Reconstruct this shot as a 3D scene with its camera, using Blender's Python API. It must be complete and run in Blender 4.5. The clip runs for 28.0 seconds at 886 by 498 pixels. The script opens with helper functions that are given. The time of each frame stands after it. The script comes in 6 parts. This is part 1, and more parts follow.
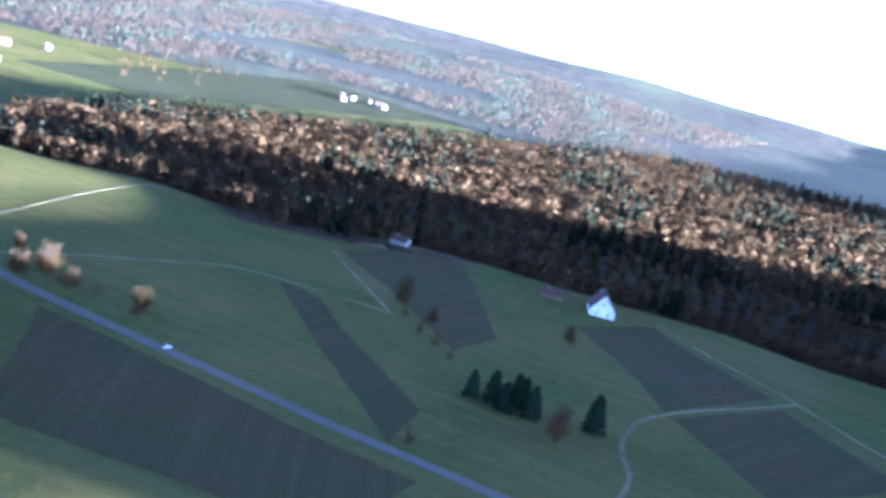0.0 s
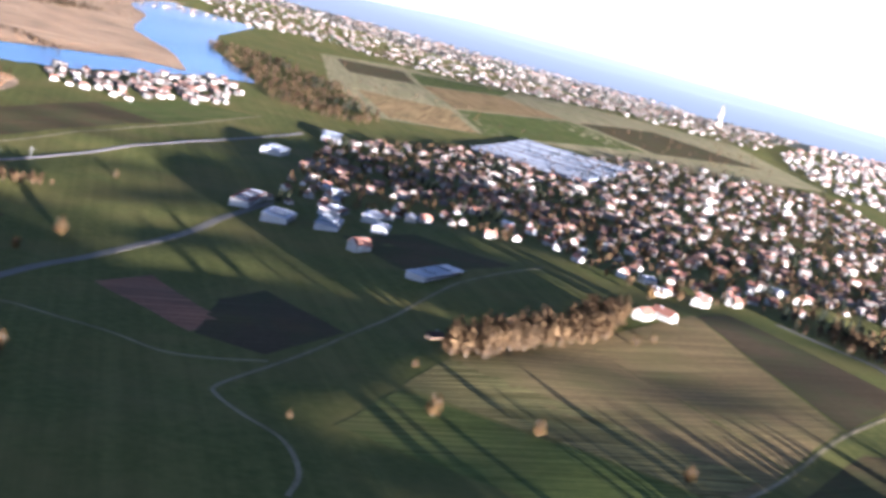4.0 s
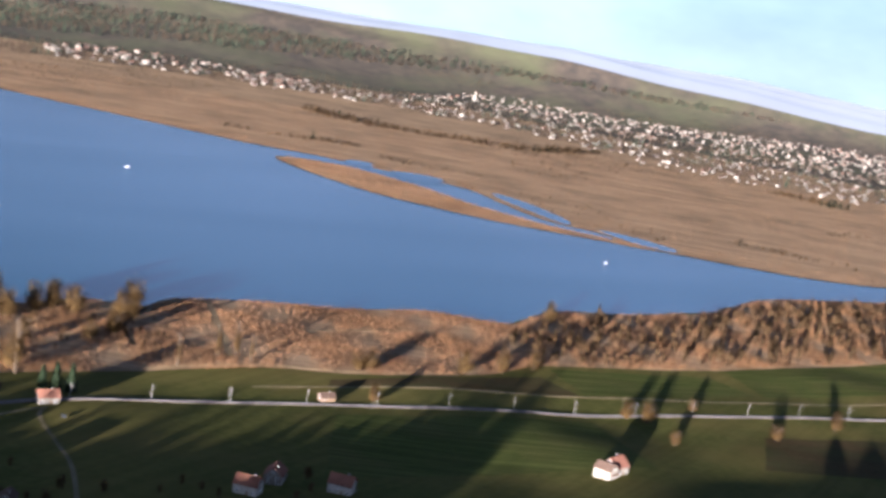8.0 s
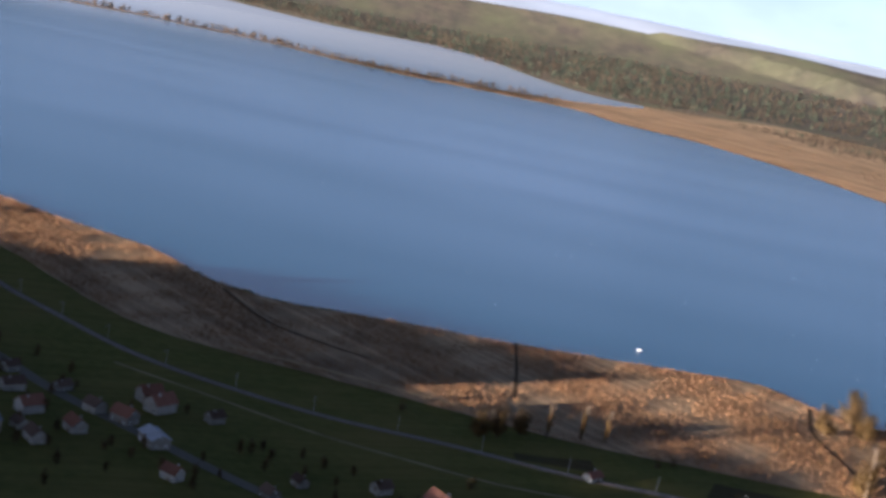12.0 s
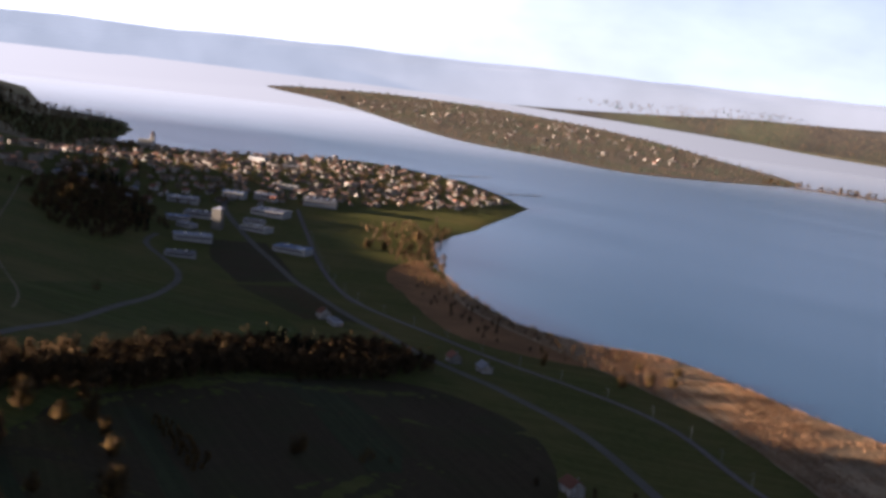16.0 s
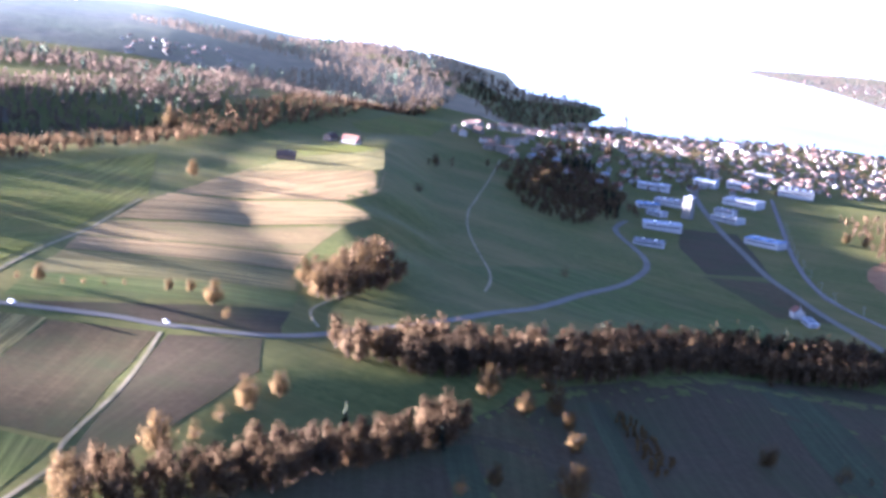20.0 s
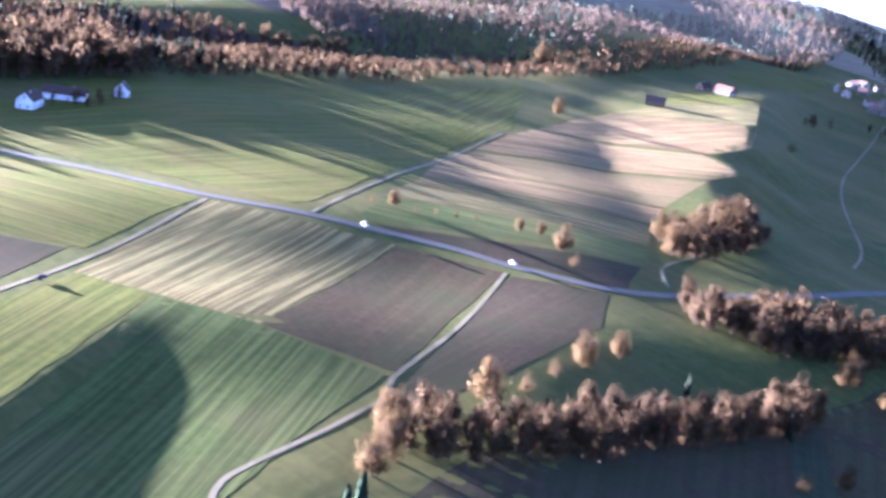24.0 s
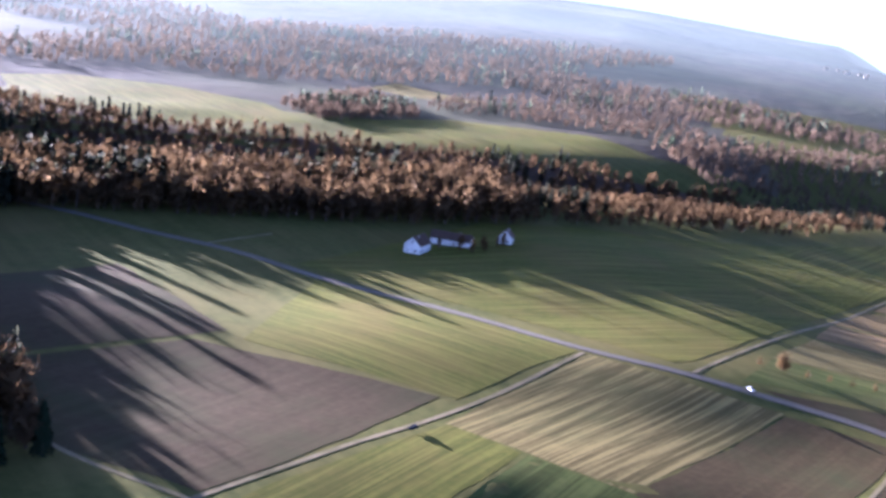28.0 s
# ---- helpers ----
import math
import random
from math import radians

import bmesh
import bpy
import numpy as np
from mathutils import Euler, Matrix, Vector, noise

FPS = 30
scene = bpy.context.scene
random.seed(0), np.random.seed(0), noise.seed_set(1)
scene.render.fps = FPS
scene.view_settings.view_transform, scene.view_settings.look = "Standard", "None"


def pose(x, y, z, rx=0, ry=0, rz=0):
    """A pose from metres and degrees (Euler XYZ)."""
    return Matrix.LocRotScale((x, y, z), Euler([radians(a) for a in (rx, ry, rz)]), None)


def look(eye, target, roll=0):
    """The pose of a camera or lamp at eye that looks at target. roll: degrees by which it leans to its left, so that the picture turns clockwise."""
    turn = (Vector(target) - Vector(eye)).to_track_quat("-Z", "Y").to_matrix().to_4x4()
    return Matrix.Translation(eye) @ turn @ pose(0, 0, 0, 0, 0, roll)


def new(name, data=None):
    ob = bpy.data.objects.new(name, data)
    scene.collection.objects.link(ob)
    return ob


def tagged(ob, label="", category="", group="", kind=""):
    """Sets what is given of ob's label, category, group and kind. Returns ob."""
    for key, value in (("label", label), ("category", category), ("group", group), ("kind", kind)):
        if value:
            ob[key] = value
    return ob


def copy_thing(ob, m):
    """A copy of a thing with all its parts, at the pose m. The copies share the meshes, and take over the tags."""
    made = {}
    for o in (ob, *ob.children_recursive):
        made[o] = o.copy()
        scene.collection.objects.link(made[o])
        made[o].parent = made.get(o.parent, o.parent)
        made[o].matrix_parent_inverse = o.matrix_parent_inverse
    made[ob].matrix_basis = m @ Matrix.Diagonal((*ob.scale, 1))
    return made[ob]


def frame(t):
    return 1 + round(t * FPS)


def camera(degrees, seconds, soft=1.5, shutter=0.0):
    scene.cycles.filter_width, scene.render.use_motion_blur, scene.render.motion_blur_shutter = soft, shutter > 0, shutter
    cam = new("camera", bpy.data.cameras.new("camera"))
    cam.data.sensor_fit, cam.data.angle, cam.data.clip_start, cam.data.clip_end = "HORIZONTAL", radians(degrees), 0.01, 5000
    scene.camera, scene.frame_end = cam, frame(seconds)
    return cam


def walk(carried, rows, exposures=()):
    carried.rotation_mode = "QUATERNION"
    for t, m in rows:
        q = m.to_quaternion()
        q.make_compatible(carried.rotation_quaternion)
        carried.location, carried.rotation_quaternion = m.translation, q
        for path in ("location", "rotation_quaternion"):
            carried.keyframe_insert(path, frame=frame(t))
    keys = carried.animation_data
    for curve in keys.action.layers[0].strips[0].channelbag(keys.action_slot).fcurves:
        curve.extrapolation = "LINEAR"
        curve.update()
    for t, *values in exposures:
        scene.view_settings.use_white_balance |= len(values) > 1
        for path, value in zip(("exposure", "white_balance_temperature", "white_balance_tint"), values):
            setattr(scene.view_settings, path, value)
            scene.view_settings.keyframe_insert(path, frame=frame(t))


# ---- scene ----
cam = camera(37.10, 28.0, soft=3.3, shutter=0.3)
PATH = [
    (0, (-119.5, -338.4, 234.7), (-39.72, -396.09, 217.07), 13.65),
    (0.5, (-116.9, -338.6, 235.0), (-31.93, -388.23, 217.37), 14.31),
    (1, (-114.4, -338.6, 235.3), (-24.63, -378.75, 216.93), 13.76),
    (1.5, (-111.9, -338.4, 235.5), (-18.06, -367.75, 217.20), 14.69),
    (2, (-109.5, -338.0, 235.7), (-13.24, -358.00, 217.61), 15.05),
    (2.5, (-107.3, -337.3, 235.8), (-9.35, -346.15, 217.75), 15.58),
    (3, (-105.2, -336.5, 235.9), (-6.85, -334.60, 217.88), 15.78),
    (3.5, (-103.2, -335.6, 236.0), (-5.70, -323.28, 217.39), 15.53),
    (4, (-101.2, -334.9, 236.0), (-5.82, -311.62, 217.10), 15.89),
    (4.5, (-99.4, -334.2, 235.8), (-6.79, -301.42, 217.01), 16.22),
    (6.5, (-91.6, -335.6, 235.2), (-19.15, -268.78, 218.24), 9.52),
    (7, (-90.2, -334.6, 235.5), (-24.46, -261.02, 218.87), 9.50),
    (7.5, (-88.8, -333.1, 235.8), (-29.69, -254.26, 218.99), 8.58),
    (8, (-87.9, -331.2, 236.0), (-34.38, -248.30, 219.62), 9.35),
    (8.5, (-87.0, -328.9, 236.3), (-41.04, -241.93, 218.22), 8.40),
    (9, (-86.1, -326.3, 236.5), (-47.63, -236.01, 217.26), 9.53),
    (9.5, (-85.3, -323.5, 236.6), (-52.75, -231.04, 216.72), 10.81),
    (10, (-84.8, -320.5, 236.7), (-60.32, -225.82, 215.98), 11.18),
    (10.5, (-84.4, -317.6, 236.9), (-67.40, -221.41, 215.59), 11.67),
    (11, (-84.1, -314.8, 237.1), (-75.03, -217.52, 215.92), 11.65),
    (11.5, (-83.9, -312.1, 237.5), (-82.84, -214.31, 216.74), 11.37),
    (12, (-83.6, -309.6, 237.8), (-91.74, -211.87, 217.99), 11.47),
    (12.5, (-83.2, -307.1, 237.8), (-98.75, -210.05, 219.24), 11.64),
    (13, (-83.0, -304.8, 237.6), (-106.96, -209.35, 219.64), 12.21),
    (13.5, (-83.1, -302.6, 237.3), (-116.56, -210.17, 218.74), 10.93),
    (15.5, (-85.3, -290.7, 238.4), (-141.51, -209.41, 223.12), 7.65),
    (16, (-87.3, -287.8, 238.3), (-147.61, -209.43, 223.47), 6.82),
    (16.5, (-89.5, -284.8, 238.1), (-155.07, -211.11, 222.01), 5.77),
    (17, (-92.1, -282.1, 238.1), (-159.55, -210.36, 220.49), 6.71),
    (17.5, (-95.2, -279.5, 238.0), (-165.02, -210.77, 218.30), 6.45),
    (18, (-98.4, -277.2, 238.1), (-170.91, -211.61, 216.95), 8.15),
    (18.5, (-101.8, -275.2, 238.1), (-176.68, -212.87, 215.45), 7.80),
    (19, (-105.1, -273.5, 238.0), (-182.96, -215.13, 214.93), 6.96),
    (19.5, (-108.4, -272.0, 238.0), (-188.72, -216.61, 215.95), 6.53),
    (20, (-111.7, -270.6, 237.9), (-194.58, -218.22, 218.18), 5.66),
    (20.5, (-114.9, -269.1, 237.8), (-200.33, -220.03, 220.61), 5.20),
    (22.5, (-127.8, -261.9, 235.9), (-217.03, -223.03, 212.86), 6.86),
    (23, (-131.9, -260.5, 235.6), (-221.34, -224.37, 209.32), 8.01),
    (23.5, (-135.9, -259.2, 235.2), (-226.46, -226.77, 208.03), 9.46),
    (24, (-139.7, -258.3, 234.9), (-231.77, -230.10, 207.77), 8.59),
    (24.5, (-143.3, -257.5, 234.6), (-236.89, -234.27, 208.02), 6.34),
    (25, (-146.7, -256.9, 234.5), (-241.68, -236.60, 210.64), 7.08),
    (25.5, (-149.8, -256.6, 234.3), (-246.00, -239.03, 213.26), 6.83),
    (26, (-152.8, -256.4, 234.1), (-249.94, -241.89, 215.21), 6.67),
    (26.5, (-155.8, -256.2, 234.0), (-253.74, -246.15, 216.27), 6.35),
    (27, (-158.8, -256.0, 233.8), (-257.14, -249.38, 216.69), 6.68),
    (27.5, (-161.9, -256.0, 233.6), (-260.17, -252.76, 215.53), 6.78),
    (28, (-164.9, -255.9, 233.4), (-262.84, -256.71, 213.05), 7.13),
]
EXPOSURES = [(0, 5.25, 3950, 20), (1, 5.05, 3850, 21), (3, 4.25, 4000, 21), (4, 3.9, 4650, 21), (7, 2.9, 5000, 20), (9, 2.85, 5050, 19), (13, 2.8, 5400, 20), (16, 2.75, 5800, 25), (17, 3.4, 5300, 29), (18, 4.85, 4650, 37), (20, 5.2, 4450, 31), (23, 5.2, 4300, 34), (25, 5.05, 4100, 35), (26, 4.65, 4300, 36), (27, 4.05, 4450, 35), (28, 4.3, 4500, 35)]
walk(cam, [(t, look(eye, target, roll)) for t, eye, target, roll in PATH], EXPOSURES)

# ---- sky and sun ----
SUN_BEARING, SUN_HEIGHT = 228.0, 5.45
world = bpy.data.worlds.new("sky")
scene.world = world
world.use_nodes = True
wn = world.node_tree
sky = wn.nodes.new("ShaderNodeTexSky")
sky.sky_type, sky.sun_disc = "NISHITA", False
sky.sun_elevation, sky.sun_rotation = radians(SUN_HEIGHT), radians(SUN_BEARING)
sky.air_density, sky.dust_density, sky.ozone_density, sky.altitude = 0.9, 0.8, 3.0, 800
veil = wn.nodes.new("ShaderNodeMix")  # pale haze, thickest low over the horizon
veil.data_type = "RGBA"
glow = wn.nodes.new("ShaderNodeMix")  # the haze is brighter on the sun's side
glow.data_type = "RGBA"
glow.inputs[6].default_value, glow.inputs[7].default_value = (15.0, 17.0, 20.8, 1), (54.0, 54.0, 55.0, 1)
toward = wn.nodes.new("ShaderNodeVectorMath")
toward.operation = "DOT_PRODUCT"
toward.inputs[1].default_value = (math.sin(radians(SUN_BEARING)), math.cos(radians(SUN_BEARING)), 0)
near_sun = wn.nodes.new("ShaderNodeMapRange")
near_sun.inputs["From Min"].default_value, near_sun.inputs["From Max"].default_value = -0.22, 0.95
side = wn.nodes.new("ShaderNodeTexCoord")
tall = wn.nodes.new("ShaderNodeSeparateXYZ")
thick = wn.nodes.new("ShaderNodeMapRange")
thick.inputs["From Min"].default_value, thick.inputs["From Max"].default_value = 0.0, 0.4
thick.inputs["To Min"].default_value, thick.inputs["To Max"].default_value = 0.72, 0.02
wn.links.new(side.outputs["Generated"], tall.inputs[0])
wn.links.new(tall.outputs["Z"], thick.inputs["Value"])
streaks = wn.nodes.new("ShaderNodeTexNoise")  # thin drawn-out cloud
streaks.inputs["Scale"].default_value, streaks.inputs["Detail"].default_value, streaks.inputs["Roughness"].default_value = 1.0, 5, 0.55
drawn = wn.nodes.new("ShaderNodeMapping")
drawn.inputs["Scale"].default_value, drawn.inputs["Rotation"].default_value = (3.6, 3.6, 8.0), (0.05, 0.03, 0.0)
cloud = wn.nodes.new("ShaderNodeMapRange")
cloud.inputs["From Min"].default_value, cloud.inputs["From Max"].default_value = 0.36, 0.68
cloud.inputs["To Min"].default_value, cloud.inputs["To Max"].default_value = 0.75, 1.3
laid = wn.nodes.new("ShaderNodeMath")
laid.operation, laid.use_clamp = "MULTIPLY", True
wn.links.new(side.outputs["Generated"], drawn.inputs["Vector"])
wn.links.new(drawn.outputs[0], streaks.inputs["Vector"])
wn.links.new(streaks.outputs["Fac"], cloud.inputs["Value"])
wn.links.new(thick.outputs[0], laid.inputs[0])
wn.links.new(cloud.outputs[0], laid.inputs[1])
wn.links.new(laid.outputs[0], veil.inputs[0])
wn.links.new(side.outputs["Generated"], toward.inputs[0])
wn.links.new(toward.outputs["Value"], near_sun.inputs["Value"])
wn.links.new(near_sun.outputs[0], glow.inputs[0])
wn.links.new(glow.outputs[2], veil.inputs[7])
wn.links.new(sky.outputs[0], veil.inputs[6])
wn.links.new(veil.outputs[2], wn.nodes["Background"].inputs[0])
wn.nodes["Background"].inputs[1].default_value = 0.0115
sun = new("sun", bpy.data.lights.new("sun", "SUN"))
sun.data.energy, sun.data.angle, sun.data.color = 5.0, radians(0.55), (1.0, 0.80, 0.56)
b = radians(SUN_BEARING)
sun.matrix_world = look((math.sin(b) * 100, math.cos(b) * 100, 100 * math.tan(radians(SUN_HEIGHT))), (0, 0, 0))


# ---- materials ----
def nodes_of(name):
    m = bpy.data.materials.new(name)
    m.use_nodes = True
    n = m.node_tree.nodes
    return m, n, m.node_tree.links, n["Principled BSDF"]


def surface(name, a, b, size=6.0, rough=0.9, big=60.0, c=None, turn=None, row=2.5, rows=0.0, bump=0.3, metal=0.0, vary=0.0, island=False, far=0.0, thin=0.0, sheen=0.009):
    """A weathered surface: grain of the given size, patches of the size big, and rows along the bearing turn."""
    m, n, link, p = nodes_of(name)
    geo = n.new("ShaderNodeNewGeometry")

    def noise_at(scale, detail=4.0, vec=None, rough_=0.6):
        t = n.new("ShaderNodeTexNoise")
        t.inputs["Scale"].default_value, t.inputs["Detail"].default_value, t.inputs["Roughness"].default_value = scale, detail, rough_
        link.new(vec or geo.outputs["Position"], t.inputs["Vector"])
        return t.outputs["Fac"]

    def ramp(fac, lo, hi):
        r = n.new("ShaderNodeMapRange")
        r.inputs["From Min"].default_value, r.inputs["From Max"].default_value = lo, hi
        link.new(fac, r.inputs["Value"])
        return r.outputs[0]

    def mix(fac, x, y, blend="MIX"):
        r = n.new("ShaderNodeMix")
        r.data_type, r.blend_type = "RGBA", blend
        if isinstance(fac, float):
            r.inputs[0].default_value = fac
        else:
            link.new(fac, r.inputs[0])
        for socket, v in ((r.inputs[6], x), (r.inputs[7], y)):
            if isinstance(v, tuple):
                socket.default_value = (*v, 1)
            else:
                link.new(v, socket)
        return r.outputs[2]

    grain = noise_at(1.0 / size)
    col = mix(ramp(grain, 0.35, 0.65), a, b)
    patch = noise_at(1.0 / big, 5.0)
    col = mix(ramp(patch, 0.42, 0.68), col, c or tuple(0.75 * v for v in b))
    if rows:
        mp = n.new("ShaderNodeMapping")
        mp.vector_type = "TEXTURE"
        mp.inputs["Rotation"].default_value = (0, 0, radians(-turn))
        mp.inputs["Scale"].default_value = (1, 50, 10)
        link.new(geo.outputs["Position"], mp.inputs["Vector"])
        st = noise_at(1.0 / row, 3.0, mp.outputs[0])
        dark = mix(rows, col, tuple(0.45 * v for v in a))
        pale = mix(rows * 0.6, col, tuple(min(1.0, 1.9 * v) for v in b))
        col = mix(ramp(st, 0.47, 0.60), mix(ramp(st, 0.50, 0.36), col, pale), dark)
    if vary:
        info = n.new("ShaderNodeObjectInfo") if not island else geo
        v = n.new("ShaderNodeMapRange")
        v.inputs["To Min"].default_value, v.inputs["To Max"].default_value = 1 - vary, 1 + vary
        link.new(info.outputs["Random Per Island" if island else "Random"], v.inputs["Value"])
        h = n.new("ShaderNodeHueSaturation")
        link.new(v.outputs[0], h.inputs["Value"])
        link.new(col, h.inputs["Color"])
        col = h.outputs[0]
    link.new(col, p.inputs["Base Color"])
    p.inputs["Roughness"].default_value, p.inputs["Metallic"].default_value = rough, metal
    p.inputs["Specular IOR Level"].default_value = sheen
    if far:  # haze painted as emission, growing with distance from 1250 m outwards
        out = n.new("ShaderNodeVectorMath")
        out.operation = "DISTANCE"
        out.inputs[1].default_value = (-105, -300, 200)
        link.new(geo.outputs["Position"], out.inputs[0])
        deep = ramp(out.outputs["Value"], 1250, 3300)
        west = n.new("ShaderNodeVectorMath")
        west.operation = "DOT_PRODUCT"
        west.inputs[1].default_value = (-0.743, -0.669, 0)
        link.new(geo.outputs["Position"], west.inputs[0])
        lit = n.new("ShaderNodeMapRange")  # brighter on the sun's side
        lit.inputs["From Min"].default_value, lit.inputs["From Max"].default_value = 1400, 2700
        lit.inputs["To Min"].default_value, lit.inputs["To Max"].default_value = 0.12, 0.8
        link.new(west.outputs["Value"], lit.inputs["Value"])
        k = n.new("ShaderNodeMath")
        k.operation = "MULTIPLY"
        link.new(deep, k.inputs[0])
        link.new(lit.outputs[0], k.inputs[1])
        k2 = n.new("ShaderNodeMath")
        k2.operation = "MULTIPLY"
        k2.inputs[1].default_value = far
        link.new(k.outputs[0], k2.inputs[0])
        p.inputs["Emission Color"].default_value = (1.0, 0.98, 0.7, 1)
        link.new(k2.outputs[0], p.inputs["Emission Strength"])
    if thin:  # twigs and stalks let some light through
        pale = n.new("ShaderNodeBsdfTranslucent")
        both = n.new("ShaderNodeMixShader")
        both.inputs[0].default_value = thin
        link.new(col, pale.inputs["Color"])
        link.new(p.outputs[0], both.inputs[1])
        link.new(pale.outputs[0], both.inputs[2])
        link.new(both.outputs[0], n["Material Output"].inputs["Surface"])
    if bump:
        bp = n.new("ShaderNodeBump")
        bp.inputs["Strength"].default_value, bp.inputs["Distance"].default_value = bump, size * 0.15
        link.new(grain, bp.inputs["Height"])
        link.new(bp.outputs[0], p.inputs["Normal"])
    return m


def plain(name, colour, rough=0.6, metal=0.0, vary=0.0, island=False):
    return surface(name, colour, tuple(0.85 * v for v in colour), 0.5, rough, 3.0, bump=0.1, metal=metal, vary=vary, island=island)


GRASS = surface("meadow grass", (0.068, 0.072, 0.02), (0.098, 0.097, 0.027), 5, big=90, c=(0.12, 0.1, 0.032), bump=0.12, turn=60, rows=0.13, row=7.0)
SOILS = {}


def field_mat(kind, turn):
    """The material of a field of that kind, with its rows along a bearing."""
    key = (kind, round(turn / 5) * 5)
    if key not in SOILS:
        base = {
            "green": ((0.058, 0.072, 0.019), (0.082, 0.093, 0.024), (0.09, 0.086, 0.028), 0.45),
            "lawn": ((0.079, 0.086, 0.016), (0.11, 0.106, 0.021), (0.114, 0.095, 0.025), 0.42),
            "olive": ((0.128, 0.105, 0.038), (0.17, 0.136, 0.05), (0.098, 0.093, 0.033), 0.7),
            "brown": ((0.06, 0.045, 0.021), (0.08, 0.059, 0.027), (0.054, 0.056, 0.022), 0.12),
            "buff": ((0.138, 0.098, 0.042), (0.178, 0.128, 0.054), (0.117, 0.1, 0.037), 0.3),
            "dark": ((0.052, 0.039, 0.021), (0.068, 0.051, 0.027), (0.05, 0.049, 0.021), 0.12),
            "tan": ((0.185, 0.125, 0.054), (0.24, 0.162, 0.07), (0.15, 0.115, 0.046), 0.5),
            "dull": ((0.042, 0.046, 0.022), (0.056, 0.06, 0.027), (0.05, 0.045, 0.024), 0.2),
            "plain": ((0.19, 0.158, 0.08), (0.25, 0.205, 0.1), (0.14, 0.14, 0.062), 0.4),
            "red": ((0.17, 0.085, 0.05), (0.22, 0.115, 0.065), (0.14, 0.085, 0.05), 0.35),
        }[kind]
        SOILS[key] = surface(f"{kind} field soil", base[0], base[1], 3.5, big=45, c=base[2], turn=turn, rows=base[3], row=1.9 if kind in ("olive", "green", "lawn") else 3.0, bump=0.1)
    return SOILS[key]


REED = surface("dry reed bed", (0.27, 0.19, 0.112), (0.38, 0.272, 0.16), 3, big=120, c=(0.185, 0.135, 0.083), bump=0.2, turn=130, rows=0.3, row=9.0)
REED_STALK = surface("reed stalks", (0.195, 0.105, 0.047), (0.275, 0.152, 0.07), 2, big=60, c=(0.14, 0.077, 0.036), bump=0.0, vary=0.15, island=True)
WOODLAND = surface("leaf litter", (0.07, 0.05, 0.035), (0.10, 0.07, 0.045), 4, big=50)
ASPHALT = surface("grey asphalt", (0.115, 0.104, 0.085), (0.148, 0.133, 0.108), 1.5, rough=0.8, big=25, bump=0.1)
GRAVEL = surface("pale gravel track", (0.17, 0.14, 0.082), (0.225, 0.185, 0.108), 1.2, big=20, c=(0.1, 0.09, 0.045))
BALLAST = surface("railway ballast", (0.11, 0.095, 0.085), (0.16, 0.135, 0.12), 0.8, big=15)
BARK = surface("bark", (0.062, 0.047, 0.034), (0.105, 0.08, 0.057), 0.8, big=5)
TWIG = surface("bare twigs", (0.09, 0.057, 0.021), (0.125, 0.079, 0.029), 3, big=9, c=(0.072, 0.047, 0.021), bump=0.0, vary=0.2, thin=0.25)
TWIG_WOOD = surface("bare twigs of the wood", (0.08, 0.051, 0.024), (0.113, 0.072, 0.033), 4, big=30, c=(0.062, 0.042, 0.023), bump=0.0, vary=0.08, island=True, thin=0.25)
# willow yellow, deepened to carry golden sunlight on copse and orchard
TWIG_GOLD = surface("yellow twigs with golden light", (0.15, 0.088, 0.028), (0.205, 0.122, 0.039), 4, big=14, c=(0.11, 0.067, 0.026), bump=0.0, vary=0.08, island=True, thin=0.25)
# far paints haze as glow on the distant woods, towns and hills
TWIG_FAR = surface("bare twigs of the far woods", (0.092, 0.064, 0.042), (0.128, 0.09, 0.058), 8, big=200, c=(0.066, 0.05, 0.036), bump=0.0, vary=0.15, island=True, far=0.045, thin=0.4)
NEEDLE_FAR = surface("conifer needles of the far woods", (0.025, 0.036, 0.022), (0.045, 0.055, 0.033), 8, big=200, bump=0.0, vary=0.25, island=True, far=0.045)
NEEDLE = surface("conifer needles", (0.014, 0.022, 0.012), (0.026, 0.038, 0.02), 2, big=12, bump=0.0, vary=0.3)
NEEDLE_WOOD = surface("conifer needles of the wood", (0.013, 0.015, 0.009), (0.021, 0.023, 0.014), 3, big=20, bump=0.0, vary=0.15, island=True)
GOLD = surface("yellowed leaves", (0.36, 0.17, 0.04), (0.45, 0.24, 0.06), 2, big=6, bump=0.0, vary=0.15)
PLASTER = surface("pale render", (0.18, 0.167, 0.142), (0.29, 0.268, 0.226), 1.0, rough=0.85, big=5, bump=0.05, vary=0.45)
TILE_RED = surface("red clay roof tiles", (0.12, 0.06, 0.043), (0.17, 0.082, 0.056), 0.8, rough=0.8, big=4, vary=0.35)
TILE_BROWN = surface("brown roof tiles", (0.064, 0.045, 0.035), (0.096, 0.066, 0.05), 0.8, rough=0.8, big=4, vary=0.3)
SHEET = surface("grey sheet roof", (0.19, 0.20, 0.22), (0.26, 0.27, 0.295), 2, rough=0.55, big=8, bump=0.05, vary=0.3)
TIMBER = surface("weathered timber", (0.11, 0.075, 0.05), (0.16, 0.11, 0.07), 0.6, big=3)
WHITE = plain("white paint", (0.78, 0.77, 0.74), 0.5)
GLASS = plain("dark window glass", (0.03, 0.035, 0.04), 0.12)
CONCRETE = surface("concrete", (0.23, 0.22, 0.205), (0.3, 0.29, 0.27), 1.0, big=4)
STEEL = plain("galvanised steel", (0.22, 0.22, 0.22), 0.6, 0.4)
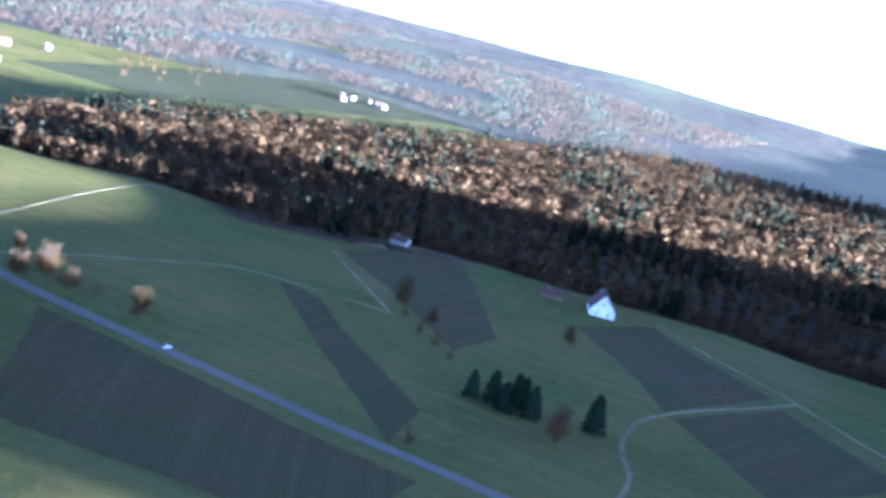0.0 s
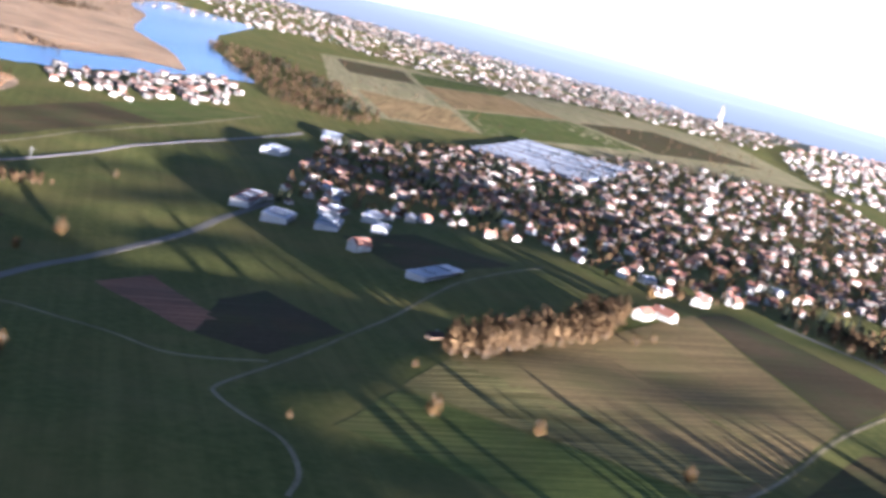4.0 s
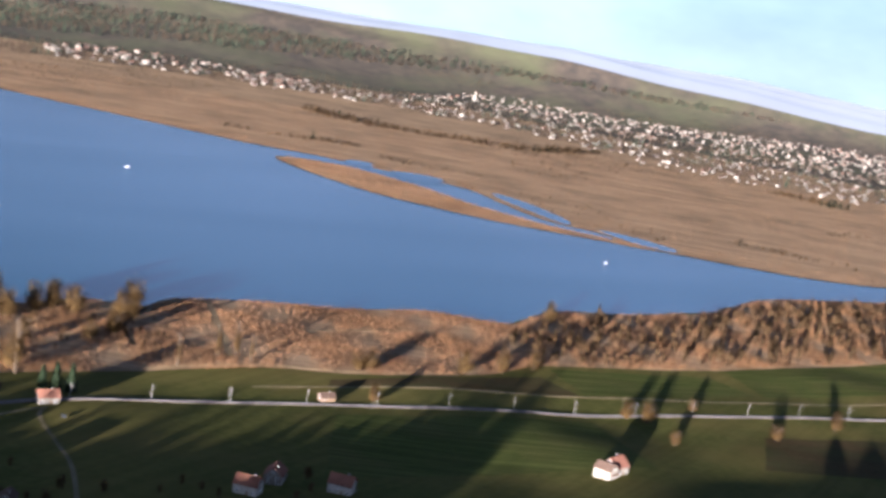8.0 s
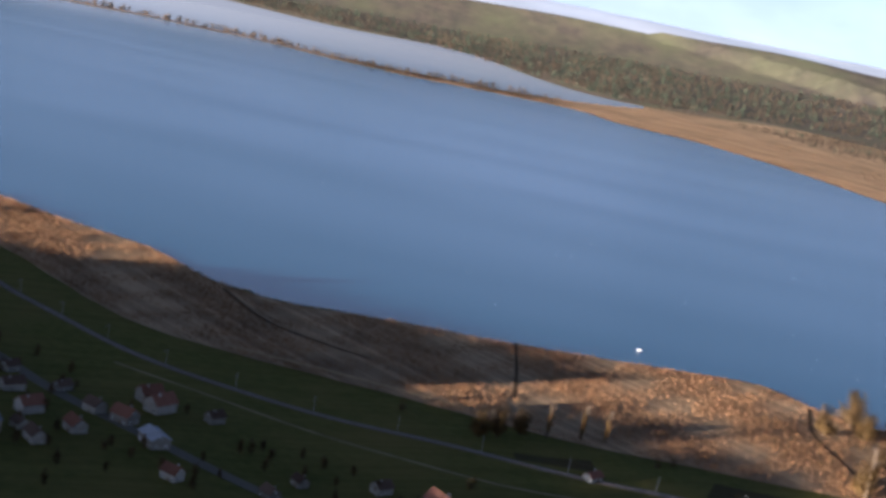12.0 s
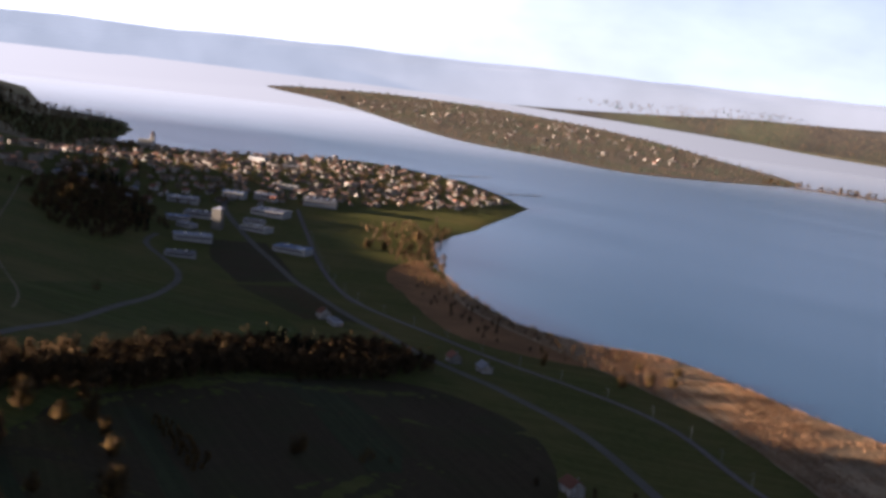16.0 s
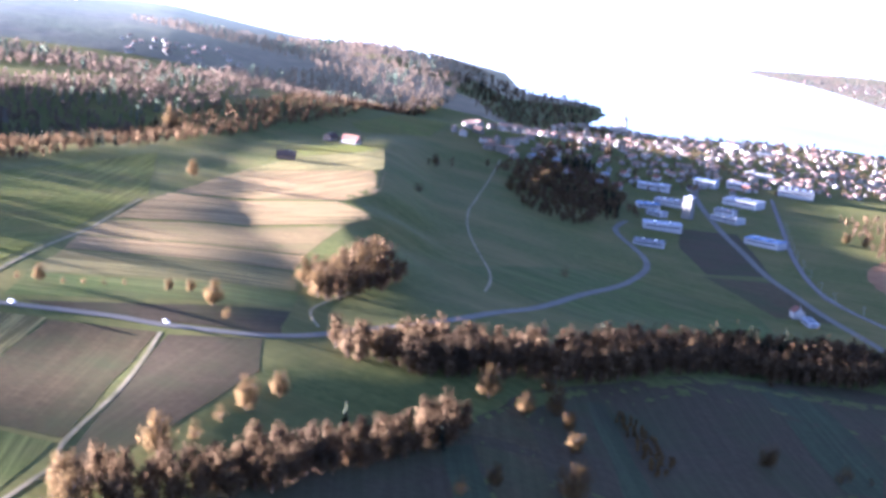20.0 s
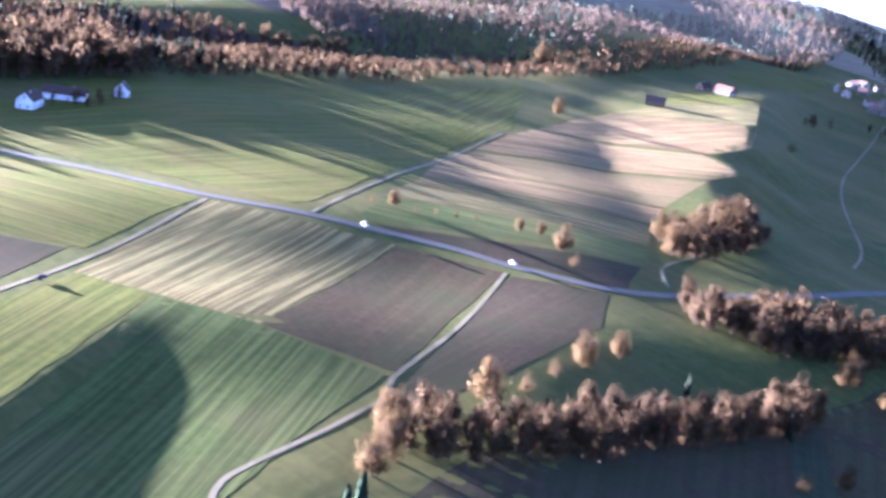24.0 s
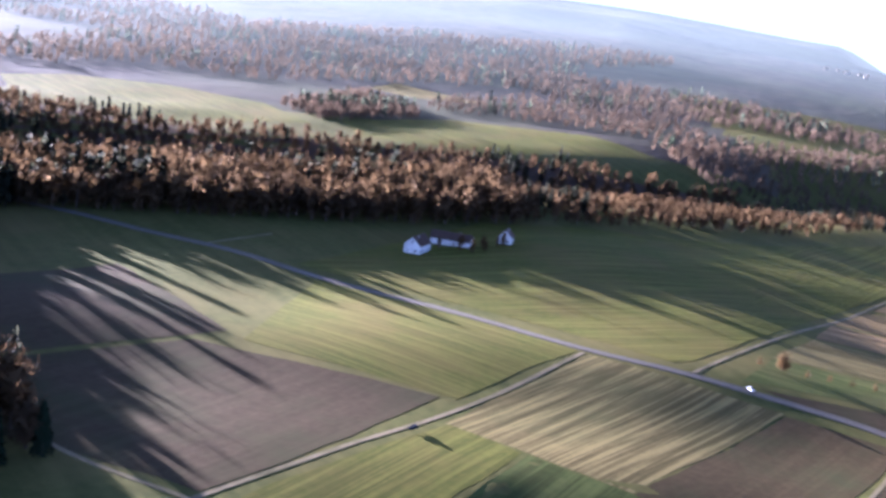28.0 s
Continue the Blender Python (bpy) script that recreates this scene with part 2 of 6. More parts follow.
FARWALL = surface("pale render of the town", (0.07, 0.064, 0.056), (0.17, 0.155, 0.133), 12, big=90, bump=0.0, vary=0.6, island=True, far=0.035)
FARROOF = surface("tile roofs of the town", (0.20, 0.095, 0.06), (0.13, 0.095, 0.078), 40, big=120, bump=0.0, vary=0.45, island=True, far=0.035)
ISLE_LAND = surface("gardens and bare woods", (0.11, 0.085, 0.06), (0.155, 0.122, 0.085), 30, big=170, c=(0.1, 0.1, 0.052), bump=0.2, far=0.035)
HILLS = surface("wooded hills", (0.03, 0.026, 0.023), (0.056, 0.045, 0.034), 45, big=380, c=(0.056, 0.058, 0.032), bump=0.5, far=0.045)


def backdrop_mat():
    """Far hills: the evening haze is painted as a dim glow over dark woods."""
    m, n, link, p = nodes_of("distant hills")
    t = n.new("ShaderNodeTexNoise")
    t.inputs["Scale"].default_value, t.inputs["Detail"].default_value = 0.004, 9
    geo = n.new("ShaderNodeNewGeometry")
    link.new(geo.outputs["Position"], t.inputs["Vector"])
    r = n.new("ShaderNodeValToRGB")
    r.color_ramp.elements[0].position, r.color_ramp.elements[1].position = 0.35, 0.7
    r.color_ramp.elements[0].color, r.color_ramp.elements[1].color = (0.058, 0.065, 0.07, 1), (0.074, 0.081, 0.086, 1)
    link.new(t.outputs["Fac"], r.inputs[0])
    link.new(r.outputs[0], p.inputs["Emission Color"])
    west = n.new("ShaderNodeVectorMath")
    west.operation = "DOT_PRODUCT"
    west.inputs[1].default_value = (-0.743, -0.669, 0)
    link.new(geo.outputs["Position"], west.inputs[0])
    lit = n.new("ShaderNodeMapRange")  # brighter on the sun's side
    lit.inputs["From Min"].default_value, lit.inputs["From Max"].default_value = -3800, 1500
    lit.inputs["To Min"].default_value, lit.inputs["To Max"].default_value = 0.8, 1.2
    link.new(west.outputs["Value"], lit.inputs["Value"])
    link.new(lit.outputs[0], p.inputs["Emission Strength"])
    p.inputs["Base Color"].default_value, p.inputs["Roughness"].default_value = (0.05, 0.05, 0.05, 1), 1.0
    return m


BACKDROP = backdrop_mat()


def water_mat():
    m, n, link, p = nodes_of("lake water")
    geo = n.new("ShaderNodeNewGeometry")
    t = n.new("ShaderNodeTexNoise")
    t.inputs["Scale"].default_value, t.inputs["Detail"].default_value = 0.35, 5
    link.new(geo.outputs["Position"], t.inputs["Vector"])
    bp = n.new("ShaderNodeBump")
    bp.inputs["Strength"].default_value, bp.inputs["Distance"].default_value = 0.05, 0.25
    link.new(t.outputs["Fac"], bp.inputs["Height"])
    link.new(bp.outputs[0], p.inputs["Normal"])
    p.inputs["Roughness"].default_value = 0.12
    p.inputs["IOR"].default_value = 1.4
    # bands of ripples, rougher where the wind touches
    mp = n.new("ShaderNodeMapping")
    mp.inputs["Scale"].default_value = (0.0012, 0.006, 1)
    link.new(geo.outputs["Position"], mp.inputs["Vector"])
    t2 = n.new("ShaderNodeTexNoise")
    t2.inputs["Scale"].default_value, t2.inputs["Detail"].default_value = 1.0, 4
    link.new(mp.outputs[0], t2.inputs["Vector"])
    r = n.new("ShaderNodeMapRange")
    r.inputs["From Min"].default_value, r.inputs["From Max"].default_value = 0.4, 0.65
    r.inputs["To Min"].default_value, r.inputs["To Max"].default_value = 0.24, 0.27
    link.new(t2.outputs["Fac"], r.inputs["Value"])
    link.new(r.outputs[0], p.inputs["Roughness"])
    # beyond three kilometres the low sky's reflection is painted as emission
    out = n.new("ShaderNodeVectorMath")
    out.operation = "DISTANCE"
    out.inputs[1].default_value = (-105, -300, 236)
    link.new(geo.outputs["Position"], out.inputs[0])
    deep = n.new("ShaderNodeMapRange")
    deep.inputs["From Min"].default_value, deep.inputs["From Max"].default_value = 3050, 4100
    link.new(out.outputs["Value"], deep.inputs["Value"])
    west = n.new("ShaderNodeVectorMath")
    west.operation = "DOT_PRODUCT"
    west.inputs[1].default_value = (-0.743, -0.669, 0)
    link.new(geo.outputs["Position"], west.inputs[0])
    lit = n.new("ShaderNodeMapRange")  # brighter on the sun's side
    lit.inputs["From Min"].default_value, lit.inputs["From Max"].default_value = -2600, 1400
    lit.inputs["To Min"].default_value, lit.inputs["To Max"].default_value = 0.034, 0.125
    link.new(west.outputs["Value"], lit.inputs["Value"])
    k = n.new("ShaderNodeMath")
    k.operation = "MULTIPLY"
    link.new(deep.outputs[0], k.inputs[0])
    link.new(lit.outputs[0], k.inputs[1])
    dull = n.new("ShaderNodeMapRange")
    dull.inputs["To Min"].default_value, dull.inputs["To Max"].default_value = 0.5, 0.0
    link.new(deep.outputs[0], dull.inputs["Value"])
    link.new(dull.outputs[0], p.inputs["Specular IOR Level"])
    deeps = n.new("ShaderNodeMix")  # blue near by, greyer far out
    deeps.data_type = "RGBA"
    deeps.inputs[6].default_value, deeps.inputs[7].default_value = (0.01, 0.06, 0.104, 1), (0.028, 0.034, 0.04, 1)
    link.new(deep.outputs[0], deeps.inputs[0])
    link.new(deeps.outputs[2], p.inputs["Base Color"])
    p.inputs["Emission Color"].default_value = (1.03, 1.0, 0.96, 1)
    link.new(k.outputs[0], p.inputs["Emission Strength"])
    return m


WATER = water_mat()

# ---- the lie of the land ----
MID = np.array([-105.0, -300.0, 236.0])
SHORE = [(-2700, 1560), (-2480, 1600), (-2300, 1490), (-2080, 1270), (-1930, 1400), (-1850, 1690), (-1580, 1690), (-1285, 1490), (-1150, 1160), (-1095, 1004), (-1007, 890), (-875, 778), (-753, 699),
         (-660, 695), (-610, 722), (-536, 697), (-466, 664), (-380, 633), (-312, 580), (-250, 565), (-175, 582), (-96, 590), (-5, 611), (82, 630),
         (121, 594), (156, 578), (210, 601), (249, 580), (281, 608), (352, 605), (420, 590), (500, 590), (560, 552), (639, 602), (735, 597), (849, 615),
         (983, 682), (1131, 691), (1232, 680), (1344, 640), (1457, 600), (1832, 580), (1919, 546)]
OPEN_LAKE = [(2027, 619), (2250, 790), (2560, 930), (3100, 1090), (3100, 1500), (1500, 4200), (0, 7000), (-6000, 9500), (-10500, 8000), (-10000, 4000), (-6500, 2700), (-3300, 1900)]
LAKE = np.array(SHORE + OPEN_LAKE, float)
NEAR_SHORE = np.array([(-3300, 1900)] + SHORE + OPEN_LAKE[:4] + [(5200, 600), (9000, -1500)], float)
# skyline: bearing, degrees over the level of the eye, where the rise starts and where it ends
SKYLINE = np.array([(-180, 1.0, 1500, 4000), (-140, 0.0, 1500, 4000), (-118, -2.2, 1600, 4200), (-105, -2.1, 1600, 4200), (-99, -1.45, 1650, 4200), (-94, -1.1, 1700, 4200), (-88, -0.85, 1800, 4200), (-83, -0.95, 1850, 4100), (-79, -1.35, 1900, 4000), (-73, -1.8, 2000, 3800),
                    (-69.5, -2.0, 2100, 3600), (-65.5, -2.65, 2200, 3500), (-63, -2.9, 2200, 3300), (-60.5, -3.25, 2100, 3000), (-58, -3.8, 2000, 2800), (-56.2, -4.4, 2000, 2750), (-54.6, -5.2, 2000, 2700), (-54.5, -1.2, 7500, 9500), (-48, -0.5, 7500, 10000),
                    (-38, -0.5, 7000, 9500), (-25, -0.4, 5600, 8500), (-10, 0.0, 4600, 8500), (5, -0.2, 3900, 8000), (20, -0.2, 3700, 7500), (37, -0.15, 4600, 8000), (45, -0.3, 5000, 8600), (50, -0.6, 5200, 9000), (60, -1.0, 5600, 9000),
                    (66, -0.6, 7500, 11000), (70, -0.5, 8800, 12500), (74, -0.2, 11000, 13800), (79, 0.0, 12900, 13900), (86, 0.1, 13200, 13900), (93, 0.0, 13200, 13900), (97, -0.2, 9000, 12000),
                    (105, -0.35, 3500, 9000), (121, -0.7, 2600, 8000), (132, -1.05, 2200, 7000), (143, -1.5, 2000, 6000), (160, -0.5, 1600, 5000), (180, 1.0, 1500, 4000)], float)
# a second, paler ridge behind: bearing, degrees
RIDGE = np.array([(-84, -9), (-80, -1.2), (-74, -1.0), (-66, -0.7), (-54, -0.4), (-50, -0.5), (-49, -9), (99, -9), (100, -1.5), (108, -0.25), (121, -0.3), (134, -0.4), (143, -0.3), (160, -0.3), (168, -1.5)], float)


def smooth(a, b, v):
    k = np.clip((v - a) / (b - a), 0, 1)
    return k * k * (3 - 2 * k)


def inland(x, y):
    """Metres inland of the near shore; negative on the lake."""
    p = np.stack(np.broadcast_arrays(x, y), -1).astype(float)[..., None, :]
    a, b = NEAR_SHORE[:-1], NEAR_SHORE[1:]
    e = b - a
    k = np.clip(((p - a) * e).sum(-1) / (e * e).sum(-1), 0, 1)
    q = p - a - k[..., None] * e
    d = np.sqrt((q * q).sum(-1)).min(-1)
    wet = np.zeros(d.shape, bool)
    for (ax, ay), (bx, by) in zip(LAKE, np.roll(LAKE, -1, axis=0)):
        if ay != by:
            wet ^= ((ay > y) != (by > y)) & (x < ax + (np.asarray(y, float) - ay) * (bx - ax) / (by - ay))
    return np.where(wet, -d, d)


VALLEY = np.array([(1000, -470), (890, -520), (870, -640), (800, -740), (720, -800), (720, -890), (620, -980), (520, -1090), (380, -1150)], float)
HOLLOW = np.array([(-1120, -700), (-1165, -560), (-1210, -400), (-1255, -260), (-1310, -120), (-1400, 30), (-1520, 160)], float)
BRINK = np.array([(-740, 60), (-800, 118), (-938, 171), (-970, 214), (-1035, 228), (-1075, 276), (-1196, 347), (-1361, 440), (-1640, 620)], float)
INLAND = np.arange(-200.0, 12000.0, 5.0)
RISE = np.interp(INLAND, [-60, -25, 0, 200, 330, 430, 600, 760, 900, 1150, 1700, 2600, 4000, 9000], [-3, -3, 0.15, 3, 8, 14, 36, 58, 68, 78, 66, 70, 95, 140])
BLUR = np.exp(-(np.arange(-16, 17) / 8.0) ** 2)
RISE_SOFT = np.convolve(np.pad(RISE, 16, mode="edge"), BLUR / BLUR.sum(), "valid")
RISE = np.where(INLAND > 60, RISE_SOFT, np.where(INLAND < 20, RISE, RISE + (RISE_SOFT - RISE) * (INLAND - 20) / 40))


def ground(x, y):
    """Height of the land."""
    x, y = np.asarray(x, float), np.asarray(y, float)
    s = inland(x, y)
    s = s * (1 + 0.28 * smooth(-150, -600, x) * smooth(-1500, -900, x))
    h = np.interp(s, INLAND, RISE)
    h = h * (1 - 0.45 * smooth(700, 1500, x) * (s > 0))
    # low flat land beyond the marsh and round the city
    h = h * (1 - 0.85 * smooth(0, 600, y - np.interp(x, [1500, 1900, 2600, 5200], [1000, 900, 420, 400])) * smooth(900, 1500, x))
    dx, dy = x - MID[0], y - MID[1]
    r, bearing = np.hypot(dx, dy), np.degrees(np.arctan2(dx, dy))
    up, start, end = (np.interp(bearing, SKYLINE[:, 0], SKYLINE[:, k]) for k in (1, 2, 3))
    top = MID[2] + end * np.tan(np.radians(up))
    wave = 12 * np.sin(x / 410 + 1) * np.sin(y / 530) + 8 * np.sin(x / 170) * np.sin(y / 230 + 2)
    h = h + smooth(start, end, r) * (top - h + wave)
    h = h - smooth(end + 250, end + 1100, r) * (h + 8) * smooth(-75, -72, bearing) * smooth(-54.4, -54.6, bearing)
    ridge = MID[2] + 13000 * np.tan(np.radians(np.interp(bearing, RIDGE[:, 0], RIDGE[:, 1], -9, -9)))
    h = np.maximum(h, h + smooth(10500, 13000, r) * (ridge - h))
    # the bed of the great lake beyond the city
    bed = smooth(5150, 5700, r) * smooth(64, 67, bearing) * smooth(99, 95, bearing) * smooth(end, start, r)
    h = h * (1 - bed) - 4 * bed
    # gentle swells of the fields, which the low sun picks out
    swell = 0.8 * np.sin((0.8 * x + 0.6 * y) / 24 + 1) * np.sin((0.6 * x - 0.8 * y) / 37 + 0.5) + 1.1 * np.sin((0.35 * x + 0.94 * y) / 52 + 2) * np.sin((0.94 * x - 0.35 * y) / 41)
    h = h + swell * smooth(120, 260, s) * smooth(1700, 1250, r)
    # an unseen long rise, added south of the meadows to shade them at evening
    across, along = 0.669 * x - 0.743 * y, 0.743 * x + 0.669 * y
    h = h + (91 + 9 * smooth(900, 1040, across)) * np.exp(-(((across - 880) / 500) ** 4) - ((along + 800) / 170) ** 2)
    # unseen hump below the camera, added to shade the slope beyond
    h = h + 17 * np.exp(-(((x - 110) / 110) ** 2) - ((y + 335) / 130) ** 2)
    # added swell that tilts the field from the sun to dim it
    h = h + 5.5 * np.exp(-((x + 705) ** 2 + (y + 450) ** 2) / 100**2)
    # the plateau stays level to its edge over the village
    p = np.stack(np.broadcast_arrays(x, y), -1)[..., None, :]
    a, e = BRINK[:-1], np.diff(BRINK, axis=0)
    k = np.clip(((p - a) * e).sum(-1) / (e * e).sum(-1), 0, 1)
    q = p - a - k[..., None] * e
    d2 = (q * q).sum(-1)
    i = d2.argmin(-1)
    q, e = np.take_along_axis(q, i[..., None, None], -2)[..., 0, :], e[i]
    inner = np.sqrt(d2.min(-1)) * np.sign(e[..., 0] * q[..., 1] - e[..., 1] * q[..., 0])
    level = np.interp(x, [-1500, -1350, -1200, -1000, -850], [50, 53.5, 58, 60.5, 61.5])
    h = h + smooth(-55, 12, inner) * smooth(330, 240, inner) * np.maximum(level - h, 0) * smooth(-1600, -1440, x) * smooth(-780, -840, x)
    # a bank between two fields
    along, off = 0.896 * (x + 594) - 0.448 * (y + 221), 0.448 * (x + 594) + 0.896 * (y + 221)
    h = h - 4.0 * smooth(-10, 120, along) * smooth(330, 240, along) * smooth(0, 16, off) * smooth(95, 20, off)
    # the wooded valley along the far side of the meadows
    p = np.stack(np.broadcast_arrays(x, y), -1)[..., None, :]
    a, e = VALLEY[:-1], np.diff(VALLEY, axis=0)
    k = np.clip(((p - a) * e).sum(-1) / (e * e).sum(-1), 0, 1)
    q = p - a - k[..., None] * e
    h = h - 20 * np.exp(-((q * q).sum(-1).min(-1)) / 62**2)
    # the hollow behind the long forest edge
    a, e = HOLLOW[:-1], np.diff(HOLLOW, axis=0)
    k = np.clip(((p - a) * e).sum(-1) / (e * e).sum(-1), 0, 1)
    q = p - a - k[..., None] * e
    h = h - 26 * np.exp(-((q * q).sum(-1).min(-1)) / 85**2)
    return h


FAR0, FAR1 = 3300.0, 1500.0


def drawn_in(p):
    """The far country drawn in along the line of sight, so that all of it lies inside five kilometres."""
    p = np.asarray(p, float)
    d = p - MID
    r = np.maximum(np.hypot(d[..., 0], d[..., 1]), 1.0)
    k = np.where(r > FAR0, (FAR0 + FAR1 * (1 - np.exp(-(np.maximum(r, FAR0) - FAR0) / FAR1))) / r, 1.0)
    return MID + d * k[..., None], k


def spot(x, y, lift=0.0):
    """Where a thing at plan x, y stands, and how far it is drawn in."""
    p, k = drawn_in(np.array([x, y, float(lie(x, y)) + lift]))
    return Vector(p), float(k)


def mesh_object(name, verts, faces, mats, parent=None, label="", index=None, smooth_=False):
    me = bpy.data.meshes.new(name)
    me.from_pydata([tuple(v) for v in verts], [], [tuple(f) for f in faces])
    for m in mats if isinstance(mats, (list, tuple)) else [mats]:
        me.materials.append(m)
    if index is not None:
        me.polygons.foreach_set("material_index", np.asarray(index, dtype=np.int32))
    if smooth_:
        me.polygons.foreach_set("use_smooth", [True] * len(me.polygons))
    me.update()
    ob = new(name, me)
    if parent:
        ob.parent = parent
    if label:
        ob["label"] = label
    return ob


def part(name, bm, material, parent=None, label=""):
    me = bpy.data.meshes.new(name)
    bm.to_mesh(me)
    bm.free()
    me.materials.append(material)
    ob = new(name, me)
    if parent:
        ob.parent = parent
    if label:
        ob["label"] = label
    return ob


def empty(name, label="", category="", group="", kind=""):
    return tagged(new(name), label, category, group, kind)


# one sheet of ground, in rings round the meadows
RADII = [8.0]
while RADII[-1] < 14000:
    RADII.append(RADII[-1] + (13.0 if RADII[-1] < 1300 else RADII[-1] * 0.02))
RADII = np.array(RADII)
SPOKES = 640
_R, _T = np.meshgrid(RADII, np.arange(SPOKES + 1) / SPOKES * 2 * np.pi, indexing="ij")
GRID = np.stack([MID[0] + _R * np.sin(_T), MID[1] + _R * np.cos(_T), np.zeros_like(_R)], -1)
GRID[..., 2] = ground(GRID[..., 0], GRID[..., 1])


def lie(x, y):
    """Height of the ground sheet itself, between its corners."""
    x, y = np.asarray(x, float), np.asarray(y, float)
    dx, dy = x - MID[0], y - MID[1]
    r, th = np.hypot(dx, dy), np.arctan2(dx, dy) % (2 * np.pi)
    i = np.clip(np.searchsorted(RADII, r) - 1, 0, len(RADII) - 2)
    j = np.clip((th / (2 * np.pi) * SPOKES).astype(int), 0, SPOKES - 1)
    a, b, c, d = GRID[i, j], GRID[i, j + 1], GRID[i + 1, j + 1], GRID[i + 1, j]

    def flat(p, q, s):
        n = np.cross(q - p, s - p)
        return p[..., 2] - (n[..., 0] * (x - p[..., 0]) + n[..., 1] * (y - p[..., 1])) / n[..., 2]

    across = (c[..., 0] - a[..., 0]) * (y - a[..., 1]) - (c[..., 1] - a[..., 1]) * (x - a[..., 0])
    same = (c[..., 0] - a[..., 0]) * (b[..., 1] - a[..., 1]) - (c[..., 1] - a[..., 1]) * (b[..., 0] - a[..., 0])
    return np.where(across * same > 0, flat(a, b, c), flat(a, c, d))


def build_ground():
    n = SPOKES
    p, _ = drawn_in(GRID[:, :n])
    verts = np.concatenate([p.reshape(-1, 3), [[MID[0], MID[1], float(ground(MID[0], MID[1]))]]])
    faces, index, back = [], [], []
    for i in range(len(RADII) - 1):
        for j in range(n):
            k = (j + 1) % n
            pair = [(i * n + j, i * n + k, (i + 1) * n + k), (i * n + j, (i + 1) * n + k, (i + 1) * n + j)]
            if RADII[i] > 6800:
                back += pair
            else:
                faces += pair
                gx, gy = GRID[i, j, 0], GRID[i, j, 1]
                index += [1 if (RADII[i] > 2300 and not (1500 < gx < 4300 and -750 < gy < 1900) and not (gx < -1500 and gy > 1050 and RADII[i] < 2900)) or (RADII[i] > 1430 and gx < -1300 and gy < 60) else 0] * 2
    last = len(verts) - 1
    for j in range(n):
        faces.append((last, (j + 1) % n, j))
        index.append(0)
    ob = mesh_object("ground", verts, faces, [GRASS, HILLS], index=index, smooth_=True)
    tagged(ob, "rolling winter meadows rising from the lake to wooded hills", "ground", kind="structure")
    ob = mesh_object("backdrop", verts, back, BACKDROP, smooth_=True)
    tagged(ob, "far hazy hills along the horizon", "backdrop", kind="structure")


build_ground()


def rounded(points, step=12.0, closed=False):
    """A smooth line through plan points."""
    p = np.array(points, float)
    n = len(p)
    if n < 3:
        k = max(2, int(np.hypot(*(p[1] - p[0])) / step))
        return [tuple(p[0] + (p[1] - p[0]) * i / k) for i in range(k + 1)]
    out = []
    for i in range(n if closed else n - 1):
        a, b, c, d = (p[(i + j) % n] if closed else p[min(max(i + j, 0), n - 1)] for j in (-1, 0, 1, 2))
        k = max(1, int(np.hypot(*(c - b)) / step))
        for q in range(k):
            t = q / k
            out.append(tuple(0.5 * (2 * b + (c - a) * t + (2 * a - 5 * b + 4 * c - d) * t * t + (3 * b - a - 3 * c + d) * t**3)))
    if not closed:
        out.append(tuple(p[-1]))
    return out


def sheet(name, outline, lift, material, longest=28.0, level=None, wild=0.0, crown=0.0, run=900.0):
    """A piece of land or water laid on the ground inside a plan outline. level: its height, where it lies flat. crown: how high it rises inwards over the run."""
    bm = bmesh.new()
    rng = random.Random(len(outline) * 7 + int(outline[0][0]))
    vs = [bm.verts.new((x + rng.uniform(-wild, wild), y + rng.uniform(-wild, wild), 0)) for x, y in outline]
    bm.faces.new(vs)
    bmesh.ops.triangulate(bm, faces=bm.faces[:])
    for _ in range(9):
        long = [e for e in bm.edges if e.calc_length() > longest * (1 if level is None else 1 + max(0, (e.verts[0].co.xy - Vector(MID[:2])).length - 800) / 1500)]
        if not long or len(bm.verts) > 30000:
            break
        bmesh.ops.subdivide_edges(bm, edges=long, cuts=1)
        bmesh.ops.triangulate(bm, faces=[f for f in bm.faces if len(f.verts) > 3])
    co = np.array([v.co[:] for v in bm.verts])
    co[:, 2] = (lie(co[:, 0], co[:, 1]) if level is None else level) + lift
    if crown:
        a = np.array(outline, float)
        e = np.roll(a, -1, axis=0) - a
        k = np.clip(((co[:, None, :2] - a) * e).sum(-1) / np.maximum((e * e).sum(-1), 1e-6), 0, 1)
        off = np.sqrt(((co[:, None, :2] - a - k[..., None] * e) ** 2).sum(-1)).min(-1)
        co[:, 2] += crown * smooth(0, run, off) * (1 + 0.2 * np.sin(co[:, 0] / 330) * np.sin(co[:, 1] / 270))
    co, _ = drawn_in(co)
    for v, c in zip(bm.verts, co):
        v.co = c
    for f in bm.faces:
        if f.normal.z < 0:
            f.normal_flip()
        f.smooth = True
    bmesh.ops.recalc_face_normals(bm, faces=bm.faces[:])
    if sum(f.normal.z for f in bm.faces) < 0:
        bmesh.ops.reverse_faces(bm, faces=bm.faces[:])
    return part(name, bm, material)


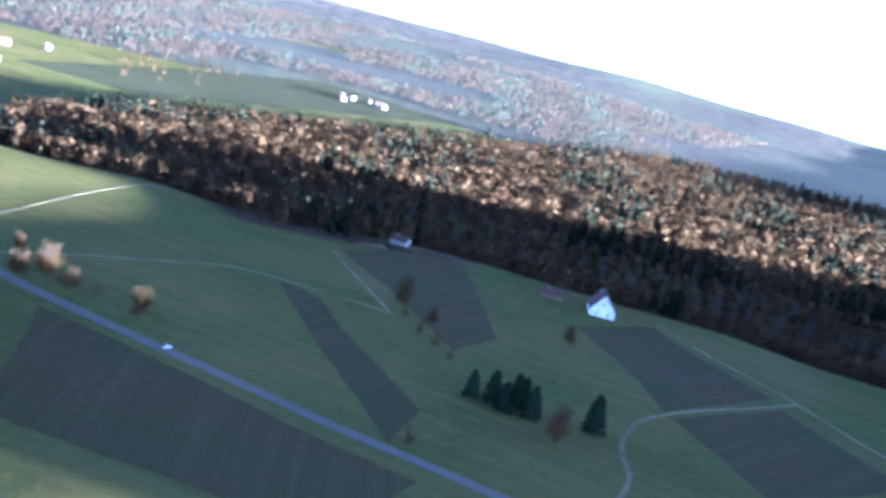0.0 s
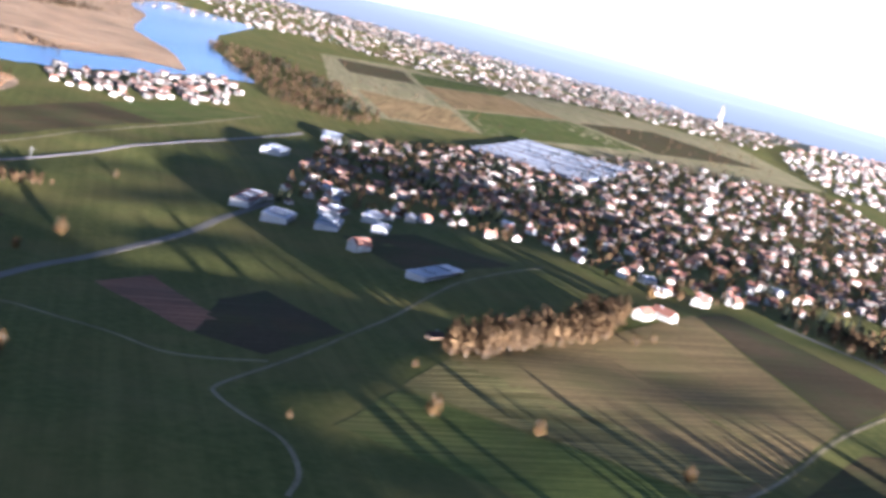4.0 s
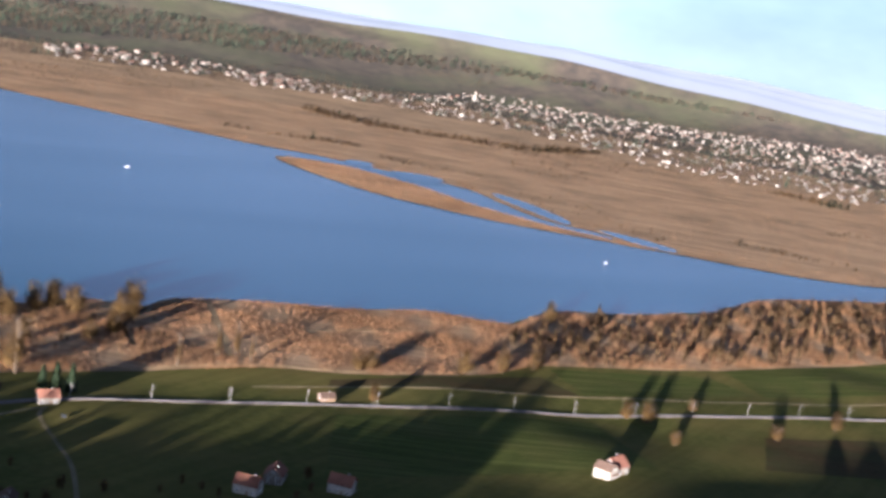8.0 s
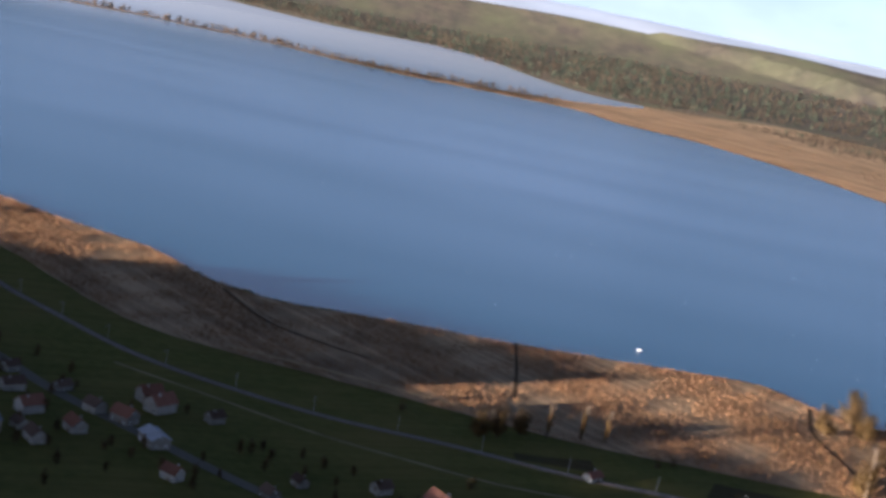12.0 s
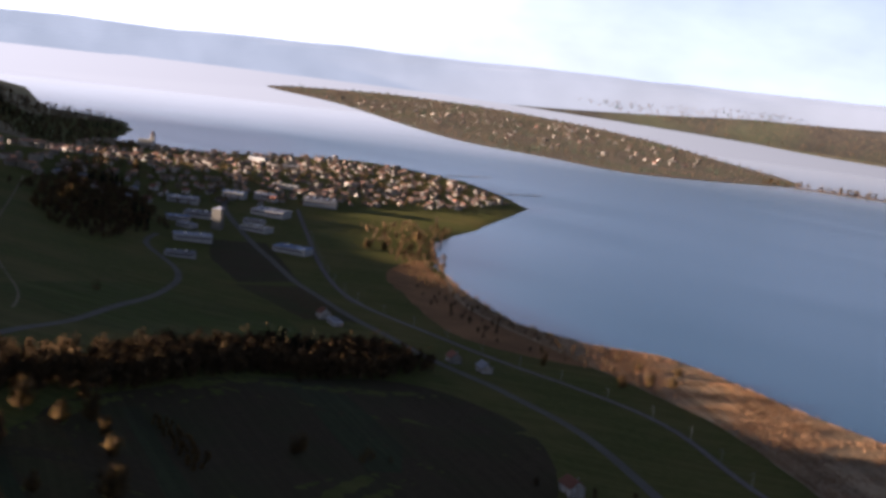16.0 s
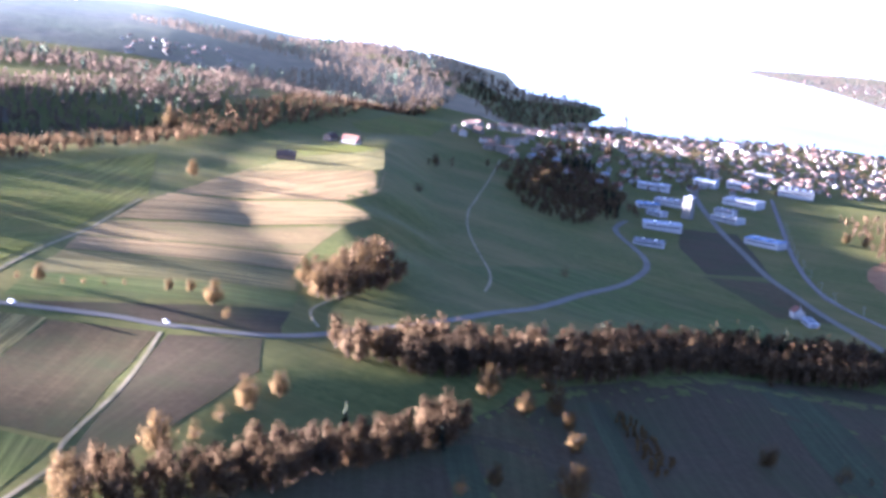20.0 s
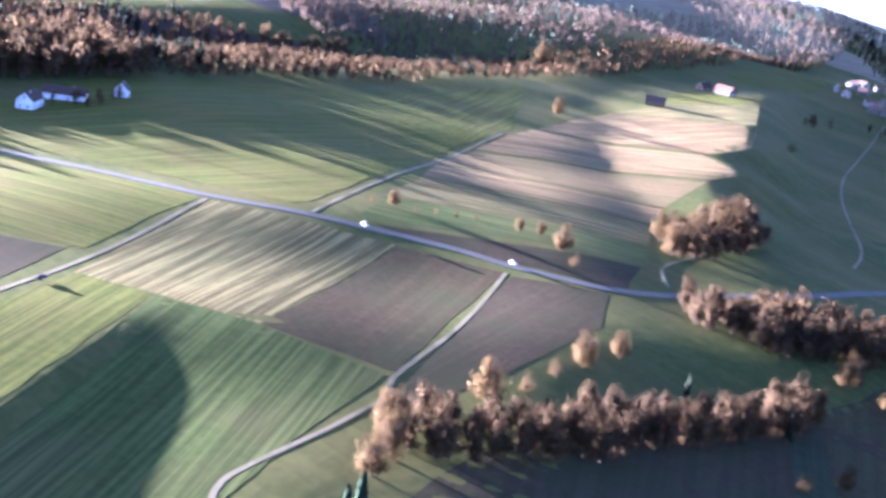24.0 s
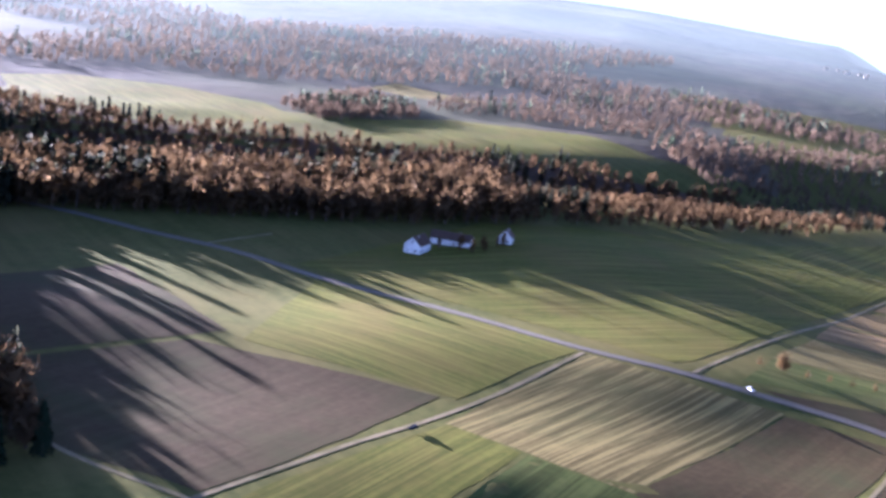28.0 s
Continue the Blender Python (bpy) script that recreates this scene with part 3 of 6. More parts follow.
def ribbon(name, points, width, material, lift=0.16, step=4.0):
    """A road or track along a smooth plan line, lying on the ground."""
    line = np.array(rounded(points, step))
    d = np.gradient(line, axis=0)
    d /= np.maximum(np.hypot(d[:, 0], d[:, 1]), 1e-6)[:, None]
    side = np.stack([d[:, 1], -d[:, 0]], -1) * width / 2
    a, b = line + side, line - side
    verts = []
    for q in (a, b):
        h = np.maximum(lie(q[:, 0], q[:, 1]), 0.3)
        verts.append(np.c_[q, h + lift])
    top = np.concatenate(verts)
    low = top - (0, 0, 0.4)
    n = len(line)
    v, _ = drawn_in(np.concatenate([top, low]))
    faces = []
    for i in range(n - 1):
        faces += [(i, i + 1, n + i + 1, n + i), (i, 2 * n + i, 2 * n + i + 1, i + 1), (n + i, n + i + 1, 3 * n + i + 1, 3 * n + i)]
    return mesh_object(name, v, faces, material)

# ---- the lake and its shores ----
# the water runs a little under the land along the near shore
q = np.array(rounded(SHORE, 14))
d = np.gradient(q, axis=0)
d /= np.maximum(np.hypot(d[:, 0], d[:, 1]), 1e-6)[:, None]
lake = [tuple(v) for v in q + np.stack([d[:, 1], -d[:, 0]], -1) * 16] + OPEN_LAKE
tagged(sheet("water", lake, 0.0, WATER, 60, level=0.0), "calm blue lake reflecting evening sky, far reflection painted as glow", "lake", kind="structure")
WEST_REEDS = [(-1010, 868), (-958, 829), (-880, 772), (-757, 690), (-690, 678), (-640, 676), (-600, 690), (-545, 672), (-600, 620), (-660, 590), (-742, 592), (-830, 650), (-879, 686), (-962, 756)]
# stalk colour instead of the reed bed's, darker in place of shade
tagged(sheet("reed_shore", rounded(WEST_REEDS, 14, True), 0.3, REED_STALK, 25, wild=2), "brown reed shore between railway and lake", "reeds", kind="structure")
RIED = [(1781, 609), (1746, 664), (1546, 720), (1332, 765), (1198, 803), (1068, 912), (1010, 960), (1040, 1025), (1000, 1090), (1000, 1190), (1020, 1340), (960, 1450), (880, 1580), (790, 1660), (657, 1865), (505, 2100), (339, 2400), (180, 2590),
        (0, 2660), (-123, 2800), (-500, 2760), (-520, 2800), (-150, 3010), (60, 3300), (200, 3700), (1300, 4400), (2600, 4400), (4600, 3700), (4600, 1700), (2900, 1300), (2500, 1080), (2170, 915), (1986, 737), (1850, 640)]
tagged(sheet("marsh", rounded(RIED, 22, True), 0.5, REED, 70, level=0.0, wild=3), "wide flat marsh of dry tan reed beside the lake", "marsh", kind="structure")
BAR = [(1062, 925), (1020, 960), (955, 1010), (870, 1095), (787, 1247), (765, 1480), (800, 1530), (880, 1480), (925, 1330), (935, 1180), (975, 1060)]
tagged(sheet("reed_bar", rounded(BAR, 14, True), 0.6, REED, 40, level=0.0, wild=2), "long narrow reed island off the marsh", "reed island", kind="structure")
NORTH = [(-10500, 8200), (-5700, 6500), (-4066, 5950), (-3215, 5450), (-2172, 4720), (-1551, 4572), (-1000, 4260), (-541, 4300), (0, 3400), (900, 4100), (1600, 4300), (3000, 6500), (0, 9000), (-6000, 12000)]
tagged(sheet("north_shore", rounded(NORTH, 60, True), 0.8, ISLE_LAND, 120, level=0.0), "wooded far shore with scattered villages", "shore", kind="structure")
DAM = [(-100, 2880), (-285, 2890), (-515, 2790), (-741, 2850), (-953, 2920), (-1117, 2915), (-1317, 2900), (-1500, 2830)]
ISLE = [(-4080, 3600), (-3379, 3270), (-2652, 2790), (-2255, 2560), (-1947, 2510), (-1673, 2480), (-1480, 2760), (-1460, 2950), (-1600, 3150), (-1874, 3400), (-2394, 3900), (-2951, 4300), (-3652, 4600), (-4200, 4500), (-4250, 3900)]
tagged(sheet("island", rounded(ISLE, 40, True), 0.7, ISLE_LAND, 80, level=0.0), "flat garden island with trees and houses", "island", kind="structure")
line = np.array(rounded(DAM, 30))
dam_band = [(x, y + 20 + 10 * math.sin(x / 70)) for x, y in line] + [(x, y - 20 + 12 * math.sin(x / 50)) for x, y in line[::-1]]
tagged(sheet("causeway", dam_band, 0.8, REED, 60, level=0.0), "narrow causeway with a row of trees across the water", "causeway", kind="structure")
HORN = [(-6092, 4379), (-6300, 4000), (-6786, 3663), (-8600, 4100), (-10800, 5000), (-11500, 6400), (-9500, 6600), (-7600, 5600), (-6700, 4900)]
# the peninsula wears the backdrop's painted haze glow
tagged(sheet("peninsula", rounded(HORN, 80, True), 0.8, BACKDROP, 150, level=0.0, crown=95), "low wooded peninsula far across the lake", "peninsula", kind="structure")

TIP = [(-2300, 1480), (-2080, 1272), (-1930, 1400), (-1850, 1688), (-1580, 1688), (-1283, 1490), (-1148, 1160), (-1093, 1004), (-1200, 950), (-1400, 1000), (-1700, 1150), (-2050, 1150), (-2300, 1300)]
tagged(sheet("town_ground", rounded(TIP, 20, True), 0.45, GRASS, 40), "level lakeside ground under the town", "ground", kind="structure")
# the lake beyond the western hill, pale from its painted sky glow
FAR_WATER = [(MID[0] + r * math.sin(radians(a)), MID[1] + r * math.cos(radians(a))) for r, a in ((3300, -73), (3300, -68), (3300, -63), (3300, -58), (9000, -60), (12500, -62), (12500, -68), (12500, -73))]
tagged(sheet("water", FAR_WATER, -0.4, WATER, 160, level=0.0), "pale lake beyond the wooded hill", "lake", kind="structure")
# the great lake behind the city, pale from its painted sky glow
r0, r1 = [5480, 5450, 5600, 5700, 5700], [8800, 11800, 13100, 13400, 13400]
GREAT = [(MID[0] + r * math.sin(radians(a)), MID[1] + r * math.cos(radians(a))) for r, a in list(zip(r0, (67, 75, 82, 89, 95))) + list(zip(r1[::-1], (95, 88, 81, 75, 70)))]
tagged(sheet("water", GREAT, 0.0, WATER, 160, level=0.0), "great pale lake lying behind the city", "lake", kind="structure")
# reed belt of the near shore
BELT = [(-1080, 980), (-1007, 888), (-875, 776), (-753, 697), (-660, 692), (-610, 718), (-536, 694), (-466, 661), (-380, 630), (-312, 577), (-250, 562), (-175, 579), (-96, 587), (-5, 608), (82, 626),
        (118, 592), (156, 575), (210, 598), (249, 577), (281, 605), (352, 602), (420, 587), (500, 587), (560, 549), (639, 598), (735, 593), (849, 611), (983, 676), (1131, 686), (1232, 675),
        (1240, 540), (1100, 470), (920, 433), (668, 411), (505, 424), (440, 402), (344, 398), (275, 419), (195, 413), (107, 408), (19, 398), (-60, 395), (-180, 412), (-247, 418), (-326, 438), (-455, 538), (-533, 578), (-659, 630), (-826, 711), (-960, 850)]
tagged(sheet("reed_belt", rounded(BELT, 16, True), 0.5, REED, 30, wild=1), "band of tall dry reed along the near shore", "reed belt", kind="structure")

# ---- fields ----
FIELDS = [
    ("olive", 122, [(-731, -191), (-695, -111), (-575, -188), (-616, -251)]),
    ("brown", 122, [(-694, -110), (-672, -66), (-545, -144), (-574, -187)]),
    ("dark", 132, [(-668, -63), (-657, -20), (-611, -43), (-551, -102), (-515, -150), (-538, -142)]),
    ("lawn", 117, [(-615, -250), (-596, -223), (-440, -302), (-440, -345), (-541, -302)]),
    ("green", 117, [(-594, -221), (-576, -189), (-542, -148), (-497, -182), (-400, -250), (-430, -303)]),
    ("lawn", 35, [(-815, -323), (-733, -196), (-645, -248), (-685, -337)]),
    ("dark", 118, [(-625, -417), (-678, -356), (-645, -254), (-577, -290), (-527, -321), (-555, -392)]),
    ("dark", 120, [(-740, -465), (-800, -420), (-695, -345), (-628, -420)]),
    # bright lawn colour stands in for low sunlight on this meadow
    ("lawn", 150, [(-738, -152), (-748, -140), (-1000, 24), (-1090, -45), (-1020, -240), (-842, -337)]),
    ("tan", 330, [(-1049, 79), (-1186, 192), (-1195, 341), (-1079, 272), (-1036, 214)]),
    ("tan", 358, [(-1040, 71), (-1029, 206), (-970, 209), (-942, 170), (-938, -3)]),
    ("buff", 8, [(-930, -8), (-934, 164), (-848, 93), (-884, -41)]),
    ("tan", 14, [(-880, -43), (-844, 91), (-808, 66), (-836, -63)]),
    ("olive", 18, [(-832, -66), (-804, 63), (-757, 44), (-779, -97)]),
    ("green", 25, [(-775, -99), (-752, 43), (-714, 22), (-730, -121)]),
    ("olive", 330, [(-1192, 196), (-1290, 300), (-1358, 430), (-1200, 342)]), ("lawn", 60, [(-1613, 519), (-1760, 706), (-1757, 773), (-1585, 623), (-1553, 505)]), ("lawn", 80, [(-1380, 330), (-1420, 470), (-1376, 456), (-1296, 300)]),
    # here too the lawn colour carries the meadow's sunlight
    ("lawn", 120, [(-1090, -40), (-1253, 137), (-1021, 48), (-826, -99)]),
    ("dark", 5, [(-722, -118), (-706, 16), (-664, -8), (-690, -70)]),
    ("buff", 132, [(654, -246), (811, -297), (609, -396), (511, -371)]),
    ("dark", 128, [(812, -298), (865, -318), (736, -438), (611, -399)]),
    ("buff", 135, [(532, -199), (653, -247), (509, -371), (438, -355)]),
    ("olive", 135, [(466, -195), (530, -199), (480, -361), (428, -343)]),
    ("green", 140, [(460, -197), (425, -341), (347, -322), (386, -193)]),
    ("brown", 125, [(571, -406), (652, -515), (478, -462), (443, -370)]),
    ("brown", 150, [(572, -761), (628, -890), (407, -767), (380, -720)]),
    ("brown", 160, [(447, -856), (466, -935), (335, -905), (303, -793), (384, -833)]),
    ("brown", 160, [(295, -792), (318, -895), (218, -870), (205, -762)]),
    ("brown", 150, [(476, -669), (450, -680), (290, -642), (254, -606)]),
    ("brown", 120, [(405, -522), (373, -534), (220, -596), (180, -540), (291, -470)]),
    ("red", 140, [(541, 9), (587, -2), (515, -81), (478, -81)]),
    ("dark", 140, [(564, -57), (611, -64), (545, -138), (470, -126), (478, -84)]),
    ("brown", 130, [(808, -36), (884, -69), (836, -162), (726, -119)]),
    ("brown", 95, [(987, 413), (1250, 435), (1240, 345), (910, 326)]),
    ("green", 95, [(1252, 435), (1477, 441), (1544, 365), (1242, 346)]),
    ("green", 95, [(677, 412), (950, 424), (891, 331), (650, 338)]),
    ("green", 100, [(505, 418), (644, 395), (642, 340), (488, 352)]),
    ("brown", 100, [(310, 390), (482, 398), (484, 353), (300, 376)]),
    ("green", 115, [(276, 318), (450, 296), (421, 199), (217, 213)]),
    ("brown", 115, [(560, 250), (700, 225), (650, 140), (500, 190)]),
    ("dull", 118, [(-586, 119), (-586, 130), (-478, 73), (-476, 56)]),
    ("dark", 115, [(-587, 132), (-601, 156), (-479, 103), (-478, 76)]),
    ("dark", 118, [(-621, 213), (-623, 267), (-496, 200), (-481, 130)]),
    ("dull", 118, [(-636, 281), (-637, 325), (-525, 266), (-492, 227), (-496, 204)]),
    # dark soil colour put where this field lies in hedge shade
    ("dark", 118, [(-477, -112), (-496, -79), (-511, -52), (-468, -62), (-440, -80), (-430, -130)]),
    ("dark", 118, [(-516, -39), (-529, -3), (-440, -42), (-440, -66)]),
    ("dull", 118, [(-529, 0), (-531, 16), (-441, -22), (-441, -40)]),
    ("brown", 118, [(-530, 18), (-517, 42), (-450, 8), (-442, -20)]),
    ("brown", 120, [(-540, 16), (-573, 70), (-522, 47), (-538, 30)]),
    ("green", 60, [(-900, 240), (-960, 420), (-830, 480), (-740, 420), (-770, 260)]),
    ("lawn", 60, [(-1608, -774), (-1693, -726), (-1691, -606), (-1600, -480), (-1450, -410), (-1390, -500), (-1290, -640)]),
    ("lawn", 60, [(-1400, -355), (-1392, -230), (-1530, -60), (-1620, -120), (-1640, -280), (-1500, -385)]),
    ("olive", 60, [(-2080, -369), (-1910, -230), (-1880, -330), (-1960, -400)]),
    ("dark", 100, [(27, 378), (104, 390), (94, 362), (21, 350)]),
    ("dark", 100, [(-81, 352), (-39, 370), (-36, 352), (-80, 342)]),
    ("plain", 65, [(1950, 330), (2300, 560), (2900, 820), (3250, 720), (3450, -150), (2750, -400), (2450, -250), (2230, -60), (2240, 150)]),
    ("green", 60, [(2150, 200), (2420, 330), (2700, 160), (2480, -40)]), ("tan", 60, [(2430, 340), (2760, 520), (2960, 380), (2710, 165)]), ("brown", 60, [(2500, -60), (2720, 140), (3050, 20), (2850, -260)]),
    ("tan", 80, [(2000, 330), (2300, 500), (2400, 340), (2140, 210)]), ("green", 80, [(2780, 520), (3080, 650), (3250, 420), (2980, 380)]), ("olive", 70, [(1560, 120), (1750, 200), (1860, 140), (1740, 40)]), ("brown", 70, [(2620, 640), (2900, 780), (3060, 660), (2760, 530)]),
    ("dark", 40, [(-1146, 674), (-1128, 741), (-1040, 680), (-950, 616), (-957, 541), (-1060, 600)]), ("brown", 60, [(-930, 600), (-800, 540), (-830, 500), (-950, 530)]),
    ("olive", 150, [(2790, -2450), (3185, -1959), (3150, -2280)]),
    # dull colour in place of shade over this green meadow
    ("dull", 140, [(1605, -850), (1896, -1182), (2166, -1620), (1806, -1720), (1640, -1308), (1480, -968)]),
]
SOIL = [(-470, -150), (-520, -60), (-560, 40), (-600, 110), (-650, 300), (-640, 400), (-540, 400), (-430, 280), (-350, 60), (-350, -200)]
tagged(sheet("field", rounded(SOIL, 20, True), 0.02, field_mat("dark", 118), 17, wild=1), "broad dark ploughed slope below the wood", "field", "fields", "structure")
for n, (kind, turn, corners) in enumerate(FIELDS):
    edge = []
    for (ax, ay), (bx, by) in zip(corners, corners[1:] + corners[:1]):
        k = max(1, int(math.hypot(bx - ax, by - ay) / 15))
        edge += [(ax + (bx - ax) * i / k, ay + (by - ay) * i / k) for i in range(k)]
    words = {"green": "green winter wheat field", "lawn": "bright green field", "olive": "yellowed stubble field with harvest rows", "brown": "ploughed brown field",
             "dark": "dark brown field", "buff": "buff stubble field", "tan": "tan stubble field in strips", "red": "reddish ploughed field", "plain": "wide yellowed meadow plain", "dull": "dull green strip of winter crop"}[kind]
    tagged(sheet("field", edge, 0.05 + 0.007 * (n % 11), field_mat(kind, turn), 17, wild=0.8), words + " among meadows", "field", "fields", "structure")

# ---- roads, tracks and the railway ----
MAIN = [(895, -353), (855, -397), (815, -427), (738, -446), (669, -469), (612, -492), (551, -510), (496, -511), (455, -517), (427, -525), (388, -540), (348, -557), (273, -592), (210, -621), (100, -680)]
LOW = [(-1420, 960), (-1334, 866), (-1129, 723), (-964, 619), (-864, 568), (-767, 526), (-659, 481), (-600, 462), (-535, 438), (-469, 400), (-399, 349), (-350, 318), (-291, 276), (-200, 225), (-60, 175), (100, 120), (250, 40), (337, 22), (402, 35), (472, 43), (546, 48), (598, 45), (680, 42), (799, 53), (900, 60)]
COUNTRY = [(-955, -536), (-871, -396), (-821, -325), (-779, -257), (-740, -195), (-722, -140), (-700, -85), (-679, -55), (-663, -10), (-680, 50), (-710, 118), (-761, 191), (-847, 311), (-931, 435), (-981, 492), (-1060, 541), (-1132, 577), (-1177, 628)]
for pts, wide, what in ((MAIN, 7.0, "grey country road crossing the meadows"), (LOW, 7.5, "grey main road along the lake villages"), (COUNTRY, 6.0, "grey country road between ploughed fields")):
    tagged(ribbon("road", pts, wide, ASPHALT), what, "road", "roads", "structure")
TRACKS = [
    (3.5, [(736, -446), (612, -402), (480, -366), (342, -324), (313, -318), (240, -290)]), (3.0, [(541, -515), (555, -535), (587, -568), (636, -619), (681, -667), (719, -722)]),
    (2.6, [(490, -517), (492, -564), (491, -604), (497, -642), (490, -662), (456, -690), (431, -714)]), (3.0, [(567, -754), (484, -727), (431, -714)]),
    (3.2, [(471, -946), (393, -931), (328, -919), (255, -902)]), (3.4, [(328, -919), (299, -787), (278, -747), (255, -723), (227, -702), (200, -670)]),
    (3.0, [(440, 30), (458, 11), (448, -28), (442, -60), (433, -89), (440, -109), (459, -132)]),
    (3.4, [(861, -178), (749, -152), (685, -147), (545, -142), (455, -137), (402, -134), (386, -140), (367, -161), (350, -185), (320, -204), (295, -210)]),
    (3.4, [(1551, 362), (1044, 320), (844, 310), (670, 320), (499, 347), (375, 367), (250, 380)]), (3.2, [(270, -210), (297, -232), (309, -261), (317, -284), (314, -318)]),
    (3.6, [(82, 170), (100, 243), (104, 282), (107, 327), (114, 342)]), (3.6, [(111, 342), (71, 327), (40, 316), (-31, 306), (-90, 296), (-150, 306), (-233, 330), (-300, 352)]),
    (3.2, [(-1487, 671), (-1257, 492), (-1123, 392), (-1015, 327), (-886, 261), (-824, 216)]), (3.2, [(-728, -144), (-817, -88), (-1000, 36)]),
    (3.4, [(-732, -193), (-668, -226), (-620, -255), (-582, -282), (-527, -318), (-480, -345), (-430, -372)]), (3.0, [(-671, -65), (-595, -108), (-540, -146), (-526, -150), (-514, -161), (-499, -175), (-485, -190), (-474, -202), (-464, -211), (-450, -215), (-425, -212), (-390, -200)]),
    (3.0, [(-869, -392), (-913, -362)]), (3.4, [(-560, -385), (-537, -355), (-520, -322)]), (2.6, [(-762, 82), (-716, 34), (-680, 20)]),
]
for wide, pts in TRACKS:
    tagged(ribbon("track", pts, wide * 0.64, GRAVEL, 0.13), "pale gravel farm track between fields", "track", "farm tracks", "structure")
RAIL = [(1500, 280), (858, 258), (726, 275), (586, 293), (468, 309), (368, 323), (192, 351), (115, 354), (30, 342), (-100, 338), (-264, 361), (-380, 426), (-493, 510), (-640, 545), (-838, 593), (-903, 625), (-1018, 714), (-1157, 839), (-1320, 985)]
bed = tagged(ribbon("railway", RAIL, 5.0, BALLAST, 0.5), "single railway track on brown ballast beside the lake", "railway", kind="structure")
for off in (-0.72, 0.72):
    q = np.array(rounded(RAIL, 40))
    d = np.gradient(q, axis=0)
    d /= np.hypot(d[:, 0], d[:, 1])[:, None]
    rail = ribbon("rail", [tuple(v) for v in q + np.stack([d[:, 1], -d[:, 0]], -1) * off], 0.16, STEEL, 0.66)
    rail.parent = bed

# ditches and mown paths through the reeds
DITCH = surface("dark ditch water and mud", (0.06, 0.045, 0.03), (0.10, 0.07, 0.04), 2, big=12)
STRAW = surface("flattened straw path", (0.27, 0.20, 0.11), (0.36, 0.27, 0.15), 2, big=12)
REED_LANES = []
for wide, pts in ((2.4, [(-95, 590), (-90, 520), (-87, 455)]), (3, [(112, 590), (105, 526), (118, 462), (116, 420)]), (4, [(-300, 560), (-250, 500), (-180, 470)]), (4, [(250, 575), (215, 520), (205, 470)])):
    REED_LANES.append((wide, pts))
    tagged(ribbon("ditch", pts, wide, DITCH, 0.56), "dark narrow ditch cut through the reeds", "ditch", "ditches", "structure")
for wide, pts in ((5, [(307, 600), (290, 540), (276, 489), (262, 446)]), (5, [(349, 512), (420, 518), (503, 519)]), (4, [(195, 420), (275, 426), (344, 404), (440, 410)]), (4, [(-260, 430), (-180, 425), (-60, 405)])):
    REED_LANES.append((wide, pts))
    tagged(ribbon("reed_path", pts, wide, STRAW, 0.62), "pale mown path through the reed belt", "path", "reed paths", "structure")
# open water among the marsh reeds
for pond, wide, mid in (([(952, 1470), (1003, 1468), (1027, 1428), (975, 1368), (937, 1390)], 60, [(965, 1450), (1000, 1400)]), ([(1060, 1322), (1067, 1241), (1045, 1119), (1015, 1085), (1020, 1188), (1035, 1290)], 44, [(1050, 1310), (1045, 1220), (1025, 1100)]),
                        ([(1051, 1055), (1082, 1020), (1095, 948), (1066, 925), (1045, 974)], 40, [(1060, 1040), (1078, 950)]), ([(930, 1566), (960, 1542), (925, 1490), (895, 1512)], 40, [(940, 1550), (912, 1505)])):
    REED_LANES.append((wide, mid))
    tagged(sheet("pond", rounded(pond, 12, True), 0.62, WATER, 30, level=0.0), "narrow strip of open water among marsh reeds", "pond", "marsh ponds", "structure")

# ---- trees ----
def heap(name, verts, faces, mats, index=None, normals=None):
    """One mesh from arrays of triangles. normals: the way each corner leans, for soft crowns."""
    me = bpy.data.meshes.new(name)
    verts, faces = np.asarray(verts, np.float32), np.asarray(faces, np.int32)
    me.vertices.add(len(verts))
    me.vertices.foreach_set("co", verts.ravel())
    me.loops.add(faces.size)
    me.loops.foreach_set("vertex_index", faces.ravel())
    me.polygons.add(len(faces))
    me.polygons.foreach_set("loop_start", np.arange(0, faces.size, 3, dtype=np.int32))
    for m in mats:
        me.materials.append(m)
    if index is not None:
        me.polygons.foreach_set("material_index", np.asarray(index, np.int32))
    me.update(calc_edges=True)
    if normals is not None:
        lean = me.attributes.new("custom_normal", "FLOAT_VECTOR", "POINT")
        lean.data.foreach_set("vector", np.asarray(normals, np.float32).ravel())
        me.polygons.foreach_set("use_smooth", np.ones(len(faces), bool))
    return new(name, me)


def soft(v, f, leans):
    """Turn each spray the way its crown leans there, and give that lean to its corners."""
    leans = leans / np.maximum(np.linalg.norm(leans, axis=1), 1e-6)[:, None]
    t = v.reshape(-1, 3, 3)
    n = np.cross(t[:, 1] - t[:, 0], t[:, 2] - t[:, 0])
    f = np.where(((n * leans).sum(1) < 0)[:, None], f[:, ::-1], f)
    return v, f, np.repeat(leans, 3, axis=0)


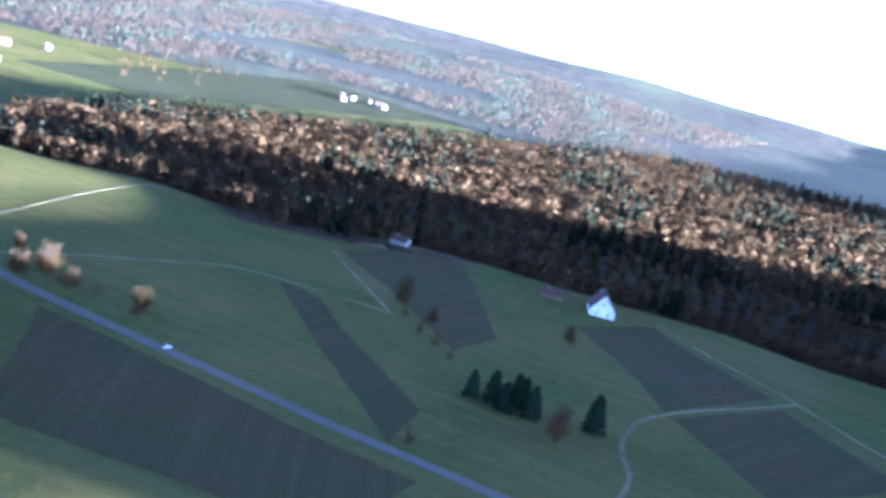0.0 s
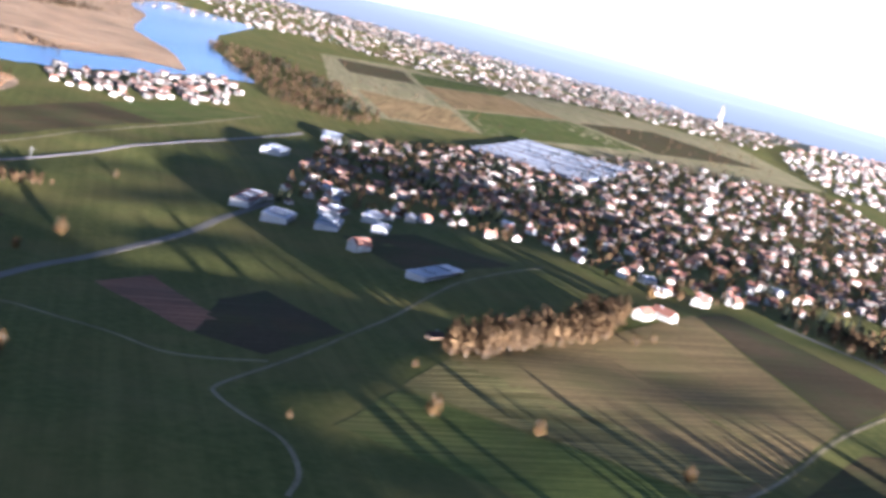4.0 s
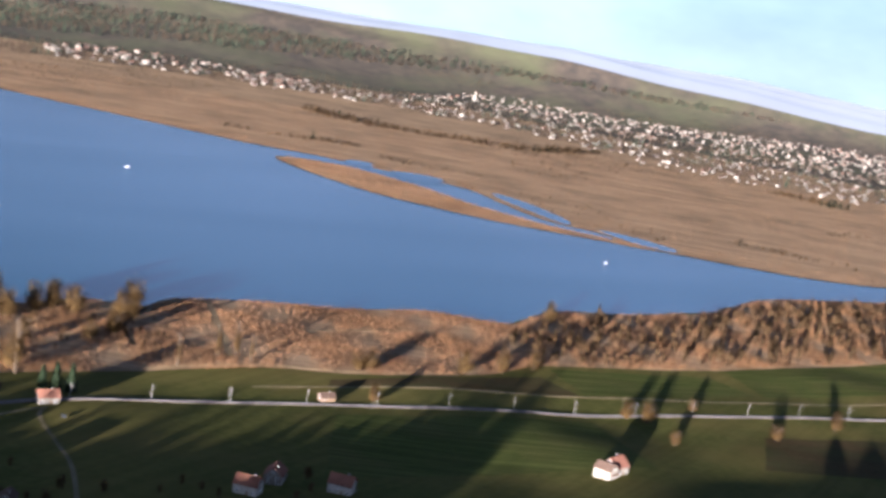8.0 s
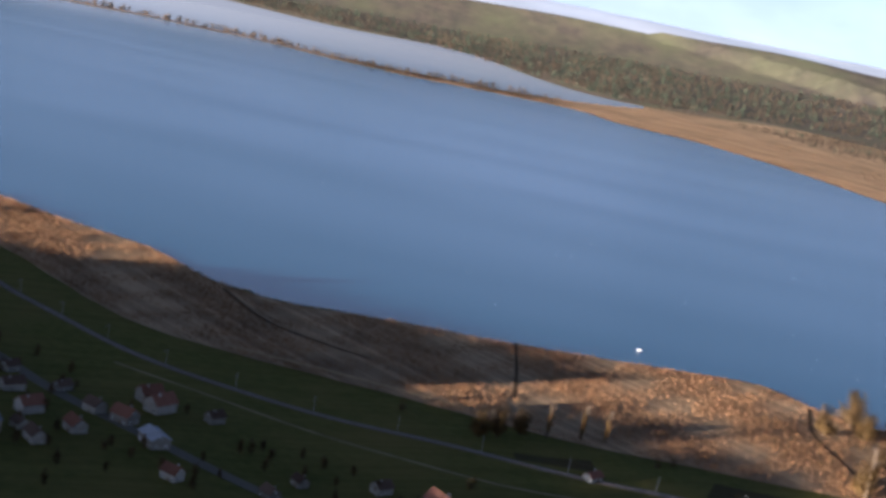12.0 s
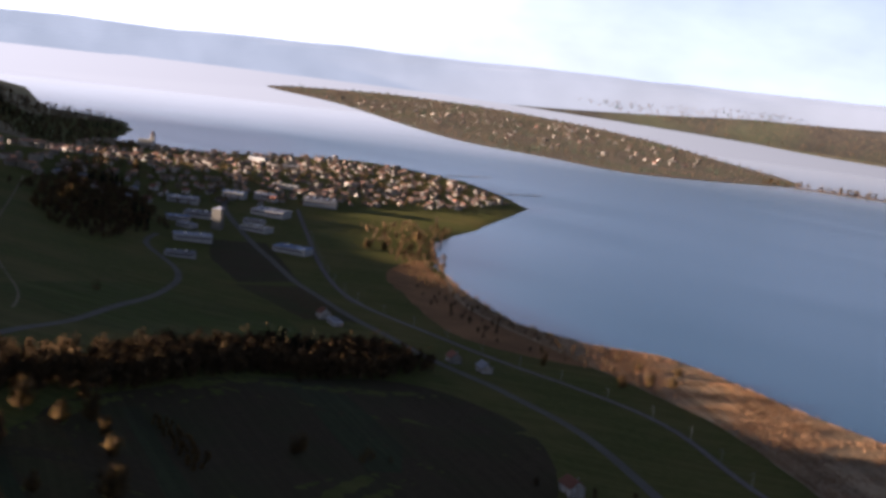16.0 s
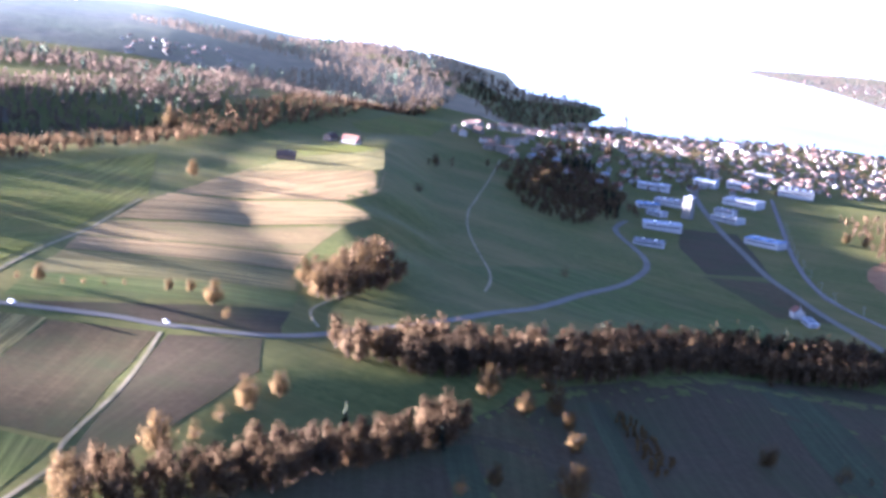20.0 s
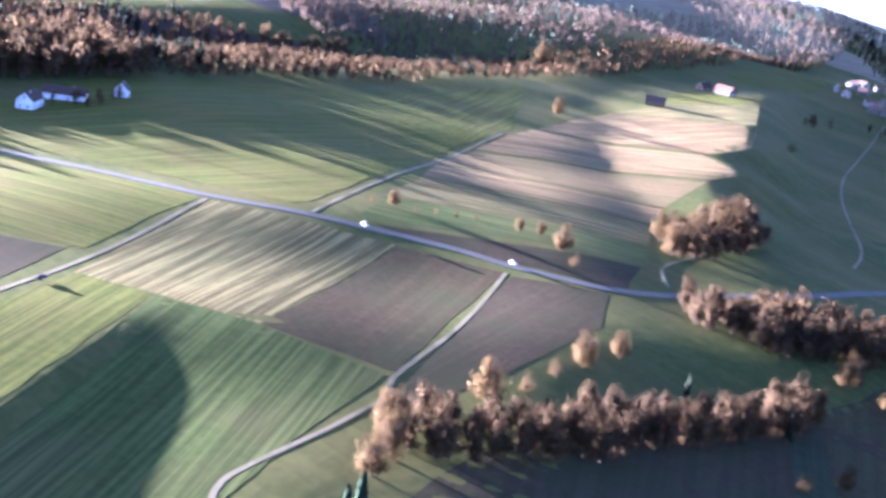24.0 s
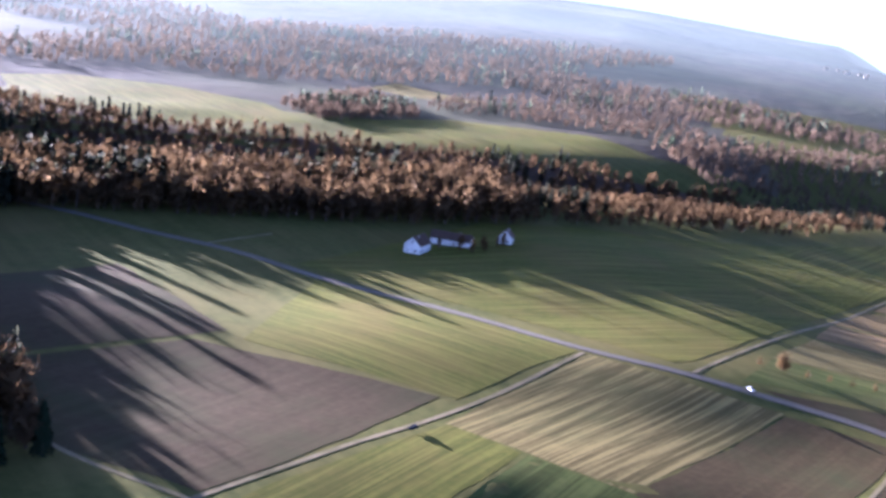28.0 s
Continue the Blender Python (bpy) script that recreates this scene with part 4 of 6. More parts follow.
def stem(a, b, r0, r1, sides=5):
    """A tapered limb from a to b, as vertices and triangles."""
    a, b = np.array(a, float), np.array(b, float)
    d = (b - a) / max(np.linalg.norm(b - a), 1e-6)
    u = np.cross(d, (0.3, 0.9, 0.2))
    u /= np.linalg.norm(u)
    v = np.cross(d, u)
    th = np.arange(sides) / sides * 2 * np.pi
    ring = np.cos(th)[:, None] * u + np.sin(th)[:, None] * v
    verts = np.concatenate([a + ring * r0, b + ring * r1])
    faces = []
    for i in range(sides):
        j = (i + 1) % sides
        faces += [(i, j, sides + j), (i, sides + j, sides + i)]
    return verts, np.array(faces)


def joined(pieces):
    vs, fs, n = [], [], 0
    for v, f in pieces:
        vs.append(v)
        fs.append(np.asarray(f) + n)
        n += len(v)
    return np.concatenate(vs), np.concatenate(fs)


def shards(rng, centres, length, width, up=0.5, out=None):
    """Small twig sprays: a thin triangle at each centre, turned outwards and up."""
    n = len(centres)
    d = rng.normal(size=(n, 3))
    if out is not None:
        d = d * 0.7 + out
    d[:, 2] += up
    d /= np.linalg.norm(d, axis=1)[:, None]
    s = np.cross(d, rng.normal(size=(n, 3)))
    s /= np.linalg.norm(s, axis=1)[:, None]
    ln = length * rng.uniform(0.6, 1.4, (n, 1))
    wd = width * rng.uniform(0.6, 1.4, (n, 1))
    a, b, c = centres - d * ln / 2 + s * wd / 2, centres - d * ln / 2 - s * wd / 2, centres + d * ln / 2
    v = np.stack([a, b, c], 1).reshape(-1, 3)
    return v, np.arange(3 * n).reshape(-1, 3)


def crown_points(rng, n, height, width, low, lobes, narrow=False):
    """Points in an uneven crown: fans of twigs along several boughs."""
    pts, outs = [], []
    for _ in range(lobes):
        th, h = rng.uniform(0, 2 * np.pi), rng.uniform(low + 0.1, 0.93) * height
        reach = width * 0.5 * (0.86 if not narrow else 0.35) * math.sin(min(1.0, (h / height - low) / (1 - low) * 0.8 + 0.28) * 2.75) * rng.uniform(0.5, 1.08)
        tip = np.array([math.cos(th) * reach, math.sin(th) * reach, h])
        foot = np.array([0, 0, height * max(low, 0.03) + (h - height * low) * 0.12])
        r = width * (0.135 if not narrow else 0.2) * rng.uniform(0.75, 1.25)
        m = n // lobes
        q = rng.normal(size=(m, 3))
        q /= np.linalg.norm(q, axis=1)[:, None]
        s = rng.uniform(0.08, 1.0, (m, 1)) ** 0.6
        q *= rng.uniform(0.2, 1, (m, 1)) ** 0.5 * (0.45 + 0.75 * s)
        pts.append(foot + (tip - foot) * s + q * (r, r, r * (1.15 if not narrow else 2.2)))
        lean = (tip - foot) / max(np.linalg.norm(tip - foot), 1e-6)
        outs.append(q * 0.55 + lean * 0.75 + (0, 0, 0.15))
    return np.concatenate(pts), np.concatenate(outs)


def make_tree(seed, kind):
    """A tree ten metres high: an Empty with its trunk, limbs and crown."""
    rng = np.random.default_rng(seed)
    narrow = kind == "poplar"
    root = empty({"bush": "bush", "conifer": "conifer_tree"}.get(kind, "tree"))
    if kind == "conifer":
        v, f = stem((0, 0, -0.4), (0, 0, 9.2), 0.22, 0.03, 7)
        heap("trunk", v, f, [BARK]).parent = root
        pts, outs = [], []
        for tier in range(22):
            h = 1.0 + tier * 0.41
            r = 2.1 * (1 - h / 10.4) ** 0.6
            k = int(10 + 26 * r)
            th = rng.uniform(0, 2 * np.pi, k)
            rr = r * rng.uniform(0.35, 1.05, k)
            pts.append(np.stack([np.cos(th) * rr, np.sin(th) * rr, h - 0.25 * rr + rng.normal(0, 0.1, k)], 1))
            outs.append(np.stack([np.cos(th), np.sin(th), -0.4 + 0 * th], 1) * 1.4)
        pts, outs = np.concatenate(pts), np.concatenate(outs)
        v, f, lean = soft(*shards(rng, pts, 0.9, 0.5, 0, outs), outs + (0, 0, 1.2))
        heap("crown", v, f, [NEEDLE], None, lean).parent = root
        return root
    low = {"broad": 0.08, "poplar": 0.06, "gold": 0.15, "bush": 0.0}[kind]
    width = {"broad": 8.6, "poplar": 2.8, "gold": 7.0, "bush": 10.5}[kind]
    trunk_top = 5.6 if not narrow else 9.0
    if kind == "bush":
        trunk_top = 1.6
    v, f = stem((0, 0, -0.5), (0.2, 0.1, trunk_top), 0.34 if kind != "bush" else 0.2, 0.12, 8)
    heap("trunk", v, f, [BARK]).parent = root
    boughs = []
    for k in range(11):
        th = k * 2.4 + rng.uniform(-0.4, 0.4)
        h0 = trunk_top * rng.uniform(0.45, 1.0)
        reach = width * 0.40 * rng.uniform(0.5, 1.0) * (0.5 if narrow else 1)
        tip = (math.cos(th) * reach, math.sin(th) * reach, min(9.6, h0 + rng.uniform(2.0, 4.5)))
        boughs.append(stem((0.1, 0.05, h0), tip, 0.13, 0.02, 4))
        for _ in range(2):
            t2 = th + rng.uniform(-1, 1)
            m = np.array(tip) * rng.uniform(0.5, 0.8) + np.array((0, 0, h0)) * 0.25
            boughs.append(stem(m, m + (math.cos(t2) * 1.4, math.sin(t2) * 1.4, 1.3), 0.06, 0.01, 3))
    heap("branchwork", *joined(boughs), [BARK]).parent = root
    n = {"broad": 3000, "poplar": 900, "gold": 1500, "bush": 900}[kind]
    pts, outs = crown_points(rng, n, 10, width, low, 30 if kind != "bush" else 16, narrow)
    if kind == "gold":
        v, f, lean = soft(*shards(rng, pts, 0.42, 0.34, 0, outs), outs)
        heap("crown", v, f, [GOLD], None, lean).parent = root
    else:
        whole = (pts - (0, 0, 5)) / (width / 2, width / 2, 5)
        v, f, lean = soft(*shards(rng, pts, 0.85, 0.13, 0.3, outs), outs * 0.8 + whole * 0.6 + rng.normal(0, 0.25, pts.shape))
        heap("crown", v, f, [TWIG], None, lean).parent = root
    return root


WORDS = {"broad": ("bare broad-crowned deciduous tree lit by low sun", "tree"), "poplar": ("tall narrow leafless poplar by the reeds", "tree"),
         "conifer": ("dark green conifer with drooping boughs", "tree"), "gold": ("deciduous tree with yellowed autumn leaves", "tree"),
         "bush": ("low leafless brown bush", "bush")}
MODELS = {}
for kind, count in (("broad", 5), ("poplar", 2), ("conifer", 2), ("gold", 1), ("bush", 2)):
    MODELS[kind] = [make_tree(seed + 10 * len(kind), kind) for seed in range(count)]
used = set()
tree_rng = random.Random(4)


def plant(kind, x, y, height, group="", wide=1.0):
    k = tree_rng.randrange(len(MODELS[kind]))
    model = MODELS[kind][k]
    p, s = spot(x, y)
    s *= height / 10 * (1.25 if height < 15 else 1.15)
    m = Matrix.LocRotScale(p, Euler((0, 0, tree_rng.uniform(0, 6.28))), (s * wide, s * wide, s))
    if model in used:
        ob = copy_thing(model, m)
        ob.scale = m.to_scale()
    else:
        used.add(model)
        model.matrix_basis = m
        ob = model
    label, category = WORDS[kind]
    tagged(ob, label, category, group or {"poplar": "poplars", "bush": "bushes"}.get(kind, "field trees"))
    return ob


# single trees: kind, plan place, height
TREES_EAST = [("broad", 450, -525, 11), ("broad", 447, -537, 14), ("bush", 436, -540, 5), ("broad", 428, -542, 9), ("bush", 422, -553, 5), ("broad", 391, -560, 12), ("broad", 451, -733, 13), ("bush", 430, -722, 5),
              ("broad", 423, -735, 8), ("bush", 404, -715, 6), ("bush", 385, -712, 6), ("bush", 364, -707, 5), ("broad", 409, -818, 10), ("conifer", 306, -690, 12), ("conifer", 300, -698, 13), ("conifer", 290, -700, 12), ("broad", 263, -692, 14), ("conifer", 276, -724, 14), ("conifer", 312, -683, 10), ("conifer", 303, -705, 11), ("conifer", 296, -689, 11),
              ("bush", 254, -613, 7), ("broad", 481, -468, 11), ("bush", 577, -434, 5), ("broad", 292, -353, 8), ("broad", 260, -357, 8), ("bush", 299, -363, 4), ("broad", 333, -466, 14), ("broad", 313, -464, 12), ("bush", 542, -493, 5), ("broad", 500, -540, 8)]
TREES_FIELD = [("broad", 433, -220, 9), ("broad", 445, -265, 7), ("broad", 331, -281, 6), ("broad", 306, -299, 9), ("broad", 440, -331, 7), ("bush", 502, -190, 5), ("bush", 676, -275, 8), ("bush", 694, -283, 7), ("broad", 366, -47, 12), ("bush", 378, -176, 4), ("broad", 842, -262, 10)]
TREES_SHORE = [("broad", 114, 419, 16), ("broad", 163, 559, 20), ("broad", 178, 565, 18), ("broad", 200, 499, 14), ("broad", 221, 545, 19), ("broad", 229, 546, 15), ("broad", 188, 550, 21), ("broad", 139, 538, 22), ("broad", 180, 484, 13), ("broad", 136, 482, 15), ("bush", 242, 572, 8), ("bush", 152, 520, 9), ("bush", 210, 530, 8),
               ("broad", 111, 530, 20), ("broad", 135, 566, 24), ("poplar", 114, 408, 30), ("broad", 120, 440, 16), ("broad", 184, 585, 17), ("broad", 244, 588, 20), ("broad", 204, 507, 15), ("poplar", -65, 395, 17), ("poplar", -46, 403, 18), ("poplar", -32, 408, 18), ("broad", -101, 366, 14), ("broad", -92, 374, 16), ("broad", -80, 388, 15),
               ("conifer", 118, 366, 15), ("conifer", 126, 368, 16), ("conifer", 135, 368, 14), ("gold", 36, 292, 12), ("bush", -97, 280, 7), ("poplar", 267, 447, 22), ("poplar", 272, 433, 18), ("poplar", 218, 424, 20), ("poplar", 253, 444, 20), ("broad", 340, 409, 12), ("broad", 350, 412, 13), ("broad", 419, 402, 17), ("broad", 455, 407, 14), ("broad", 488, 414, 15),
               ("broad", 608, 560, 17), ("bush", -146, 385, 6), ("bush", -4, 380, 6), ("bush", 5, 390, 6), ("broad", 314, 341, 10), ("broad", 483, 301, 12), ("broad", 492, 291, 13), ("broad", 474, 243, 9), ("broad", 546, 307, 9), ("broad", 563, 244, 11), ("broad", 633, 256, 12), ("broad", 633, 88, 11), ("broad", 579, 84, 7), ("bush", 863, 183, 7), ("poplar", 498, 57, 12), ("bush", 37, 354, 5)]
TREES_WEST = [("broad", -1307, 585, 15), ("broad", -1372, 646, 17), ("broad", -1462, 723, 16), ("broad", -1410, 706, 18), ("broad", -1562, 904, 14), ("broad", -1081, 860, 12), ("broad", -1063, 869, 11), ("broad", -1099, 974, 13), ("poplar", -1127, 1043, 22), ("broad", -564, 572, 10), ("broad", -554, 596, 11), ("broad", -545, 616, 9), ("broad", -589, 640, 8), ("broad", -563, 658, 9), ("broad", -636, 571, 8),
              ("broad", -481, -160, 15), ("broad", -470, -168, 12), ("conifer", -452, -175, 9), ("conifer", -447, -180, 8), ("broad", -578, 56, 14), ("broad", -492, 3, 8), ("bush", -486, 30, 5), ("bush", -500, 40, 5),
              ("broad", -710, -24, 12), ("bush", -690, -25, 6), ("broad", -526, -117, 15), ("broad", -566, -67, 13), ("broad", -579, -47, 10), ("bush", -555, -82, 6), ("bush", -538, -99, 7), ("broad", -514, -139, 8), ("broad", -497, -158, 13), ("broad", -739, -37, 6), ("broad", -737, -26, 6), ("bush", -751, -56, 3.5), ("bush", -751, -67, 3.5), ("bush", -752, -77, 3.5), ("bush", -753, -87, 3.5),
              ("broad", -757, -98, 8), ("bush", -761, -108, 4), ("broad", -744, 51, 17), ("broad", -774, 79, 18), ("broad", -792, 103, 18), ("broad", -824, 128, 17), ("broad", -769, 55, 16), ("broad", -758, 70, 14), ("broad", -805, 120, 15), ("broad", -1479, 232, 26), ("broad", -1129, 123, 12), ("broad", -1280, 579, 18), ("broad", -1347, 640, 20), ("broad", -1300, 560, 16),
              ("bush", -1163, 361, 9), ("broad", -1406, 525, 10), ("broad", -483, 36, 12), ("broad", -521, 178, 11), ("bush", -506, 213, 9), ("broad", -562, 66, 10), ("broad", -564, 84, 12), ("broad", -546, 78, 9), ("broad", -522, 64, 9), ("broad", -478, 30, 12), ("conifer", -540, -372, 14), ("conifer", -528, -382, 13), ("bush", -909, 347, 8), ("bush", -640, 300, 7),
              ("broad", -452, -12, 9), ("broad", -445, 29, 8), ("bush", -439, 8, 6), ("bush", -486, -16, 7), ("bush", -513, 226, 5), ("bush", -505, 232, 4), ("broad", -449, -30, 8), ("broad", -592, 100, 9)]
for row in (TREES_EAST, TREES_FIELD, TREES_SHORE, TREES_WEST):
    for kind, x, y, h in row:
        plant(kind, x, y, h, wide=1.6 if kind == "conifer" and row is TREES_EAST else 1.0)


# ---- woods ----
def inside(poly, x, y):
    q, hit = np.array(poly, float), np.zeros(np.shape(x), bool)
    for (ax, ay), (bx, by) in zip(q, np.roll(q, -1, axis=0)):
        if ay != by:
            hit ^= ((ay > y) != (by > y)) & (x < ax + (y - ay) * (bx - ax) / (by - ay))
    return hit


def wood_tree(seed, kind, count=190, fat=1.0):
    """A plain tree of a wood, ten metres high; far off it has fewer, broader sprays."""
    rng = np.random.default_rng(seed)
    if kind == "conifer":
        pts, outs = [], []
        for h in np.linspace(1.5, 9.6, 11 if count > 100 else 5):
            r = 2.0 * (1 - h / 10.6)
            k = int(4 + 5 * r)
            th = rng.uniform(0, 2 * np.pi, k)
            rr = r * rng.uniform(0.4, 1.0, k)
            pts.append(np.stack([np.cos(th) * rr, np.sin(th) * rr, h + 0 * th], 1))
            outs.append(np.stack([np.cos(th), np.sin(th), -0.3 + 0 * th], 1) * 1.5)
        pts, outs = np.concatenate(pts), np.concatenate(outs)
        a = soft(*shards(rng, pts, 1.5 * fat, 1.1 * fat, 0, outs), outs + (0, 0, 1.2))
    else:
        pts, outs = crown_points(rng, count, 10, 6.6 if kind == "bare" else 2.6, 0.06, 24 if count > 60 else 12, kind != "bare")
        whole = (pts - (0, 0, 4.5)) / (3.3, 3.3, 5)
        a = soft(*shards(rng, pts, 1.0 * fat, 0.36 * fat, 0.25, outs), outs * 0.7 + whole * 0.7 + (0, 0, 0.25) + rng.normal(0, 0.2, pts.shape))
    t = stem((0, 0, -0.4), (0, 0, 6.5), 0.2, 0.06, 4 if count > 100 else 3)
    # broad sprays for the close inner twigs, added to block sun through the crown
    k = 22 if count > 100 else 12
    wide, mid, tall = {"conifer": (0.6, 4.0, 3.2), "bare": (1.75, 5.0, 3.0), "slim": (0.6, 5.0, 3.8)}[kind]
    way = rng.normal(0, 1, (k, 3))
    way /= np.linalg.norm(way, axis=1)[:, None]
    core = way * (wide, wide, tall) * rng.uniform(0.2, 1.0, (k, 1)) + (0, 0, mid)
    c = soft(*shards(rng, core, 2.1, 1.25, 0.3, way), way + (0, 0, 0.3) + rng.normal(0, 0.3, way.shape))
    v, f = joined([a[:2], t, c[:2]])
    round_ = t[0] * (1, 1, 0)
    return v, f, np.concatenate([a[2], round_ / np.maximum(np.linalg.norm(round_, axis=1), 1e-6)[:, None], c[2]]), np.r_[np.zeros(len(a[1]), int), np.ones(len(t[1]), int), np.zeros(len(c[1]), int)]


WOOD_KINDS = {}
for grade, count, fat in (("close", 1560, 0.52), ("near", 420, 0.72), ("mid", 125, 1.12), ("far", 26, 2.3)):
    WOOD_KINDS[grade] = {"conifer": [wood_tree(k, "conifer", count, fat ** 0.6) for k in range(4)], "bare": [wood_tree(20 + k, "bare", count, fat) for k in range(6)], "slim": [wood_tree(40 + k, "slim", count, fat * 0.8) for k in range(3)]}


def wood(name, poly, gap, height, conifers=0.15, label="", kind="bare", seed=1, thin=1.0, spread=0.25, far_gap=None, clearings=None, far=False, grade=None, twigs=None):
    """A wood: many trees on a loose grid inside a plan outline, bare ones and conifers in one heap each."""
    rng = np.random.default_rng(seed)
    q = np.array(poly, float)
    xs, ys = np.arange(q[:, 0].min(), q[:, 0].max(), gap), np.arange(q[:, 1].min(), q[:, 1].max(), gap)
    x, y = (g.ravel() for g in np.meshgrid(xs, ys))
    x, y = x + rng.uniform(-0.5, 0.5, x.shape) * gap, y + rng.uniform(-0.5, 0.5, x.shape) * gap
    keep = inside(poly, x, y) & (rng.uniform(size=x.shape) < thin)
    if clearings is not None:
        keep &= np.sin(x / 290 + seed) * np.sin(y / 250) + 0.5 * np.sin(x / 113 + 2) * np.sin(y / 131 + seed) > clearings
    if far_gap:
        r = np.hypot(x - MID[0], y - MID[1])
        keep &= rng.uniform(size=x.shape) < np.clip((1300 / r) ** far_gap, 0, 1)
    x, y = x[keep], y[keep]
    patchy = np.sin(x / 61 + seed) * np.sin(y / 47) + 0.6 * np.sin(x / 23) * np.sin(y / 29 + seed)
    dark = (patchy + rng.normal(0, 0.35, x.shape)) > 2.2 * (0.5 - conifers)
    dark &= conifers > 0
    z = np.maximum(lie(x, y), 0.3)
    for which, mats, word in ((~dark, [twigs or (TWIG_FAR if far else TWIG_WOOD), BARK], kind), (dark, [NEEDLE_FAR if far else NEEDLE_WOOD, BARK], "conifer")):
        if not which.any():
            continue
        vs, fs, ix, ns, n = [], [], [], [], 0
        for px, py, pz in zip(x[which], y[which], z[which]):
            off = math.hypot(px - MID[0], py - MID[1])
            models = WOOD_KINDS[grade if grade else "close" if off < 640 else "near" if off < 850 else "mid" if off < 1500 else "far"][word]
            v, f, lean, i = models[rng.integers(len(models))]
            s = height / 10 * rng.uniform(1 - spread, 1 + spread) * (1.1 if word == "conifer" else 1)
            c, sn = math.cos(th := rng.uniform(0, 6.28)), math.sin(th)
            w = v * (s * rng.uniform(0.85, 1.2), s * rng.uniform(0.85, 1.2), s)
            vs.append(np.stack([w[:, 0] * c - w[:, 1] * sn + px, w[:, 0] * sn + w[:, 1] * c + py, w[:, 2] + pz], 1))
            ns.append(np.stack([lean[:, 0] * c - lean[:, 1] * sn, lean[:, 0] * sn + lean[:, 1] * c, lean[:, 2]], 1))
            fs.append(f + n)
            ix.append(i)
            n += len(v)
        p, _ = drawn_in(np.concatenate(vs))
        ob = heap(name if word != "conifer" else "conifer_" + name, p, np.concatenate(fs), mats, np.concatenate(ix), np.concatenate(ns))
        tagged(ob, (label or "dense leafless brown woodland") if word != "conifer" else "dark conifers standing among bare woodland", "wood", kind="stuff")


BIG = [(820, -436), (797, -470), (824, -540), (793, -600), (745, -660), (714, -727), (625, -716), (600, -780), (640, -868), (579, -905), (535, -932), (518, -960), (475, -1026), (373, -1062), (250, -1090),
       (120, -1180), (350, -2000), (1200, -2900), (1800, -2200), (1577, -1587), (1451, -1219), (1312, -960), (1000, -690), (880, -560)]
wood("woodland", BIG, 12.5, 20, 0.13, "broad leafless wood with lit crowns", seed=3, far_gap=1.0)
tagged(sheet("forest_floor", BIG, 0.25, WOODLAND, 40), "leaf litter under the wood", "forest floor", kind="structure")
GROVE = [(536, -186), (600, -203), (665, -230), (742, -238), (748, -258), (665, -258), (600, -230), (542, -212)]
wood("grove", GROVE, 6.0, 17, 0.0, "lit grove of bare trees along a field edge", seed=5)
COPSE = [(285, -408), (318, -470), (336, -474), (388, -472), (442, -494), (440, -482), (380, -446), (320, -424)]
wood("copse", COPSE, 6.5, 13, 0.0, "small copse of yellow-twigged willows beside the road", seed=6, twigs=TWIG_GOLD)
BROOK = [(905, -352), (822, -428), (812, -470), (845, -560), (900, -600), (1260, -640), (1246, -606), (1100, -470), (1022, -410), (960, -370)]
wood("brook_wood", BROOK, 11, 12, 0.3, "dark wooded valley in front of the village", seed=7, thin=0.8)
RAVINE = [(-645, 10), (-655, 63), (-644, 98), (-656, 158), (-690, 226), (-735, 358), (-716, 462), (-655, 460), (-646, 384), (-655, 290), (-608, 138), (-595, 45), (-625, 8)]
wood("ravine_wood", RAVINE, 7.0, 17, 0.05, "leafless wood filling a dark ravine", seed=8)
HEDGE = [(-503, -165), (-512, -105), (-530, -62), (-541, -8), (-558, 12), (-548, 28), (-524, 2), (-508, -48), (-488, -92), (-474, -150)]
wood("hedge_wood", HEDGE, 6.0, 13, 0.12, "rough hedge of bare trees and conifers", seed=9)
EDGE = [(-735, 42), (-775, 60), (-838, 122), (-852, 152), (-800, 140), (-742, 80)]
wood("edge_copse", EDGE, 8.0, 16, 0.0, "bare copse on the edge of the plateau", seed=10)
WALLWOOD = [(-880, -620), (-925, -500), (-952, -392), (-988, -290), (-1030, -214), (-1204, -240), (-1180, -300), (-1120, -450), (-1050, -620)]
wood("forest_edge", WALLWOOD, 9.0, 26, 0.05, "long edge of bare trees with sunlit tops", seed=11)
# this edge and the next are cut low and thin to light the plateau
WALLWOOD_NORTH = [(-1032, -212), (-1050, -178), (-1125, -65), (-1165, 0), (-1290, -60), (-1240, -150), (-1204, -238)]
wood("forest_edge", WALLWOOD_NORTH, 9.5, 14, 0.05, "edge of bare trees beside a meadow, lowered to let sunlight past", seed=64, thin=0.8)
LONGWOOD = [(-1165, 0), (-1291, 125), (-1467, 322), (-1640, 520), (-2117, 980), (-2150, 900), (-1650, 380), (-1420, 110), (-1290, -60)]
wood("forest_edge", LONGWOOD, 9.5, 11.5, 0.05, "edge of bare trees above the plateau, lowered to let sunlight past", seed=61, thin=0.7)
DEEP = [(-1120, -450), (-1180, -300), (-1240, -150), (-1290, -60), (-1340, 60), (-1430, 0), (-1400, -164), (-1350, -320), (-1350, -430), (-1340, -547), (-1390, -690), (-1300, -800), (-1050, -620)]
wood("deep_forest", DEEP, 11.5, 15, 0.15, "dark leafless forest with scattered conifers", seed=12)
tagged(sheet("forest_floor", DEEP, 0.25, WOODLAND, 40), "leaf litter under the deep forest", "forest floor", kind="structure")
HOLLOWWOOD = [(-1300, -70), (-1345, 55), (-1440, 125), (-1650, 375), (-1830, 330), (-1760, 120), (-1600, -60), (-1440, -10)]
